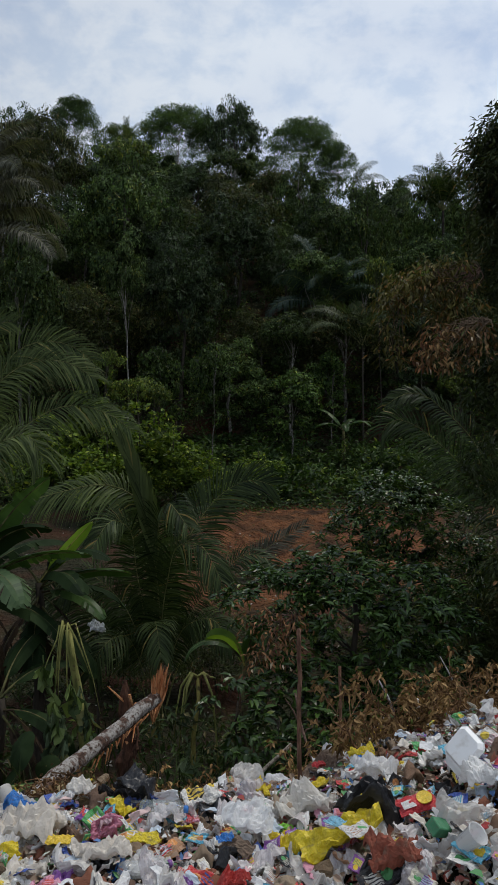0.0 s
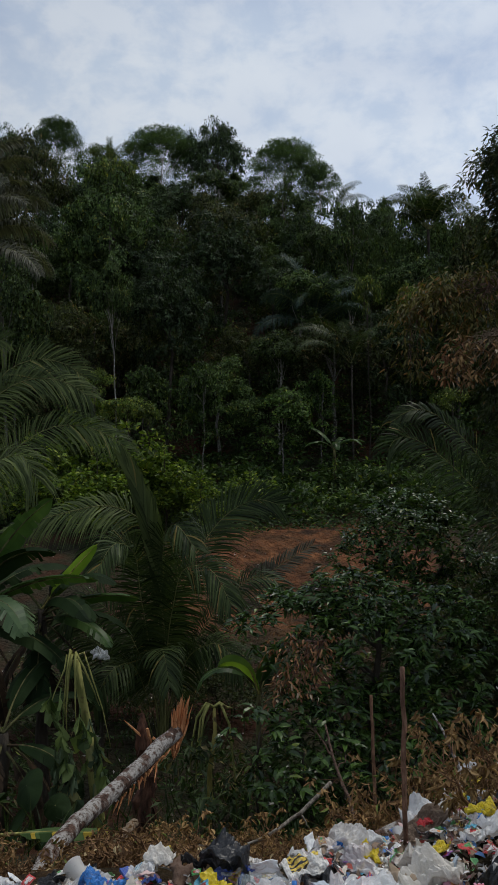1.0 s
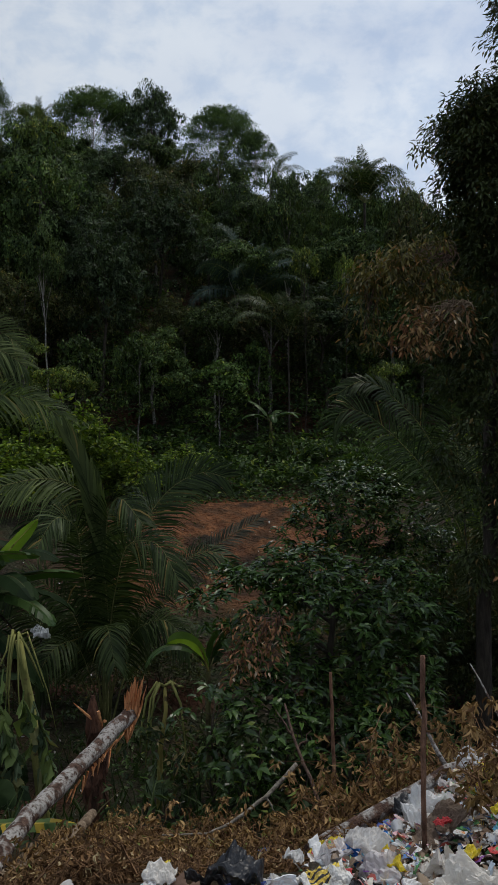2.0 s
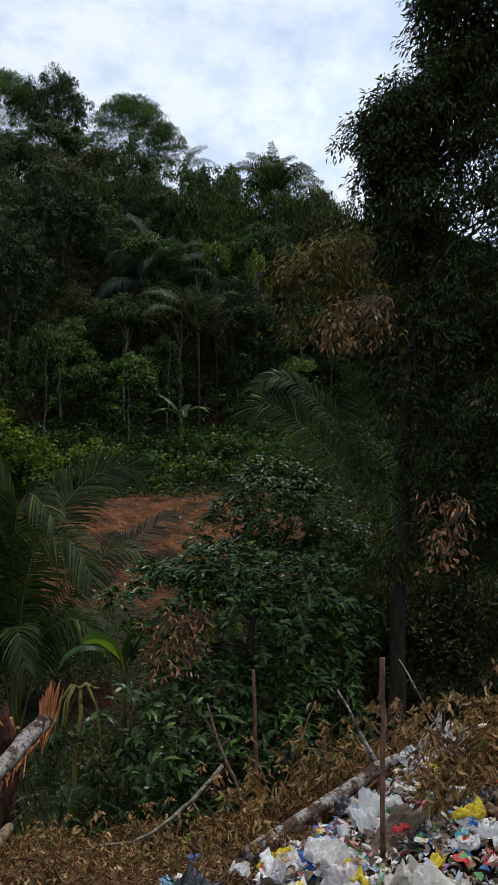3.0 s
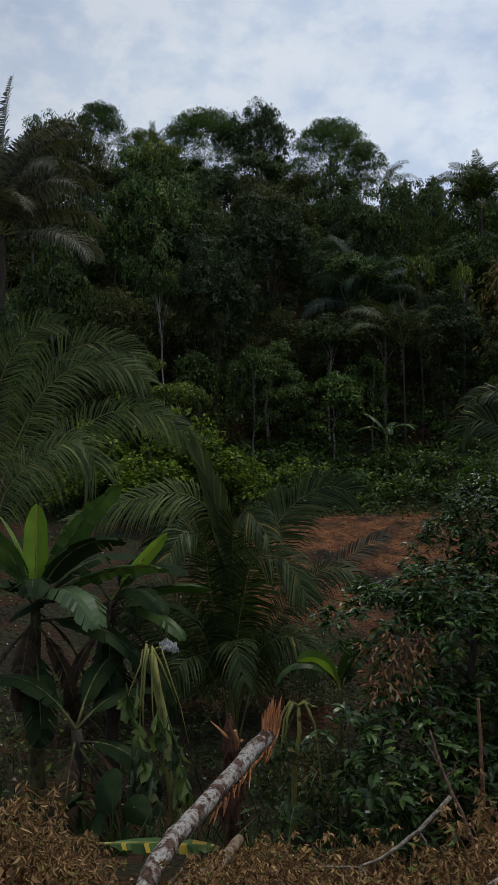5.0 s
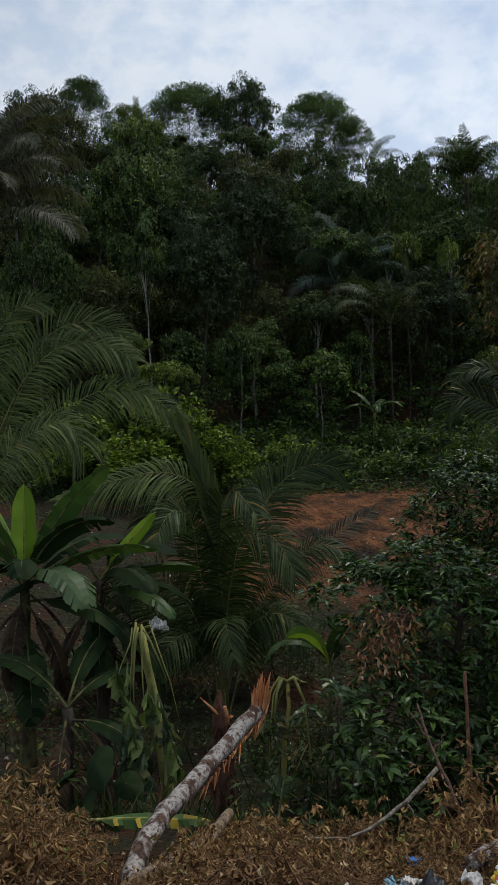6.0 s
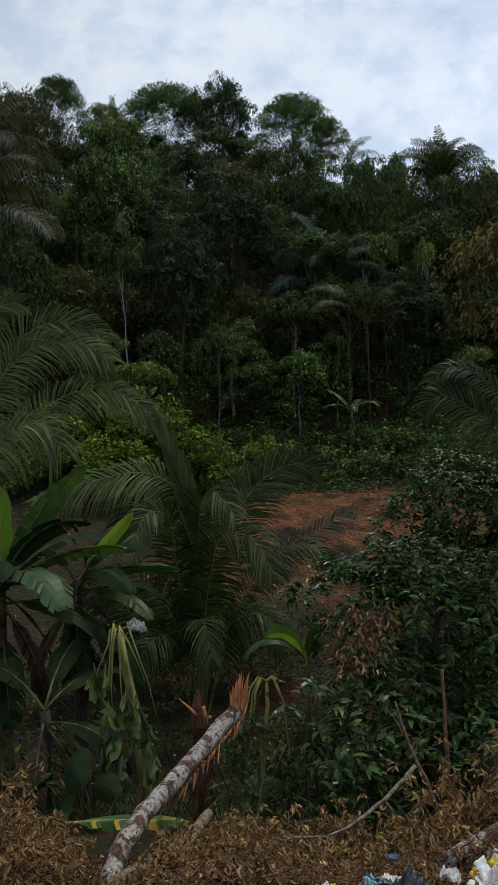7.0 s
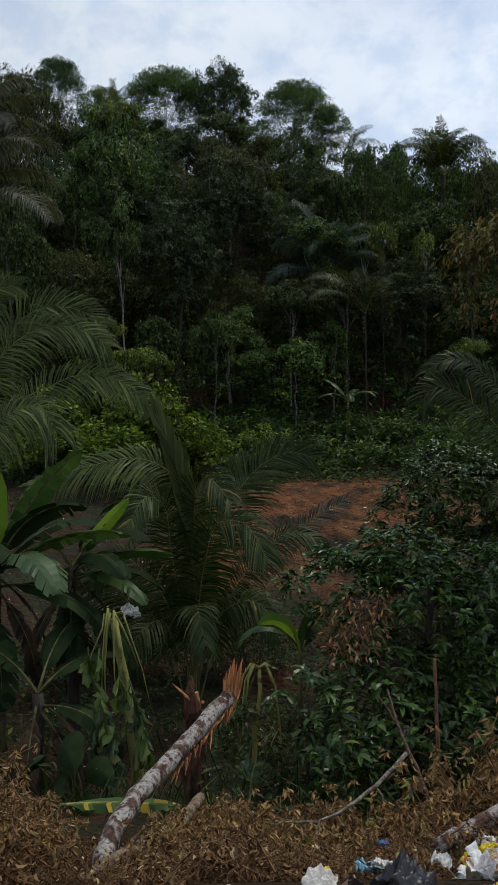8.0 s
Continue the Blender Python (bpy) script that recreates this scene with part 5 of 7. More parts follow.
def glossy_tree():
    mounded_tree("broadleaf_tree", "low broad tree with large glossy dark green leaves", (1.2, 13.4, -3.9), [
        (0.0, 0, 2.35, 1.15, 1.0, 1.0), (-1.1, -0.1, 2.75, 0.75, 0.7, 0.55), (1.0, 0.1, 2.65, 0.85, 0.8, 0.75), (-0.2, 0.2, 3.15, 0.8, 0.7, 0.45),
        (-0.5, -0.3, 1.6, 0.9, 0.8, 0.7), (0.9, -0.2, 1.55, 0.9, 0.8, 0.75), (1.65, 0.1, 2.2, 0.5, 0.5, 0.5), (0.3, -0.5, 0.9, 0.9, 0.6, 0.6)], 760, 9, 0.165, 0.066, LEAF_GLOSSY, 31, 14)
    mounded_tree("broadleaf_tree", "bushy dark green tree with smaller leaves beside the dug plot", (2.4, 16.2, -4.2), [
        (0.0, 0, 4.1, 1.0, 0.9, 0.65), (-0.65, 0, 3.7, 0.65, 0.6, 0.6), (0.7, 0, 4.0, 0.8, 0.7, 0.6), (0.1, 0.1, 4.6, 0.7, 0.6, 0.35), (0.0, 0, 3.0, 1.1, 0.9, 0.7), (1.2, 0.2, 3.2, 0.8, 0.7, 0.7)], 760, 9, 0.14, 0.054, LEAF_GLOSSY, 33, 8, trunk=3.4)
    for k, (x, y, w, h) in enumerate(((-0.30, 12.2, 0.42, 1.75), (0.25, 12.0, 0.45, 1.45), (0.75, 11.9, 0.45, 1.25), (0.55, 12.4, 0.5, 1.7), (-0.05, 11.6, 0.4, 0.95), (1.5, 12.0, 0.5, 1.25))):
        z = float(height(x, y))
        mounded_tree("broadleaf_shrub", "shrub with broad dark green leaves at the foot of the slope", (x, y, z), [
            (0, 0, h * 0.75, w, w * 0.8, h * 0.28), (0.1, -0.1, h * 0.40, w * 0.9, w * 0.7, h * 0.3)], 18, 6, 0.17, 0.085, LEAF_GLOSSY, 34 + k, 7, h * 0.8, 0.02)


EDGE_Z = (3.2, 3.9, 5.4, 7.9, 8.8, 9.45, 9.7, 10.0, 10.4, 11.0, 11.2, 11.3, 11.7, 11.95, 12.1, 12.35, 12.6, 15.6)
EDGE_X = (0.3, 0.0, -0.1, -0.25, -0.42, -0.45, -0.54, -0.5, -0.46, -0.36, 0.2, 0.47, 0.77, 1.12, 0.94, 0.97, 0.52, 0.52)


def hanging_tree():
    """The tall dark tree with narrow drooping leaves."""
    ob = thing("tall_tree", "tall dark tree with narrow drooping leaves and a thick trunk", "tree", (4.25, 15.2, -4.4))
    rng = np.random.RandomState(32)
    c = []
    while len(c) < 1050:
        p = rng.uniform((-1.4, -2.2, 3.2), (4.6, 1.2, 15.6))
        edge = np.interp(p[2], EDGE_Z, EDGE_X) + 0.12 * math.sin(p[2] * 4 + p[1] * 2)
        if ((p[0] - edge - 2.15) / 2.0) ** 2 + (p[1] / 2.1) ** 2 < 1:
            c.append(p)
    while len(c) < 1280:
        z = rng.uniform(8.2, 15.6)
        edge = np.interp(z, EDGE_Z, EDGE_X) + 0.15 * math.sin(z * 4)
        c.append((edge + rng.uniform(0.05, 1.0), rng.uniform(-1.0, 0.8), z))
    while len(c) < 1440:
        z = rng.uniform(2.9, 7.6)
        c.append((np.interp(z, EDGE_Z, EDGE_X) + rng.uniform(-0.7, 2.4), rng.uniform(-1.4, -0.3), z))
    while len(c) < 1560:
        z = rng.uniform(9.7, 11.95)
        c.append((np.interp(z, EDGE_Z, EDGE_X) + rng.uniform(0.0, 0.9) + 0.06 * math.sin(9 * z), rng.uniform(-0.9, 0.5), z))
    c = np.array(c)
    crown = crown_leaves(rng, c, 92, rng.uniform(0.20, 0.42, len(c)), 0.125, 0.042, 0.9, False, 0.7)
    wood = Buf()
    stem = bend((0, 0, -0.4), (0.7, 0, 11), 12, 0, 0.05, rng)
    tube(wood, stem, np.linspace(0.15, 0.06, 12), 9)
    for k in range(70):
        j = int(np.clip(c[k][2] - 1.5, 4, 10))
        tube(wood, bend(stem[j], c[k], 6, -0.2, 0.06, rng), np.linspace(0.032, 0.008, 6), 5)
    part("trunk", wood, BARK_DARK, ob, smooth=True)
    part("crown", crown, LEAF_MANGO, ob)


def dead_bough(name, label, mat, at, size, clumps, per, L, W, seed, twig=WOOD_GREY, thick=0.008):
    """A broken bough with hanging withered leaves."""
    ob = thing(name, label, "branch", at)
    rng = np.random.RandomState(seed)
    c = rng.uniform(-1, 1, (clumps, 3)) * np.array(size)
    b = crown_leaves(rng, c, per, rng.uniform(0.14, 0.34, clumps), L, W, 1.0, True, 0.9)
    for p in c:
        wood = Buf()
        tube(wood, bend((size[0] * 0.9, 0, size[2] * 1.1), p, 6, -0.1, 0.04, rng), np.linspace(thick, 0.003, 6), 5)
        part("twig", wood, twig, ob, smooth=True)
    part("foliage", b, mat, ob)["kind"] = "stuff"
    return ob


glossy_tree()
hanging_tree()
dead_bough("dead_bough", "broken bough with rust-brown dead leaves hanging from a tree", LEAF_TAN, (2.89, 12.9, 2.56), (0.52, 0.3, 0.42), 22, 15, 0.12, 0.040, 41, WOOD_TWIG)
dead_bough("dead_bough", "broken bough with rust-brown dead leaves hanging from a tree", LEAF_RUST, (2.75, 12.95, 2.62), (0.45, 0.3, 0.36), 14, 14, 0.12, 0.038, 45, WOOD_TWIG)
dead_bough("olive_bough", "drooping bough of olive and yellow-brown leaves", LEAF_OLIVE, (2.77, 13.6, 3.5), (0.72, 0.5, 0.38), 40, 46, 0.11, 0.036, 42, WOOD_POLE)
dead_bough("olive_bough", "drooping bough of olive and yellow-brown leaves", LEAF_OLIVE, (2.08, 13.6, 3.0), (0.16, 0.3, 0.55), 12, 36, 0.11, 0.036, 43, WOOD_POLE)
dead_bough("dead_bough", "withered reddish-brown twig of dead leaves", LEAF_RUST, (0.14, 11.5, -1.34), (0.30, 0.12, 0.34), 24, 15, 0.08, 0.032, 44, WOOD_POLE, 0.007)
dead_bough("dead_bough", "withered bough of rust and green leaves beside the slope", LEAF_RUST, (3.05, 10.6, -0.05), (0.20, 0.2, 0.35), 12, 16, 0.09, 0.034, 46, WOOD_POLE, 0.008)


# ---- fallen wood, stakes and sticks ----
def log_with_break():
    ob = thing("broken_log", "leaning broken tree trunk, lichen-spotted, with a splintered orange end", "log", (-2.19, 8.2, -2.10))
    rng = np.random.RandomState(51)
    b = Buf()
    tip = np.array((0.88, 2.9, 0.25))
    tube(b, arc(((-0.01, -0.5, -0.06), (0.02, 0.6, 0.02), (0.35, 1.7, 0.05), tip), 24) + rng.normal(0, 0.006, (24, 3)), np.linspace(0.078, 0.082, 24), 16, rough=0.045, rng=rng)
    part("log", b, BARK_LICHEN, ob, smooth=True)
    # the torn end: long splinters side by side, fanning out upwards
    for k in range(34):
        s = Buf()
        u = k / 33 if k < 26 else rng.uniform(0, 1)
        foot = tip + np.array((-0.03 + 0.06 * u, rng.normal(0, 0.03), -0.29 + 0.14 * u + rng.normal(0, 0.03)))
        head = tip + np.array((-0.06 + 0.30 * u + rng.normal(0, 0.012), rng.normal(0, 0.05), 0.22 + 0.16 * math.sin(2.4 * u) * rng.uniform(0.5, 1.05) + rng.normal(0, 0.03)))
        tube(s, bend(foot, head, 6, 0, 0.006, rng), np.array((0.005, 0.018, 0.022, 0.019, 0.012, 0.002)) * rng.uniform(0.6, 1.1), 5)
        part("splinter", s, WOOD_RED, ob)
    for k in range(18):
        s = Buf()
        p = np.array((0.35, 1.7, 0.05)) * (1 - k / 17) + tip * (k / 17) + np.array((0.05, -0.05, -0.07))
        tube(s, bend(p, p + np.array((-0.03, -0.04, -0.12)) + rng.normal(0, 0.045, 3), 4), (0.010, 0.011, 0.007, 0.002), 4)
        part("splinter", s, WOOD_RED, ob)


def stump():
    ob = thing("splintered_stump", "shredded reddish-brown tree stump with torn pale wood", "stump", (-1.7, 11.5, -3.5))
    rng = np.random.RandomState(52)
    b = Buf()
    tube(b, bend((0, 0, -0.3), (-0.04, 0, 1.75), 13, 0, 0.025, rng), np.concatenate([np.linspace(0.13, 0.095, 11), (0.06, 0.02)]), 11, rough=0.16, rng=rng)
    part("stump", b, WOOD_SHRED, ob)
    for k in range(22):
        s = Buf()
        a = rng.uniform(0, 6.28)
        p = np.array((0.1 * math.cos(a), 0.1 * math.sin(a), rng.uniform(0.5, 1.7)))
        tube(s, bend(p, p + np.array((rng.normal(0, 0.12), rng.normal(0, 0.1), rng.uniform(-0.6, 0.22))), 4, 0, 0.02, rng), (0.02, 0.018, 0.012, 0.002), 4)
        part("splinter", s, WOOD_RED if k % 7 == 0 else WOOD_SHRED, ob)
    s = Buf()
    tube(s, bend((0.0, -0.05, 1.45), (-0.24, -0.15, 1.72), 4), (0.012, 0.016, 0.013, 0.004), 5)
    part("splinter", s, WOOD_RED, ob)
    q = Buf()
    tube(q, bend((0.1, -0.14, -0.1), (0.12, -0.13, 0.55), 5, 0, 0.01, rng), (0.06, 0.065, 0.06, 0.045, 0.012), 6)
    part("split_wood", q, STEM_YELLOW, ob, "pale split wood")


def rod(name, label, category, pts, radii, mat, branches=(), sides=8, seed=0):
    at = pts[0]
    ob = thing(name, label, category, at)
    rng = np.random.RandomState(seed)
    rel = [np.array(p) - np.array(at) for p in pts]
    q = np.concatenate([bend(rel[i], rel[i + 1], 6, 0, 0.003, rng)[: None if i == len(rel) - 2 else -1] for i in range(len(rel) - 1)])
    b = Buf()
    tube(b, q, np.interp(np.linspace(0, 1, len(q)), np.linspace(0, 1, len(radii)), radii), sides, rough=0.05, rng=rng)
    part("shaft", b, mat, ob, smooth=True)
    for p, e, r in branches:
        t = Buf()
        tube(t, bend(np.array(p) - at, np.array(e) - at, 5, 0, 0.01, rng), np.linspace(r, r * 0.3, 5), 5)
        part("twig", t, mat, ob, smooth=True)
    return ob


BRANCH = ((-0.95, 8.8, -2.10), (-0.57, 8.9, -2.16), (-0.37, 9.0, -2.13), (-0.05, 9.2, -2.02), (0.26, 9.4, -1.82))
TRUNK = ((0.02, 7.4, -1.60), (0.42, 7.7, -1.58), (1.0, 8.0, -1.47), (1.21, 8.1, -1.41), (1.55, 8.2, -1.37), (1.8, 8.3, -1.23), (1.86, 8.4, -1.06))
SHORT = ((-2.30, 7.9, -2.06), (-2.02, 8.2, -2.02), (-1.66, 8.6, -2.01), (-1.52, 9.0, -1.98))
log_with_break()
stump()
rod("stake", "weathered brown wooden stake stuck in the litter", "stake", [(0.115, 5.33, -0.62), (0.119, 5.33, -0.2), (0.123, 5.33, 0.195)], (0.0115, 0.011, 0.0105), WOOD_STAKE)
rod("stake", "thin brown wooden stake on the slope", "stake", [(0.92, 10.8, -3.3), (0.925, 11.0, -2.1), (0.93, 11.08, -1.48)], (0.022, 0.020, 0.017), WOOD_RIND)
rod("bare_branch", "bare grey branch, cut at one end, lying on the slope", "branch", BRANCH, (0.007, 0.010, 0.014, 0.018, 0.019), WOOD_GREY,
    [(BRANCH[1], np.array(BRANCH[1]) + (0.13, -0.15, -0.18), 0.013), (BRANCH[1], np.array(BRANCH[1]) + (-0.06, -0.15, -0.2), 0.012), (BRANCH[3], np.array(BRANCH[3]) + (0.08, -0.08, -0.10), 0.012)], seed=3)
rod("bare_branch", "grey forked branch standing on the slope", "branch", [(0.75, 9.9, -2.8), (0.6, 10.0, -2.5), (0.42, 10.6, -2.0), (0.38, 10.9, -1.75)], (0.02, 0.02, 0.016, 0.010), WOOD_POLE,
    [((0.42, 10.6, -2.0), (0.25, 10.7, -1.75), 0.014), ((0.45, 10.5, -2.1), (0.62, 10.6, -1.95), 0.012)], seed=4)
rod("fallen_log", "lichen-covered trunk lying across the brush below the litter", "log", TRUNK, (0.054, 0.054, 0.050, 0.044, 0.034, 0.024, 0.012), BARK_LICHEN,
    [(np.array(TRUNK[3]), np.array(TRUNK[3]) + (-0.22, 0.3, 0.5), 0.022), (np.array(TRUNK[5]), np.array(TRUNK[5]) + (-0.25, 0.2, 0.5), 0.014), (np.array(TRUNK[4]), np.array(TRUNK[4]) + (0.4, 0.15, 0.4), 0.012)], 10, 5)
rod("short_log", "short pale brown log among the dry leaves", "log", SHORT, (0.062, 0.058, 0.05, 0.04), WOOD_TWIG, [(np.array(SHORT[1]), np.array(SHORT[1]) + (0.12, 0.1, 0.16), 0.03)], seed=6)


# ---- dry brush along the slope ----
def low_brush(seed, high, wide, twigs, per, leaf=1.0):
    """A mat of thin curling twigs with small dry leaves."""
    ob = thing("dry_bush", "tangle of dry orange-brown leaves and thin twigs", "dry bush", group="dry brush on the slope")
    rng = np.random.RandomState(seed)
    wood, lf = Buf(), Buf()
    for k in range(twigs):
        a, q = rng.uniform(0, 6.28), rng.uniform(0.2, 1)
        root = np.array((rng.normal(0, wide * 0.4), rng.normal(0, wide * 0.4), rng.uniform(-0.08, high * 0.3)))
        end = np.array((wide * q * math.cos(a), wide * q * math.sin(a), high * rng.uniform(0.1, 1) * (1 - 0.5 * q)))
        p = bend(root, end, 6, -0.35 * high * rng.uniform(-0.3, 1), 0.035, rng)
        tube(wood, p, np.linspace(0.0065, 0.002, 6) * rng.uniform(0.6, 1.5), 3, False)
        m = rng.poisson(per)
        at = p[rng.randint(1, 6, m)] + rng.normal(0, 0.035, (m, 3))
        leaves(lf, at, ball(rng, m) * 0.9 + [0, 0, -0.4], ball(rng, m), leaf * rng.uniform(0.03, 0.075, m), leaf * rng.uniform(0.018, 0.038, m), True, 0.6, 0.4)
    part("twig", wood, TWIG_BROWN, ob)["kind"] = "stuff"
    part("foliage", lf, LEAF_DRY, ob)["kind"] = "stuff"
    return ob


def dead_shrub(seed, high, wide, stems):
    """A dead shrub: crooked stems that fork, with drooping whorls of tan leaves at the ends."""
    ob = thing("dead_shrub", "dead shrub with drooping whorls of tan leaves", "dry bush", group="dry brush on the slope")
    rng = np.random.RandomState(seed)
    wood, lf = Buf(), Buf()
    for k in range(stems):
        a, q = rng.uniform(0, 6.28), rng.uniform(0.1, 1)
        root = np.array((rng.normal(0, wide * 0.25), rng.normal(0, wide * 0.25), -0.1))
        end = np.array((wide * q * math.cos(a), wide * q * math.sin(a), high * rng.uniform(0.35, 1)))
        p = bend(root, end, 8, -0.1 * high, 0.04, rng)
        tube(wood, p, np.linspace(0.013, 0.004, 8) * rng.uniform(0.6, 1.2), 5, False)
        for _ in range(7):
            o = p[rng.randint(2, 8)]
            e = o + rng.normal(0, 1, 3) * (0.15, 0.15, 0.10)
            tube(wood, bend(o, e, 4, -0.03, 0.015, rng), np.linspace(0.004, 0.002, 4), 3, False)
            m = rng.randint(5, 12)
            leaves(lf, e + rng.normal(0, 0.02, (m, 3)), ball(rng, m) * [0.8, 0.8, 0.5] + [0, 0, -0.7], ball(rng, m), rng.uniform(0.04, 0.085, m), rng.uniform(0.018, 0.032, m), True, 0.45, 0.3)
    part("twig", wood, TWIG_BROWN, ob)["kind"] = "stuff"
    part("foliage", lf, LEAF_TAN, ob)["kind"] = "stuff"
    return ob


LOW = [low_brush(61, 0.42, 0.62, 70, 4.6), low_brush(62, 0.50, 0.70, 72, 4.6), low_brush(65, 0.34, 0.60, 66, 5.2)]
MAT = [low_brush(71, 0.30, 0.42, 30, 3.2, 0.80), low_brush(72, 0.24, 0.46, 32, 3.0, 0.85), low_brush(73, 0.36, 0.36, 26, 3.6, 0.80)]
SMALL = [dead_shrub(74, 0.50, 0.26, 5), dead_shrub(75, 0.40, 0.30, 5), dead_shrub(76, 0.58, 0.22, 4)]
TALL = [dead_shrub(63, 1.0, 0.42, 6), dead_shrub(64, 0.85, 0.5, 7), dead_shrub(67, 1.1, 0.34, 5)]
slope = np.random.RandomState(66)


def clear_of_wood(x, y):
    """False over the leaning log, the fallen leaf and the bare branch."""
    beside_log = abs(x - np.interp(y, (7.4, 8.8, 9.9, 11), (-2.2, -2.17, -1.84, -1.3))) < 0.36
    return not (beside_log or (-1.1 < x < 0.4 and 8.0 < y < 9.3) or (-3.3 < x < -1.6 and 8.6 < y < 10.2))


def brush(kinds, count, x0, x1, y0, y1, lo, hi):
    k = 0
    while k < count:
        x, y = slope.uniform(x0, x1), slope.uniform(y0, y1)
        if clear_of_wood(x, y):
            put(kinds[k % 3], x, y, slope.uniform(lo, hi), slope.uniform(0, 6.3), slope.uniform(0.75, 1.0))
            k += 1


brush(LOW, 24, -4.9, -2.75, 7.0, 9.4, 0.8, 1.15)
brush(MAT, 30, -4.4, -2.6, 5.8, 8.6, 0.9, 1.35)
brush(MAT, 40, -2.9, -0.3, 5.9, 7.5, 0.55, 0.85)
brush(MAT, 30, -1.8, 0.4, 7.0, 8.8, 0.6, 0.95)
brush(MAT, 18, -1.5, 0.5, 8.9, 9.9, 0.7, 1.0)
brush(MAT, 12, 0.9, 2.8, 8.5, 9.4, 0.6, 0.9)
brush(TALL, 30, -4.9, -2.8, 7.2, 9.4, 0.8, 1.2)
brush(SMALL, 26, -3.0, -0.3, 6.4, 8.2, 0.5, 0.8)
brush(SMALL, 22, -1.8, 0.4, 7.6, 9.5, 0.7, 1.0)
brush(TALL, 22, 0.4, 3.2, 8.5, 9.6, 0.9, 1.4)
brush(SMALL, 16, 0.45, 1.5, 5.1, 6.2, 0.5, 0.75)
brush(TALL, 12, -3.4, -2.55, 7.5, 8.6, 0.55, 0.8)
brush(SMALL, 10, -3.3, -2.5, 6.6, 8.2, 0.8, 1.1)
# leaf litter between the wood
for k in range(34):
    put(MAT[k % 3], slope.uniform(-3.2, 0.4), slope.uniform(7.2, 9.9), slope.uniform(0.4, 0.55), slope.uniform(0, 6.3), 0.6)
for x, y, s in ((-2.62, 8.75, 0.8), (-2.75, 9.1, 0.75), (-2.5, 9.3, 0.6), (-2.9, 9.5, 0.7), (-1.75, 9.2, 0.7), (-1.7, 8.7, 0.6)):
    put(MAT[0], x, y, s, x * 9)
for x, y, s in ((-1.42, 9.4, 0.62), (-1.25, 9.1, 0.5), (-2.75, 9.3, 0.4)):
    put(TALL[1], x, y, s, x * 7)


# ---- litter ----
def dirt(nt, c, amount_lo=0.56, amount_hi=0.85, scale=6.0):
    return mix_rgb(nt, noise_fac(nt, scale, 6.0, amount_lo, amount_hi, "Generated" if scale < 9 else "Object"), c, (0.17, 0.13, 0.09))


def pick_colour(nt, colours, turn=1.0):
    info = nt.nodes.new("ShaderNodeObjectInfo")
    mul = nt.nodes.new("ShaderNodeMath")
    mul.operation = "MULTIPLY"
    mul.inputs[1].default_value = turn
    nt.links.new(info.outputs["Random"], mul.inputs[0])
    fr = nt.nodes.new("ShaderNodeMath")
    fr.operation = "FRACT"
    nt.links.new(mul.outputs["Value"], fr.inputs[0])
    ramp = nt.nodes.new("ShaderNodeValToRGB")
    ramp.color_ramp.interpolation = "CONSTANT"
    while len(ramp.color_ramp.elements) < len(colours):
        ramp.color_ramp.elements.new(0.5)
    for k, (e, c) in enumerate(zip(ramp.color_ramp.elements, colours)):
        e.position, e.color = k / len(colours), (*c, 1)
    nt.links.new(fr.outputs["Value"], ramp.inputs["Fac"])
    return ramp.outputs["Color"]


def film_material(name, colours, clear=0.0, rough=0.24, wrinkle=0.5):
    m, nt, b = node_material(name, rough)
    c = dirt(nt, pick_colour(nt, colours), 0.6, 1.0)
    nt.links.new(c, b.inputs["Base Color"])
    bump(nt, b, noise_fac(nt, 7.0, 7.0, 0.3, 0.7, stretch=(1.0, 0.35, 1.0)), wrinkle * 0.5, 0.02)
    if not clear:
        tr = nt.nodes.new("ShaderNodeBsdfTranslucent")
        nt.links.new(c, tr.inputs["Color"])
        sh = nt.nodes.new("ShaderNodeMixShader")
        sh.inputs["Fac"].default_value = 0.2
        nt.links.new(b.outputs["BSDF"], sh.inputs[1])
        nt.links.new(tr.outputs["BSDF"], sh.inputs[2])
        nt.links.new(sh.outputs["Shader"], nt.nodes["Material Output"].inputs["Surface"])
    if clear:
        tp = nt.nodes.new("ShaderNodeBsdfTransparent")
        sh = nt.nodes.new("ShaderNodeMixShader")
        sh.inputs["Fac"].default_value = clear
        nt.links.new(b.outputs["BSDF"], sh.inputs[1])
        nt.links.new(tp.outputs["BSDF"], sh.inputs[2])
        nt.links.new(sh.outputs["Shader"], nt.nodes["Material Output"].inputs["Surface"])
    return m


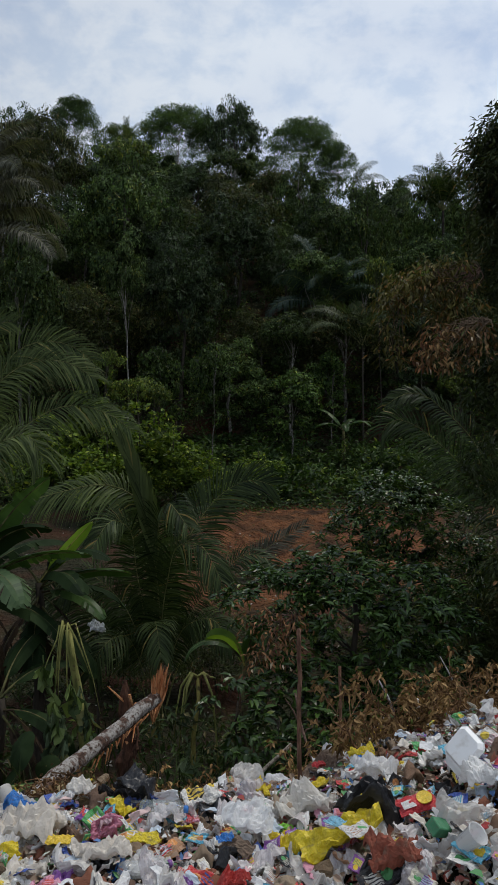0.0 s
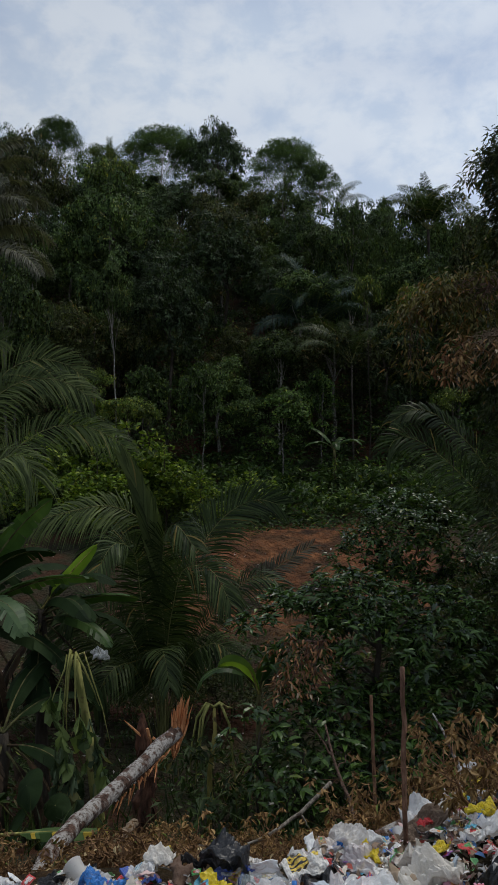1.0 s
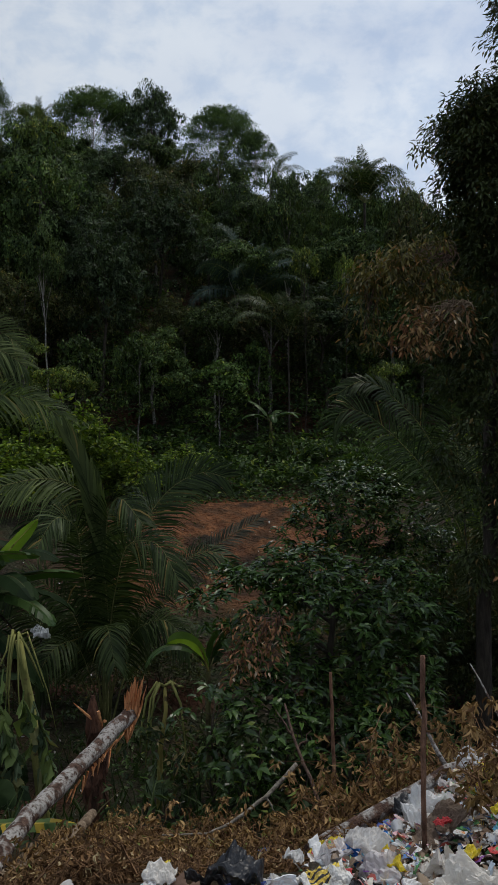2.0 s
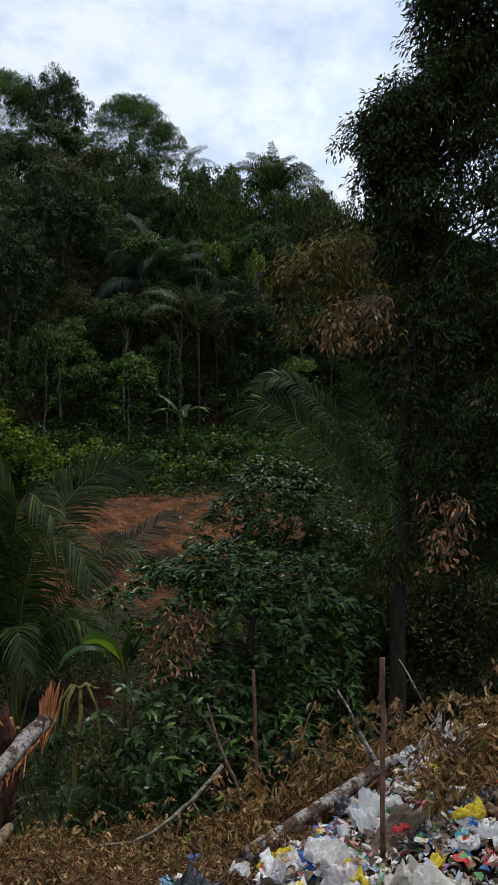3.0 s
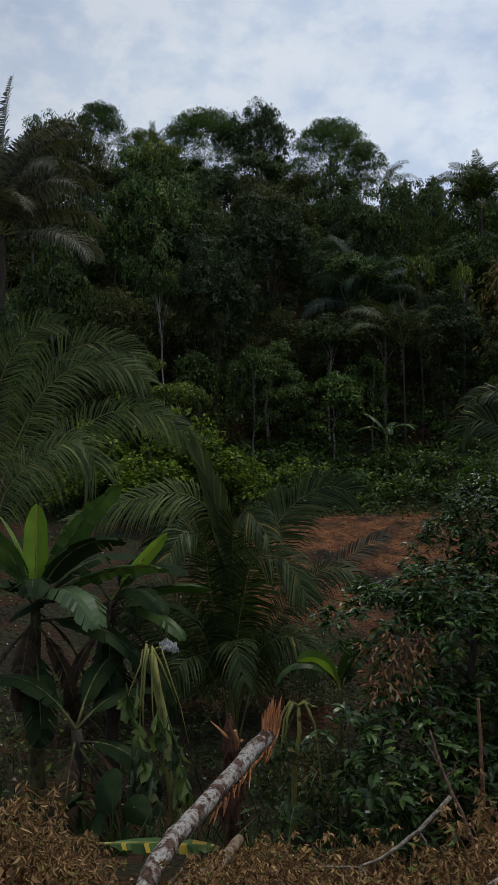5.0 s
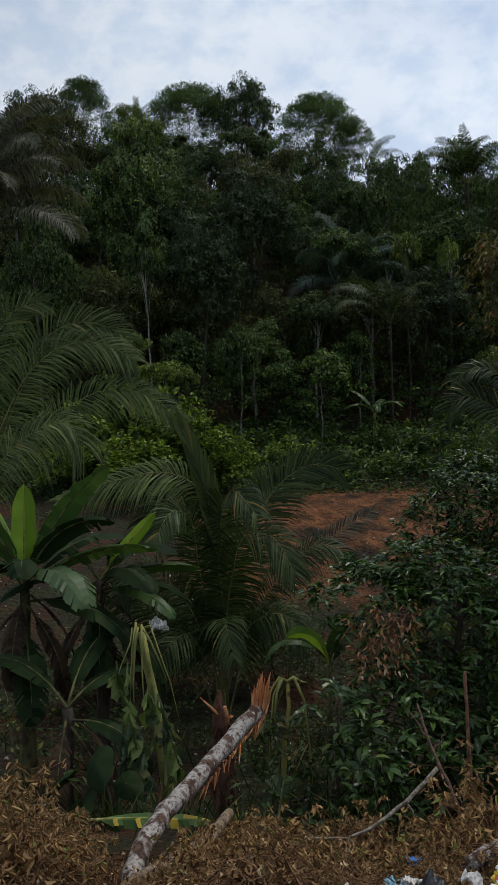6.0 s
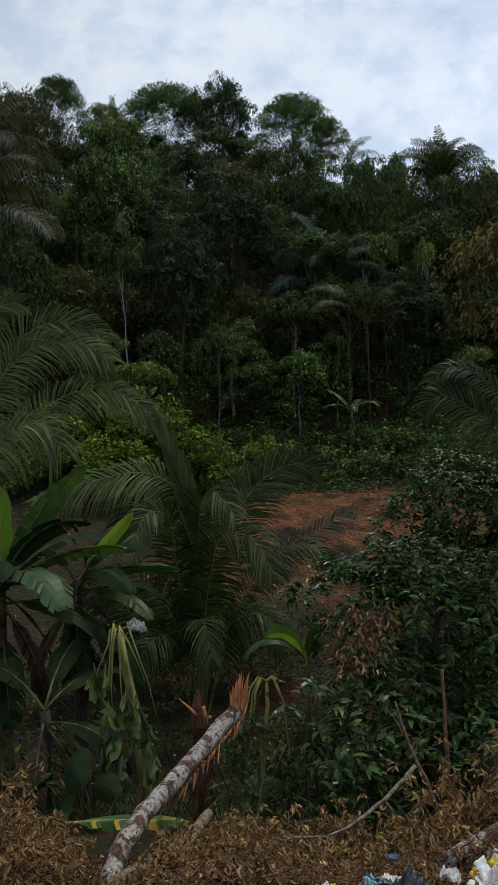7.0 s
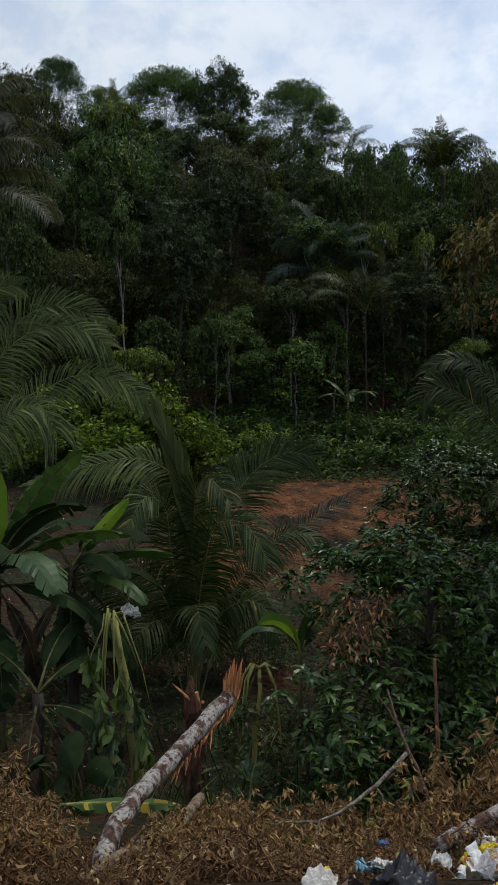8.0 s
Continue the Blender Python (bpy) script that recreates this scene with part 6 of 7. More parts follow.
def print_material(name, grounds, panels, dots, rough=0.35):
    """A printed wrapper: ground colour, a panel, a round emblem and rows of plain bars."""
    m, nt, b = node_material(name, rough)
    co = nt.nodes.new("ShaderNodeTexCoord")
    sep = nt.nodes.new("ShaderNodeSeparateXYZ")
    nt.links.new(co.outputs["Generated"], sep.inputs["Vector"])

    def math_node(op, *v):
        n = nt.nodes.new("ShaderNodeMath")
        n.operation = op
        for k, x in enumerate(v):
            if isinstance(x, (int, float)):
                n.inputs[k].default_value = x
            else:
                nt.links.new(x, n.inputs[k])
        return n.outputs["Value"]

    u, v = sep.outputs["X"], sep.outputs["Y"]
    panel = math_node("MULTIPLY", math_node("LESS_THAN", math_node("ABSOLUTE", math_node("SUBTRACT", u, 0.36)), 0.2), math_node("LESS_THAN", math_node("ABSOLUTE", math_node("SUBTRACT", v, 0.5)), 0.33))
    du, dv = math_node("SUBTRACT", u, 0.7), math_node("SUBTRACT", v, 0.52)
    dot = math_node("LESS_THAN", math_node("ADD", math_node("MULTIPLY", du, du), math_node("MULTIPLY", math_node("MULTIPLY", dv, dv), 0.6)), 0.024)
    bar = math_node("MULTIPLY", panel, math_node("GREATER_THAN", math_node("FRACT", math_node("MULTIPLY", v, 9.0)), 0.62))
    c = pick_colour(nt, grounds)
    c = mix_rgb(nt, panel, c, pick_colour(nt, panels, 7.0))
    c = mix_rgb(nt, bar, c, pick_colour(nt, grounds, 3.0))
    c = mix_rgb(nt, dot, c, pick_colour(nt, dots, 13.0))
    nt.links.new(dirt(nt, c, 0.55, 0.8), b.inputs["Base Color"])
    bump(nt, b, noise_fac(nt, 6.0, 4.0, 0.3, 0.7), 0.4, 0.04)
    return m


def plain(name, colour, rough=0.5, lo=0.55, hi=0.8):
    m, nt, b = node_material(name, rough)
    nt.links.new(dirt(nt, mix_rgb(nt, noise_fac(nt, 9.0, 5.0), colour, tuple(0.75 * k for k in colour)), lo, hi), b.inputs["Base Color"])
    bump(nt, b, noise_fac(nt, 12.0, 5.0), 0.35, 0.02)
    return m


WHITE_FILM = film_material("white_film", ((0.86, 0.85, 0.83), (0.80, 0.77, 0.72), (0.90, 0.90, 0.89), (0.76, 0.72, 0.66), (0.85, 0.84, 0.82), (0.70, 0.64, 0.56)))
CLEAR_FILM = film_material("clear_film", ((0.80, 0.80, 0.80), (0.74, 0.73, 0.72), (0.68, 0.65, 0.61), (0.76, 0.71, 0.71)), 0.38, 0.20)
BLACK_FILM = film_material("black_film", ((0.012, 0.012, 0.014), (0.02, 0.02, 0.022), (0.015, 0.016, 0.02)), 0.0, 0.3)
COLOUR_FILM = film_material("coloured_film", ((0.72, 0.56, 0.03), (0.05, 0.22, 0.62), (0.60, 0.24, 0.33), (0.10, 0.40, 0.12), (0.50, 0.06, 0.05), (0.25, 0.10, 0.36), (0.06, 0.10, 0.35), (0.62, 0.42, 0.46), (0.20, 0.45, 0.60)))
BROWN_RAG = film_material("brown_rag", ((0.22, 0.13, 0.08), (0.30, 0.22, 0.15), (0.16, 0.10, 0.07), (0.36, 0.28, 0.20), (0.26, 0.10, 0.06)), 0.0, 0.9, 0.8)
PRINT = print_material("printed_wrapper", ((0.55, 0.05, 0.05), (0.74, 0.55, 0.05), (0.05, 0.10, 0.38), (0.72, 0.70, 0.66), (0.08, 0.34, 0.10), (0.28, 0.10, 0.38), (0.64, 0.30, 0.40), (0.12, 0.42, 0.58), (0.40, 0.22, 0.12), (0.70, 0.66, 0.55), (0.62, 0.60, 0.57), (0.02, 0.02, 0.025)),
                       ((0.75, 0.74, 0.72), (0.7, 0.5, 0.08), (0.66, 0.66, 0.66), (0.55, 0.08, 0.06), (0.55, 0.62, 0.70), (0.7, 0.67, 0.6)), ((0.75, 0.55, 0.05), (0.7, 0.7, 0.68), (0.55, 0.06, 0.06), (0.1, 0.35, 0.12), (0.7, 0.3, 0.1)))
PAPER = film_material("pale_paper", ((0.82, 0.81, 0.79), (0.78, 0.72, 0.62), (0.74, 0.55, 0.53), (0.84, 0.84, 0.84), (0.58, 0.66, 0.74), (0.74, 0.70, 0.62)), 0.0, 0.6, 0.4)
YELLOW_FILM = plain("yellow_bag_film", (0.72, 0.56, 0.02), 0.35)
BLUE_FILM = plain("blue_bag_film", (0.03, 0.20, 0.58), 0.35)
GREEN_FILM = plain("lime_film", (0.22, 0.60, 0.05), 0.35)
CYAN_CARD = plain("light_blue_card", (0.22, 0.50, 0.66), 0.5)


def clean_foam():
    m, nt, b = node_material("white_foam", 0.45)
    nt.links.new(mix_rgb(nt, noise_fac(nt, 4.0, 5.0, 0.5, 0.8), (0.88, 0.88, 0.87), (0.66, 0.63, 0.58)), b.inputs["Base Color"])
    bump(nt, b, noise_fac(nt, 60.0, 3.0), 0.08, 0.004)
    return m


FOAM = clean_foam()
CARD = plain("brown_cardboard", (0.20, 0.14, 0.10), 0.9)
GREEN_CARD = plain("green_carton", (0.05, 0.22, 0.10), 0.5)
RED_PACK = plain("red_packet_film", (0.60, 0.035, 0.04), 0.3, 0.7, 0.9)
GOLD = plain("yellow_emblem", (0.80, 0.55, 0.04), 0.35, 0.7, 0.9)
WHITE_PRINT = plain("white_print", (0.75, 0.73, 0.70), 0.4, 0.7, 0.9)
RUST_CLOTH = plain("rust_cloth", (0.30, 0.085, 0.05), 0.9)
HUSK = plain("brown_husk", (0.16, 0.11, 0.065), 0.95)
PET = film_material("clear_bottle_plastic", ((0.6, 0.65, 0.66), (0.5, 0.58, 0.6), (0.66, 0.66, 0.66)), 0.78, 0.1, 0.1)


def zigzag(q):
    return 2 * np.abs(q - np.floor(q + 0.5))


def pillow(seed, n=9, aspect=0.7, puff=0.12, crease=0.10, ragged=0.0, curl=0.1):
    """A flattened bag or packet, one unit long: two creased skins that meet at the rim."""
    rng = np.random.RandomState(seed)
    u, v = np.meshgrid(np.linspace(-0.5, 0.5, n), np.linspace(-0.5, 0.5, n))
    if ragged:
        a = np.arctan2(v, u)
        k = 1 - ragged * np.clip(np.maximum(abs(u), abs(v)) * 2, 0, 1) ** 2 * (0.5 + 0.3 * np.sin(2 * a + rng.uniform(0, 6)) + 0.3 * np.sin(5 * a + rng.uniform(0, 6)))
        u, v = u * k, v * k
    prof = np.clip(1 - (2 * abs(np.linspace(-0.5, 0.5, n))) ** 3, 0, 1)
    prof = prof[None] * prof[:, None]
    z = np.zeros_like(u)
    for freq, amp in ((1.1, 1.0), (2.0, 0.7), (3.4, 0.5), (6.5, 0.3), (11.0, 0.16)):
        for _ in range(2):
            th, ph = rng.uniform(0, 6.28), rng.uniform(0, 1)
            z += crease * amp * (zigzag(freq * (u * np.cos(th) + v * np.sin(th)) + ph) - 0.5)
    x = u + 0.25 * crease * np.sin(7 * v + rng.uniform(0, 6))
    y = v * aspect + 0.25 * crease * np.sin(6 * u + rng.uniform(0, 6))
    z = z - curl * (u * u) * 2 * rng.uniform(-1, 1)
    top = np.stack([x, y, z + puff * prof + 0.012], -1).reshape(-1, 3)
    low = np.stack([x, y, z * 0.7 - puff * 0.25 * prof - 0.012], -1).reshape(-1, 3)
    i = (np.arange(n - 1)[:, None] * n + np.arange(n - 1)[None]).reshape(-1)
    f = np.stack([i, i + 1, i + n + 1, i + n], -1)
    ring = np.concatenate([np.arange(n), np.arange(1, n) * n + n - 1, (n - 1) * n + np.arange(n - 2, -1, -1), np.arange(n - 2, 0, -1) * n])
    nxt = np.roll(ring, -1)
    m = n * n
    return Buf().add(np.concatenate([low, top]), np.concatenate([f[:, ::-1], f + m, np.stack([ring, nxt, nxt + m, ring + m], -1)]))


def lathe(profile, sides=14):
    p = np.asarray(profile, float)
    a = np.linspace(0, 2 * np.pi, sides, endpoint=False)
    v = np.stack([p[:, 0:1] * np.cos(a), p[:, 0:1] * np.sin(a), np.repeat(p[:, 1:2], sides, 1)], -1)
    i, j = np.arange(len(p) - 1)[:, None] * sides, np.arange(sides)[None]
    k = (j + 1) % sides
    return Buf().add(v.reshape(-1, 3), np.stack([i + j, i + k, i + sides + k, i + sides + j], -1).reshape(-1, 4))


def lump(seed, flat=0.7, sub=2):
    rng = np.random.RandomState(seed)
    bm = bmesh.new()
    bmesh.ops.create_icosphere(bm, subdivisions=sub, radius=0.5)
    off = Vector(rng.uniform(-9, 9, 3))
    for v in bm.verts:
        p = v.co.copy()
        k = 1 + 0.4 * noise.noise(p * 2.5 + off) + 0.25 * noise.noise(p * 7 + off)
        v.co = Vector((p.x * k, p.y * k * 0.8, p.z * k * flat))
    me = bpy.data.meshes.new("lump")
    bm.to_mesh(me)
    bm.free()
    return me


def meshes(make, mat, count, smooth=False):
    out = []
    for k in range(count):
        me = make(k)
        me = me.mesh("piece", smooth) if isinstance(me, Buf) else me
        me.materials.append(mat)
        out.append(me)
    return out


WHITE_AT = (-3.08, 16.5, -2.13)
FALLEN = ((-2.99, 9.9, -2.45),)
heap = np.random.RandomState(71)
LAID = []


def lie(ob, x, y, size, lift=0.03, tip=0.35, turn=None, flat=1.0):
    """Lays a thing on the heap; pieces laid later lie over those before."""
    over = sum(1 for a, b in LAID if (a - x) ** 2 + (b - y) ** 2 < 0.0036)
    LAID.append((x, y))
    e = 0.02
    nx, ny = -(float(height(x + e, y)) - float(height(x - e, y))) / (2 * e), -(float(height(x, y + e)) - float(height(x, y - e))) / (2 * e)
    m = Matrix.Translation((x, y, float(height(x, y)) + lift + min(over, 3) * 0.014)) @ Euler((heap.normal(0, tip) - 0.6 * ny, heap.normal(0, tip) + 0.6 * nx, heap.uniform(0, 6.28) if turn is None else turn)).to_matrix().to_4x4()
    return m @ Matrix.Diagonal((size, size, size * flat, 1))


def toss(name, me, label, category, x, y, size, **kw):
    ob = new(name, me)
    ob.matrix_basis = lie(ob, x, y, size * (0.72 if y > 5.05 else 0.92), **kw)
    return tagged(ob, label, category, "litter heap")


def heap_spot(slope_share=0.30):
    while True:
        if heap.uniform() < slope_share:
            x, y = heap.uniform(-0.75, 2.0), heap.uniform(5.3, 7.6)
            if -0.30 + 0.30 * (y - 5.3) + 0.10 * math.sin(4 * y) < x < 1.8 + 0.2 * math.sin(5 * y) and y < 7.55 + 0.4 * x:
                return x, y
        else:
            x, y = heap.uniform(-1.8, 1.9), heap.uniform(3.45, 5.55)
            ragged = 0.14 * math.sin(5 * x + 1) + 0.09 * math.sin(13 * x)
            side = 0.2 * math.sin(3 * y) + 0.1 * math.sin(11 * y)
            if 3.7 + ragged < y < 5.35 + 0.12 * math.sin(5 * x) and -1.65 + side < x < 1.6 + side and (x > -1.45 or y > 4.0) and (x > -1.0 or y < 5.0 + side) and y < 5.08 + 0.27 * min(max((x + 0.4) / 0.5, 0), 1):
                return x, y


def litter_bed():
    """Scraps too small to pick out, between the larger pieces."""
    rng = np.random.RandomState(72)
    b = Buf()
    xs, ys = zip(*[heap_spot() for _ in range(17000)])
    x, y = np.array(xs) + rng.normal(0, 0.05, 17000), np.array(ys) + rng.normal(0, 0.05, 17000)
    z = height(x, y) + rng.uniform(0.0, 0.07, len(x))
    leaves(b, np.stack([x, y, z], -1), ball(rng, len(x)) * [1, 1, 0.45], ball(rng, len(x)) * 0.7 + [0, 0, 0.8], rng.uniform(0.012, 0.055, len(x)), rng.uniform(0.010, 0.036, len(x)), True, 0.3, 0.2)
    m, nt, p = node_material("mixed_scraps", 0.6)
    geo = nt.nodes.new("ShaderNodeNewGeometry")
    ramp = nt.nodes.new("ShaderNodeValToRGB")
    ramp.color_ramp.interpolation = "CONSTANT"
    tones = ((0.26, 0.17, 0.11), (0.60, 0.56, 0.50), (0.30, 0.21, 0.14), (0.74, 0.73, 0.71), (0.15, 0.10, 0.07), (0.34, 0.25, 0.18), (0.5, 0.10, 0.08), (0.45, 0.38, 0.31), (0.22, 0.15, 0.10), (0.25, 0.17, 0.11), (0.12, 0.26, 0.55), (0.74, 0.74, 0.74), (0.14, 0.36, 0.14), (0.34, 0.24, 0.17), (0.66, 0.40, 0.42), (0.80, 0.78, 0.72))
    while len(ramp.color_ramp.elements) < len(tones):
        ramp.color_ramp.elements.new(0.5)
    for k, (e, c) in enumerate(zip(ramp.color_ramp.elements, tones)):
        e.position, e.color = k / len(tones), (*c, 1)
    nt.links.new(geo.outputs["Random Per Island"], ramp.inputs["Fac"])
    nt.links.new(dirt(nt, ramp.outputs["Color"], 0.5, 0.7), p.inputs["Base Color"])
    solid("litter_scraps", b, m, "small scraps of plastic, paper and dry leaves covering the heap", "litter", kind="stuff")


litter_bed()

SOFT = lambda k: pillow(100 + k, 17, 0.60 + 0.08 * (k % 4), 0.12, 0.16, 0.32, 0.3)
WRAP = lambda k: pillow(200 + k, 8, 0.68, 0.06, 0.11, 0.0, 0.5)
bags_white, bags_clear = meshes(SOFT, WHITE_FILM, 7), meshes(SOFT, CLEAR_FILM, 7)
bags_black, bags_colour = meshes(SOFT, BLACK_FILM, 4), meshes(SOFT, COLOUR_FILM, 5)
rags = meshes(lambda k: pillow(300 + k, 12, 0.8, 0.12, 0.24, 0.5, 0.4), BROWN_RAG, 5, True)
wraps = meshes(WRAP, PRINT, 10)
husks = meshes(lambda k: lump(k, 0.7), HUSK, 4, True)
bottle_me = lathe(((0.0, 0), (0.032, 0.002), (0.035, 0.012), (0.033, 0.06), (0.035, 0.065), (0.033, 0.11), (0.034, 0.13), (0.028, 0.16), (0.014, 0.185), (0.013, 0.20))).mesh("bottle", True)
bottle_me.materials.append(PET)
cap_me = lathe(((0.0, 0.212), (0.014, 0.212), (0.0155, 0.209), (0.0155, 0.196), (0.013, 0.195))).mesh("cap", True)
cap_me.materials.append(COLOUR_FILM)
cup_me = lathe(((0.0, 0.004), (0.027, 0.0), (0.03, 0.002), (0.042, 0.088), (0.045, 0.09), (0.045, 0.094), (0.040, 0.09), (0.028, 0.006), (0.0, 0.006))).mesh("cup", True)
cup_me.materials.append(CLEAR_FILM)


def carton(mat, w, d, h, label):
    """A dented carton with one flap open."""
    ob = thing("carton", label, "box", group="litter heap")
    bm = bmesh.new()
    bmesh.ops.create_cube(bm, size=1)
    for v in bm.verts:
        v.co = Vector((v.co.x * w * (0.93 if v.co.z > 0 else 1), v.co.y * d, v.co.z * h + h / 2))
    bmesh.ops.bevel(bm, geom=bm.edges[:], offset=0.003, segments=1, affect="EDGES")
    me = bpy.data.meshes.new("box")
    bm.to_mesh(me)
    bm.free()
    part("box", me, mat, ob)
    f = pillow(9, 4, d / w * 0.6, 0.01, 0.03)
    flap = part("flap", f, WHITE_PRINT, ob)
    flap.matrix_basis = pose(w * 0.75, 0, h * 0.9, 0, -35, 0) @ Matrix.Diagonal((w * 0.6, w * 0.9, w * 0.6, 1))
    return ob


def foam_box(x, y, turn, tilt, s=0.19):
    """A takeaway box of white foam, lid open."""
    ob = thing("foam_box", "open white foam takeaway box lying on the litter", "food box", (x, y, float(height(x, y)) + 0.11), "litter heap")

    def tray(depth):
        b = Buf()
        rings = ((1.0, 0.0), (1.0, -0.03), (0.97, -0.03), (0.80, -depth), (0.76, -depth), (0.76, -depth + 0.03), (0.93, 0.0))
        n = 20
        a = np.linspace(0, 2 * np.pi, n, endpoint=False)
        sq = 0.5 / np.maximum(abs(np.cos(a)), abs(np.sin(a))) * 0.96
        v = np.concatenate([np.stack([sq * k * np.cos(a), sq * k * np.sin(a), np.full(n, z)], -1) for k, z in rings])
        i, j = np.arange(len(rings) - 1)[:, None] * n, np.arange(n)[None]
        k = (j + 1) % n
        b.add(v, np.stack([i + j, i + k, i + n + k, i + n + j], -1).reshape(-1, 4), [np.arange(n) + 4 * n], [np.arange(n)[::-1] + 5 * n])
        return b

    part("base", tray(0.22), FOAM, ob).matrix_basis = Matrix.Scale(s, 4)
    part("lid", tray(0.16), FOAM, ob).matrix_basis = Matrix.Translation((-s * 0.5, 0, 0)) @ Euler((0, radians(100), 0)).to_matrix().to_4x4() @ Matrix.Translation((-s * 0.5, 0, 0)) @ Matrix.Scale(s, 4)
    ob.rotation_euler = (radians(tilt), radians(20), radians(turn))
    return ob


# the pile: dull layer first, then bags and wrappers
for k in range(84):
    x, y = heap_spot()
    toss("brown_rag", rags[k % 5], "crumpled brown rag or paper in the litter heap", "rag", x, y, heap.uniform(0.12, 0.26), lift=0.03)
for k in range(136):
    x, y = heap_spot()
    toss("plastic_bag", bags_white[k % 7], "crumpled dirty white plastic bag in the litter heap", "plastic bag", x, y, heap.uniform(0.11, 0.26), lift=0.03)
for k in range(16):
    x, y = heap_spot()
    toss("plastic_bag", bags_black[k % 4], "crumpled black plastic bag in the litter heap", "plastic bag", x, y, heap.uniform(0.12, 0.26), lift=0.04)
for k in range(290):
    x, y = heap_spot()
    toss("wrapper", wraps[k % 10], "crumpled printed snack wrapper in the litter heap", "wrapper", x, y, heap.uniform(0.08, 0.17), lift=0.05, tip=0.3)
for k in range(88):
    x, y = heap_spot()
    toss("plastic_bag", bags_clear[k % 7], "crumpled clear plastic bag in the litter heap", "plastic bag", x, y, heap.uniform(0.13, 0.28), lift=0.05)
for k in range(44):
    x, y = heap_spot()
    toss("plastic_bag", bags_colour[k % 5], "crumpled coloured plastic bag in the litter heap", "plastic bag", x, y, heap.uniform(0.08, 0.17), lift=0.06)
for k in range(22):
    x, y = heap_spot(0.1)
    toss("husk", husks[k % 4], "brown dry fruit husk in the litter heap", "husk", x, y, heap.uniform(0.06, 0.12), lift=0.04)
for k in range(6):
    x, y = heap_spot(0.0)
    x, y = max(x, -0.6), min(y, 4.9)
    b = thing("bottle", "empty clear plastic bottle with a coloured cap", "bottle", group="litter heap")
    b.matrix_basis = lie(b, x, y, 1.0, lift=0.09, tip=0.2) @ Matrix.Rotation(1.57, 4, "Y")
    part("body", bottle_me, PET, b)
    part("cap", cap_me, COLOUR_FILM, b)
for k in range(12):
    x, y = heap_spot()
    toss("plastic_cup", cup_me, "clear plastic drinking cup lying on the heap", "cup", x, y, 1.0, lift=0.06, tip=1.2)


slips = meshes(lambda k: pillow(500 + k, 6, 0.5 + 0.1 * (k % 4), 0.02, 0.12, 0.15, 0.6), PAPER, 6)
sachets = meshes(lambda k: pillow(520 + k, 6, 0.6 + 0.1 * (k % 3), 0.08, 0.06, 0.0, 0.3), PRINT, 6)
for k in range(190):
    x, y = heap_spot()
    toss("paper_scrap", slips[k % 6], "torn pale paper scrap on the litter heap", "paper", x, y, heap.uniform(0.05, 0.13), lift=0.07, tip=0.5)
for k in range(210):
    x, y = heap_spot()
    toss("sachet", sachets[k % 6], "small printed sachet on the litter heap", "sachet", x, y, heap.uniform(0.04, 0.085), lift=0.075, tip=0.5)


# pieces that can be told apart
def single(name, label, category, mat, x, y, size, seed, aspect=0.7, puff=0.2, crease=0.2, ragged=0.4, n=18, lift=0.09, tip=0.15, turn=0.0):
    me = pillow(seed, max(n, 14) + 8, aspect, puff * 0.45, crease, ragged).mesh(name)
    me.materials.append(mat)
    return toss(name, me, label, category, x, y, size * 0.82, lift=lift * 0.8, tip=tip, turn=turn)


single("plastic_bag", "bright yellow plastic bag folded on the heap", "plastic bag", YELLOW_FILM, 0.22, 4.44, 0.52, 401, 0.42, 0.16, 0.12, 0.25, lift=0.12, turn=0.35)
single("plastic_bag", "shiny black plastic bag among the wrappers", "plastic bag", BLACK_FILM, 0.37, 4.56, 0.42, 402, 0.5, 0.2, 0.2, 0.3, lift=0.12, turn=-0.4)
single("plastic_bag", "shiny black plastic bag among the wrappers", "plastic bag", BLACK_FILM, -0.65, 5.03, 0.27, 403, 0.85, 0.4, 0.2, 0.3, lift=0.13)
single("plastic_bag", "black plastic sheet at the edge of the slope", "plastic bag", BLACK_FILM, -0.76, 5.15, 0.3, 404, 0.5, 0.15, 0.2, 0.3, lift=0.09)
single("plastic_bag", "clear plastic bag filled with waste", "plastic bag", CLEAR_FILM, -0.14, 5.23, 0.27, 405, 0.8, 0.4, 0.14, 0.2, lift=0.14)
single("plastic_bag", "clear plastic bag filled with waste", "plastic bag", CLEAR_FILM, -0.13, 4.63, 0.28, 415, 0.8, 0.5, 0.14, 0.2, lift=0.14)
single("plastic_bag", "white plastic bag, crumpled", "plastic bag", WHITE_FILM, -0.68, 4.41, 0.29, 406, 0.6, 0.35, 0.16, 0.3, lift=0.12, turn=0.5)
single("plastic_bag", "white plastic bag, crumpled", "plastic bag", WHITE_FILM, -1.03, 4.64, 0.37, 407, 0.8, 0.35, 0.2, 0.3, lift=0.12)
single("plastic_bag", "white plastic bag, crumpled", "plastic bag", WHITE_FILM, 0.13, 4.88, 0.36, 408, 0.45, 0.3, 0.2, 0.3, lift=0.12)
single("plastic_bag", "white plastic bag, crumpled", "plastic bag", WHITE_FILM, 0.77, 4.47, 0.2, 414, 0.8, 0.5, 0.2, 0.3, lift=0.14)
single("plastic_bag", "white plastic bag, crumpled", "plastic bag", WHITE_FILM, -0.93, 5.13, 0.22, 416, 0.8, 0.5, 0.18, 0.3, lift=0.12)
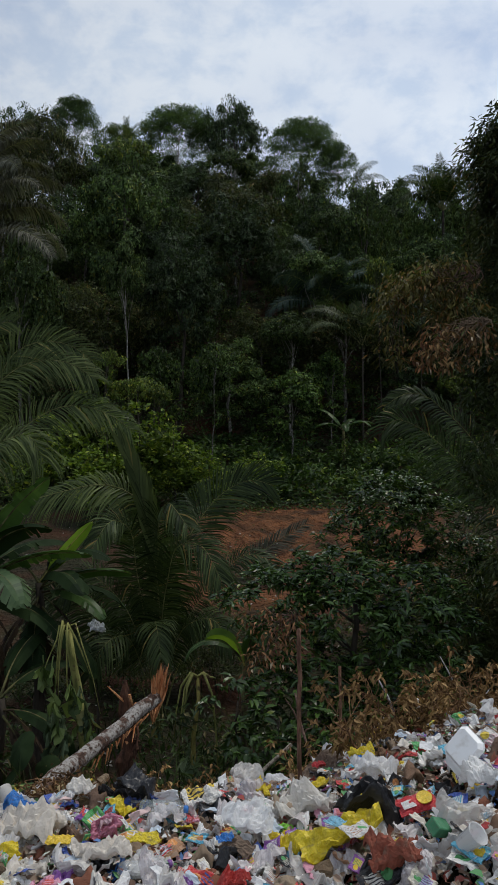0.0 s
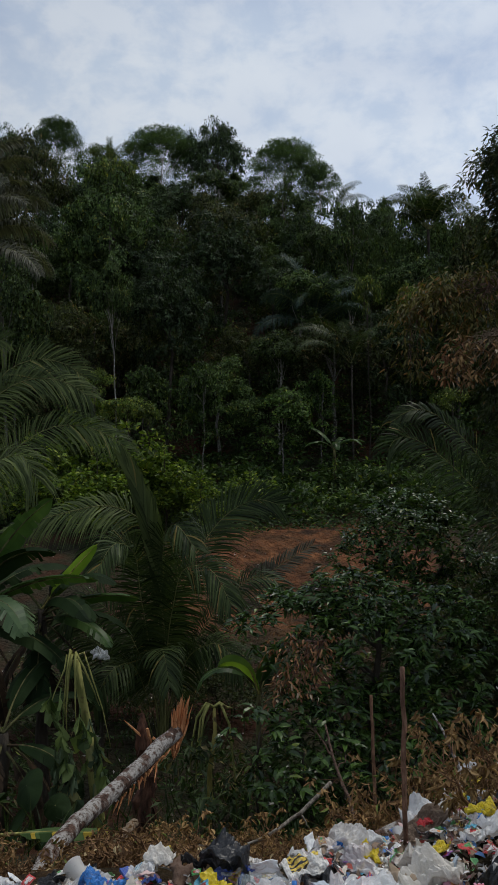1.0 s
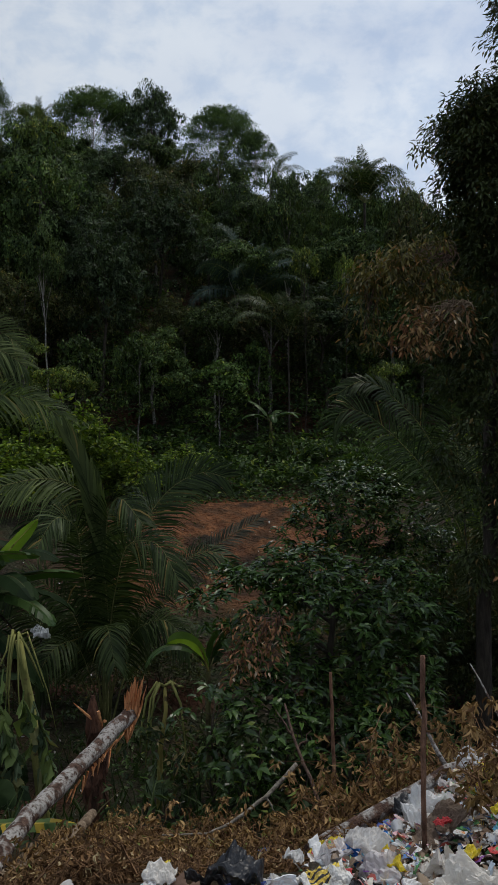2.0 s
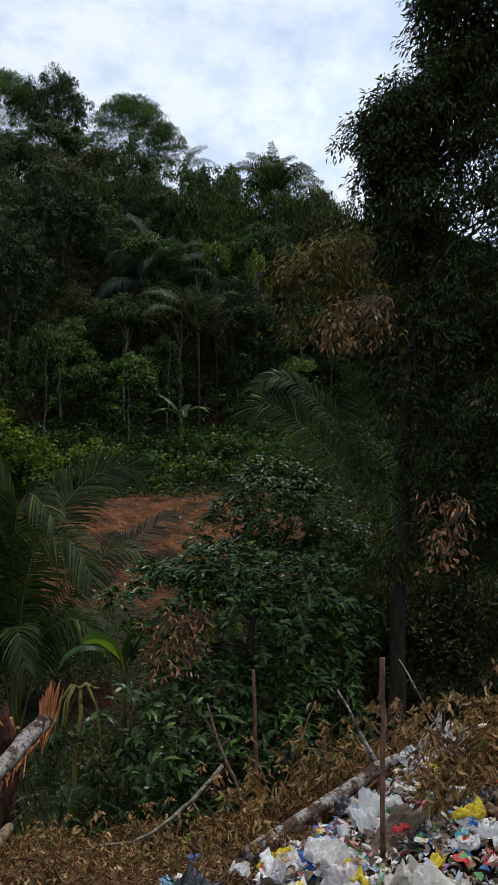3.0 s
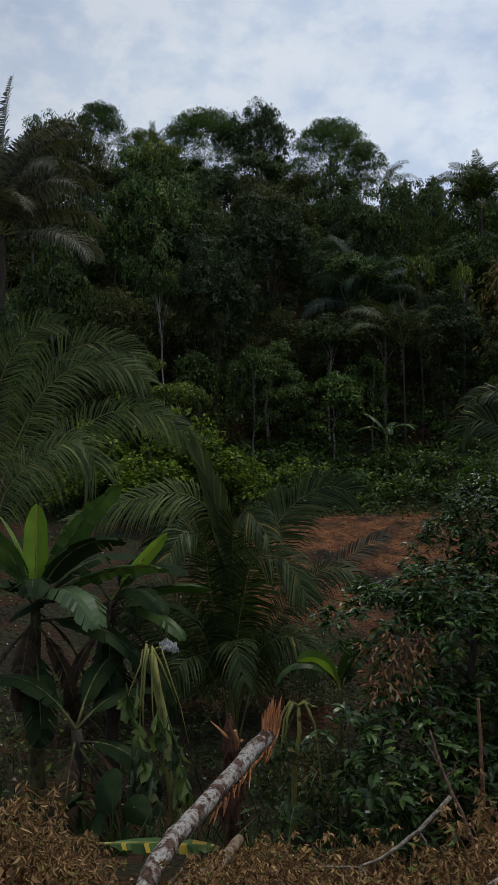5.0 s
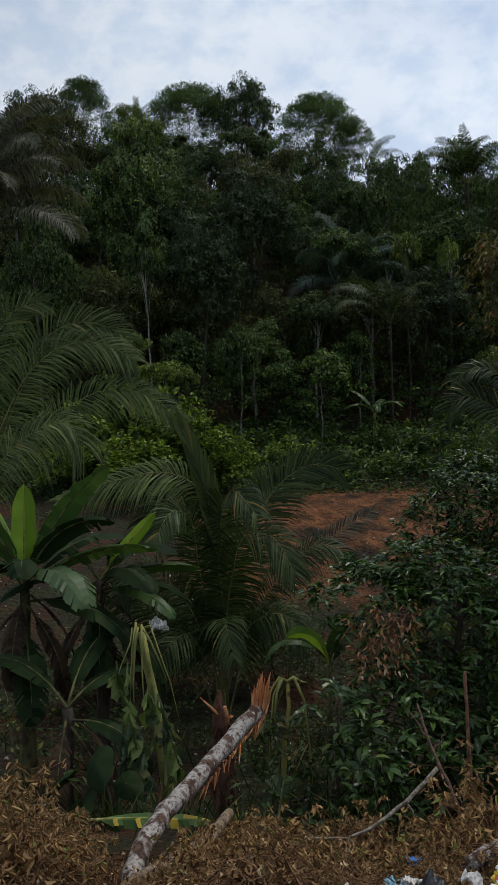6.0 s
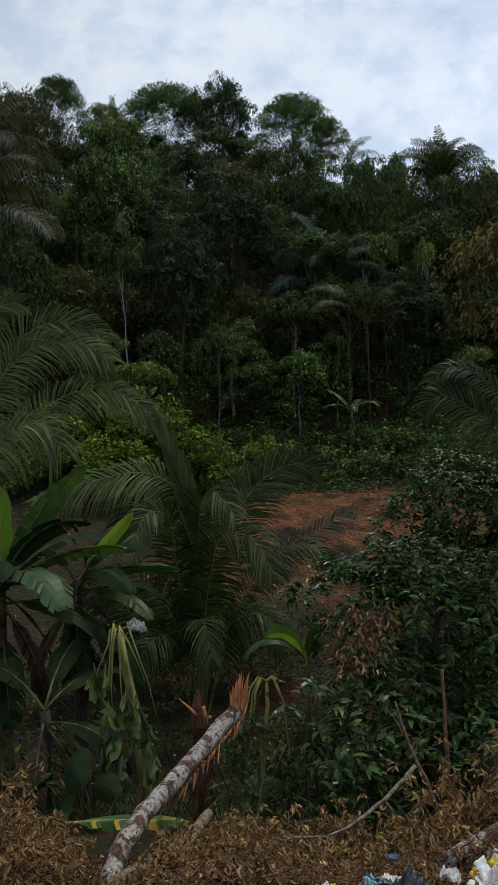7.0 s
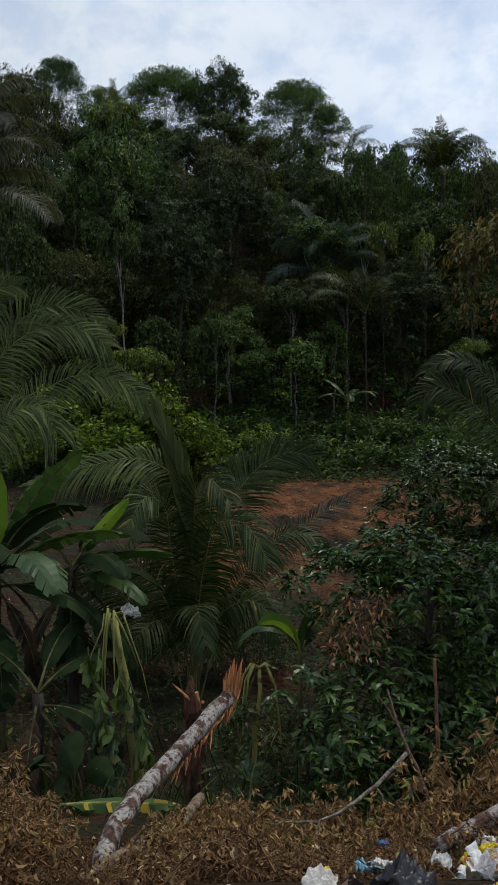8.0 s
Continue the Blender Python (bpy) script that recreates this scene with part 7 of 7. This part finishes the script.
single("plastic_bag", "silvery plastic bag with a dark lining", "plastic bag", CLEAR_FILM, 0.44, 4.93, 0.28, 409, 0.55, 0.4, 0.14, 0.2, lift=0.14)
single("plastic_bag", "bright blue plastic bag, crumpled", "plastic bag", BLUE_FILM, -1.11, 4.84, 0.22, 410, 0.6, 0.3, 0.2, 0.3, lift=0.12, turn=0.5)
single("wrapper", "crumpled lime green wrapper on the heap", "wrapper", GREEN_FILM, 0.03, 4.74, 0.1, 411, 0.6, 0.15, 0.1, 0.2, 9)
single("card", "light blue printed card on the heap", "card", CYAN_CARD, 0.21, 4.44, 0.12, 412, 0.6, 0.02, 0.05, 0.0, 7, lift=0.17, turn=-0.9)
single("card", "torn orange and white printed card", "card", PRINT, 0.28, 4.34, 0.15, 413, 0.75, 0.02, 0.05, 0.0, 7, lift=0.17, turn=0.5)
single("brown_rag", "reddish-brown crumpled cloth on the heap", "rag", RUST_CLOTH, 0.39, 4.15, 0.27, 417, 0.8, 0.3, 0.25, 0.3)
single("plastic_bag", "pink plastic bag, crumpled", "plastic bag", COLOUR_FILM, -0.18, 4.25, 0.17, 418, 0.6, 0.3, 0.2, 0.3)
single("wrapper", "yellow wrapper with a pale panel", "wrapper", YELLOW_FILM, -0.93, 5.2, 0.16, 419, 0.7, 0.1, 0.1, 0.0, 9, lift=0.10, turn=1.2)
single("wrapper", "bright yellow wrapper on the heap", "wrapper", YELLOW_FILM, 0.18, 5.03, 0.16, 420, 0.4, 0.1, 0.1, 0.1, 9, lift=0.10, turn=0.5)
single("plastic_bag", "yellow plastic bag under dry twigs", "plastic bag", YELLOW_FILM, 0.41, 5.19, 0.22, 421, 0.6, 0.3, 0.2, 0.3)
single("wrapper", "orange-yellow snack packet on the heap", "wrapper", GOLD, -0.88, 4.55, 0.13, 422, 0.75, 0.15, 0.08, 0.0, 9, lift=0.12, turn=-0.1)
single("wrapper", "yellow and white packet on the heap", "wrapper", YELLOW_FILM, -0.54, 4.53, 0.17, 423, 0.6, 0.12, 0.1, 0.0, 9, lift=0.12, turn=0.4)
single("wrapper", "blue and white printed packets on the heap", "wrapper", PRINT, -0.35, 5.02, 0.24, 424, 0.7, 0.15, 0.12, 0.1, 9, lift=0.12, turn=0.3)
single("wrapper", "deep blue snack packet on the heap", "wrapper", BLUE_FILM, -0.22, 4.5, 0.09, 425, 0.7, 0.15, 0.12, 0.1, 9, lift=0.12, turn=0.3)
single("cardboard", "torn brown cardboard sheet on the heap", "cardboard", CARD, -0.17, 4.5, 0.2, 426, 0.6, 0.03, 0.10, 0.2, 9, lift=0.08, turn=-0.5)
foam_box(0.76, 4.64, 35, 25, 0.15)
c = carton(GREEN_CARD, 0.075, 0.055, 0.045, "dented green carton with a white flap")
c.matrix_basis = pose(0.54, 4.21, float(height(0.54, 4.21)) + 0.11, 30, 20, 35)


def red_packet():
    ob = thing("snack_packet", "red snack packet with a round yellow emblem and white panel", "wrapper", group="litter heap")
    part("film", pillow(431, 11, 0.55, 0.10, 0.05), RED_PACK, ob)
    e = lathe(((0.0, 0.035), (0.20, 0.03), (0.20, 0.0)), 18)
    part("emblem", e, GOLD, ob, "round yellow emblem").matrix_basis = Matrix.Translation((0.22, 0.0, 0.115))
    part("panel", pillow(432, 5, 0.7, 0.02, 0.03), WHITE_PRINT, ob, "white printed panel").matrix_basis = Matrix.Translation((-0.22, -0.05, 0.115)) @ Matrix.Scale(0.34, 4)
    ob.matrix_basis = lie(ob, 0.53, 4.49, 0.155, lift=0.09, tip=0.05, turn=0.15) @ Euler((0.5, 0, 0)).to_matrix().to_4x4()


red_packet()
single("plastic_bag", "large pale grey plastic sack at the end of the heap", "plastic bag", WHITE_FILM, 0.91, 6.3, 0.14, 451, 0.8, 0.7, 0.16, 0.25, 18, lift=0.2)
single("plastic_sheet", "crumpled silvery plastic sheet below the stake", "plastic sheet", CLEAR_FILM, 0.36, 6.0, 0.45, 452, 0.55, 0.3, 0.2, 0.3, 18, lift=0.10)
single("plastic_bag", "clear plastic bag filled with waste", "plastic bag", CLEAR_FILM, 0.02, 5.75, 0.26, 453, 0.8, 0.7, 0.14, 0.2, 18, lift=0.12)
single("wrapper", "long bright yellow wrapper on the slope", "wrapper", YELLOW_FILM, -0.18, 5.8, 0.28, 454, 0.32, 0.1, 0.1, 0.1, 9, lift=0.12, turn=0.5)
single("plastic_bag", "white plastic bag, crumpled", "plastic bag", WHITE_FILM, -0.53, 6.2, 0.15, 455, 0.8, 0.4, 0.2, 0.3, lift=0.10)
single("plastic_bag", "shiny black plastic bag among the wrappers", "plastic bag", BLACK_FILM, 0.48, 6.7, 0.35, 456, 0.6, 0.3, 0.2, 0.3, lift=0.10)
single("wrapper", "small bright red wrapper on cardboard", "wrapper", RED_PACK, 0.22, 5.4, 0.13, 457, 0.6, 0.2, 0.15, 0.2, 9, lift=0.14)
single("plastic_bag", "yellow plastic bag under dry twigs", "plastic bag", YELLOW_FILM, 0.61, 5.9, 0.3, 458, 0.55, 0.35, 0.2, 0.3, lift=0.10)
single("cardboard", "torn brown cardboard sheet on the heap", "cardboard", CARD, 0.23, 5.45, 0.44, 459, 0.6, 0.03, 0.10, 0.2, 9, lift=0.10, turn=0.3)
single("plastic_bag", "bright blue and green plastic bag on the slope", "plastic bag", BLUE_FILM, -0.11, 8.6, 0.28, 460, 0.6, 0.3, 0.2, 0.3, lift=0.10)
single("plastic_bag", "white plastic bag, crumpled", "plastic bag", WHITE_FILM, -0.3, 6.0, 0.18, 461, 0.6, 0.4, 0.2, 0.3, lift=0.10)
single("plastic_bag", "shiny black plastic bag among the wrappers", "plastic bag", BLACK_FILM, 1.05, 7.1, 0.34, 471, 0.6, 0.3, 0.2, 0.3, lift=0.10)
single("wrapper", "crumpled maroon wrapper on the slope", "wrapper", RUST_CLOTH, 0.68, 6.7, 0.16, 472, 0.7, 0.2, 0.2, 0.2, lift=0.10)
single("card", "light blue printed card on the slope", "card", CYAN_CARD, 0.95, 6.9, 0.13, 473, 0.7, 0.1, 0.1, 0.1, lift=0.10)
single("wrapper", "bright green wrapper lying below the heap", "wrapper", GREEN_CARD, 0.27, 8.2, 0.20, 474, 0.8, 0.2, 0.2, 0.3, lift=0.10)
single("plastic_bag", "teal and clear plastic bag below the heap", "plastic bag", CYAN_CARD, -0.53, 6.6, 0.27, 475, 0.7, 0.3, 0.2, 0.3, lift=0.10)
single("plastic_bag", "white plastic bag caught on a cut stem below the palms", "plastic bag", FOAM, *WHITE_AT[:2], 0.40, 441, 0.7, 0.6, 0.15, 0.2, 12).matrix_basis = pose(*WHITE_AT, 28, 8, 20) @ Matrix.Scale(0.34, 4)
rod("cut_stem", "thin dark cut stem standing below the palms", "stem", [(WHITE_AT[0], WHITE_AT[1], float(height(*WHITE_AT[:2])) - 0.1), (WHITE_AT[0] + 0.03, WHITE_AT[1], WHITE_AT[2] - 0.8), (WHITE_AT[0], WHITE_AT[1], WHITE_AT[2] + 0.02)], (0.03, 0.026, 0.02), BARK_DARK)


# ---- broad leaves on the slope ----
def heart_plant(at, rows):
    """A plant with large heart-shaped leaves on stalks."""
    ob = thing("taro_plant", "plant with large dark heart-shaped leaves on the slope", "plant", at)
    for k, (dx, dy, dz, size, yaw, tilt) in enumerate(rows):
        b = Buf()
        a = np.linspace(-np.pi, np.pi, 24, endpoint=False)
        r = 0.5 * (1 - 0.35 * np.abs(np.abs(a) / np.pi) ** 6) * (1 + 0.45 * np.exp(-(a / 0.5) ** 2))
        rim = np.stack([r * np.cos(a), r * np.sin(a) * 0.9, -0.10 * np.abs(np.sin(a)) - 0.12 * np.maximum(np.cos(a), 0) ** 2 + 0.02 * np.sin(7 * a)], -1)
        mid = rim * [0.5, 0.5, 0.2] + [0, 0, 0.025]
        v = np.concatenate([rim, mid, [[0, 0, 0]]])
        i = np.arange(24)
        n = (i + 1) % 24
        b.add(v, np.stack([i, n, 24 + n, 24 + i], -1), np.stack([24 + i, 24 + n, np.full(24, 48)], -1))
        # same leaf colour with the shade mixed in
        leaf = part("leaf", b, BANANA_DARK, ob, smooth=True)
        leaf.matrix_basis = pose(dx, dy, dz, tilt, 20, yaw) @ Matrix.Scale(size, 4)
        st = Buf()
        tube(st, bend((0, 0, -0.15), (dx, dy, dz), 6, -0.08), np.linspace(0.018, 0.009, 6), 6)
        part("stalk", st, STEM, ob, smooth=True)


heart_plant((-3.3, 12.6, -3.75), [(-0.05, -0.2, 0.85, 0.55, -70, 50), (-0.2, -0.3, 0.4, 0.55, -90, 55), (0.3, -0.1, 0.55, 0.4, -40, 40), (-0.5, 0.0, 0.6, 0.45, -140, 40), (0.15, -0.35, 0.2, 0.45, -80, 60)])
ob = thing("fallen_leaf", "fallen banana leaf, green with a yellow end, lying on dry brush", "leaf", FALLEN[0])
rib, blade = banana_leaf(-2, 4, -6, 1.25, 0.32, 1.1, seed=5)
part("blade", blade, BANANA_FALLEN, ob)
part("midrib", rib, STALK, ob, smooth=True)
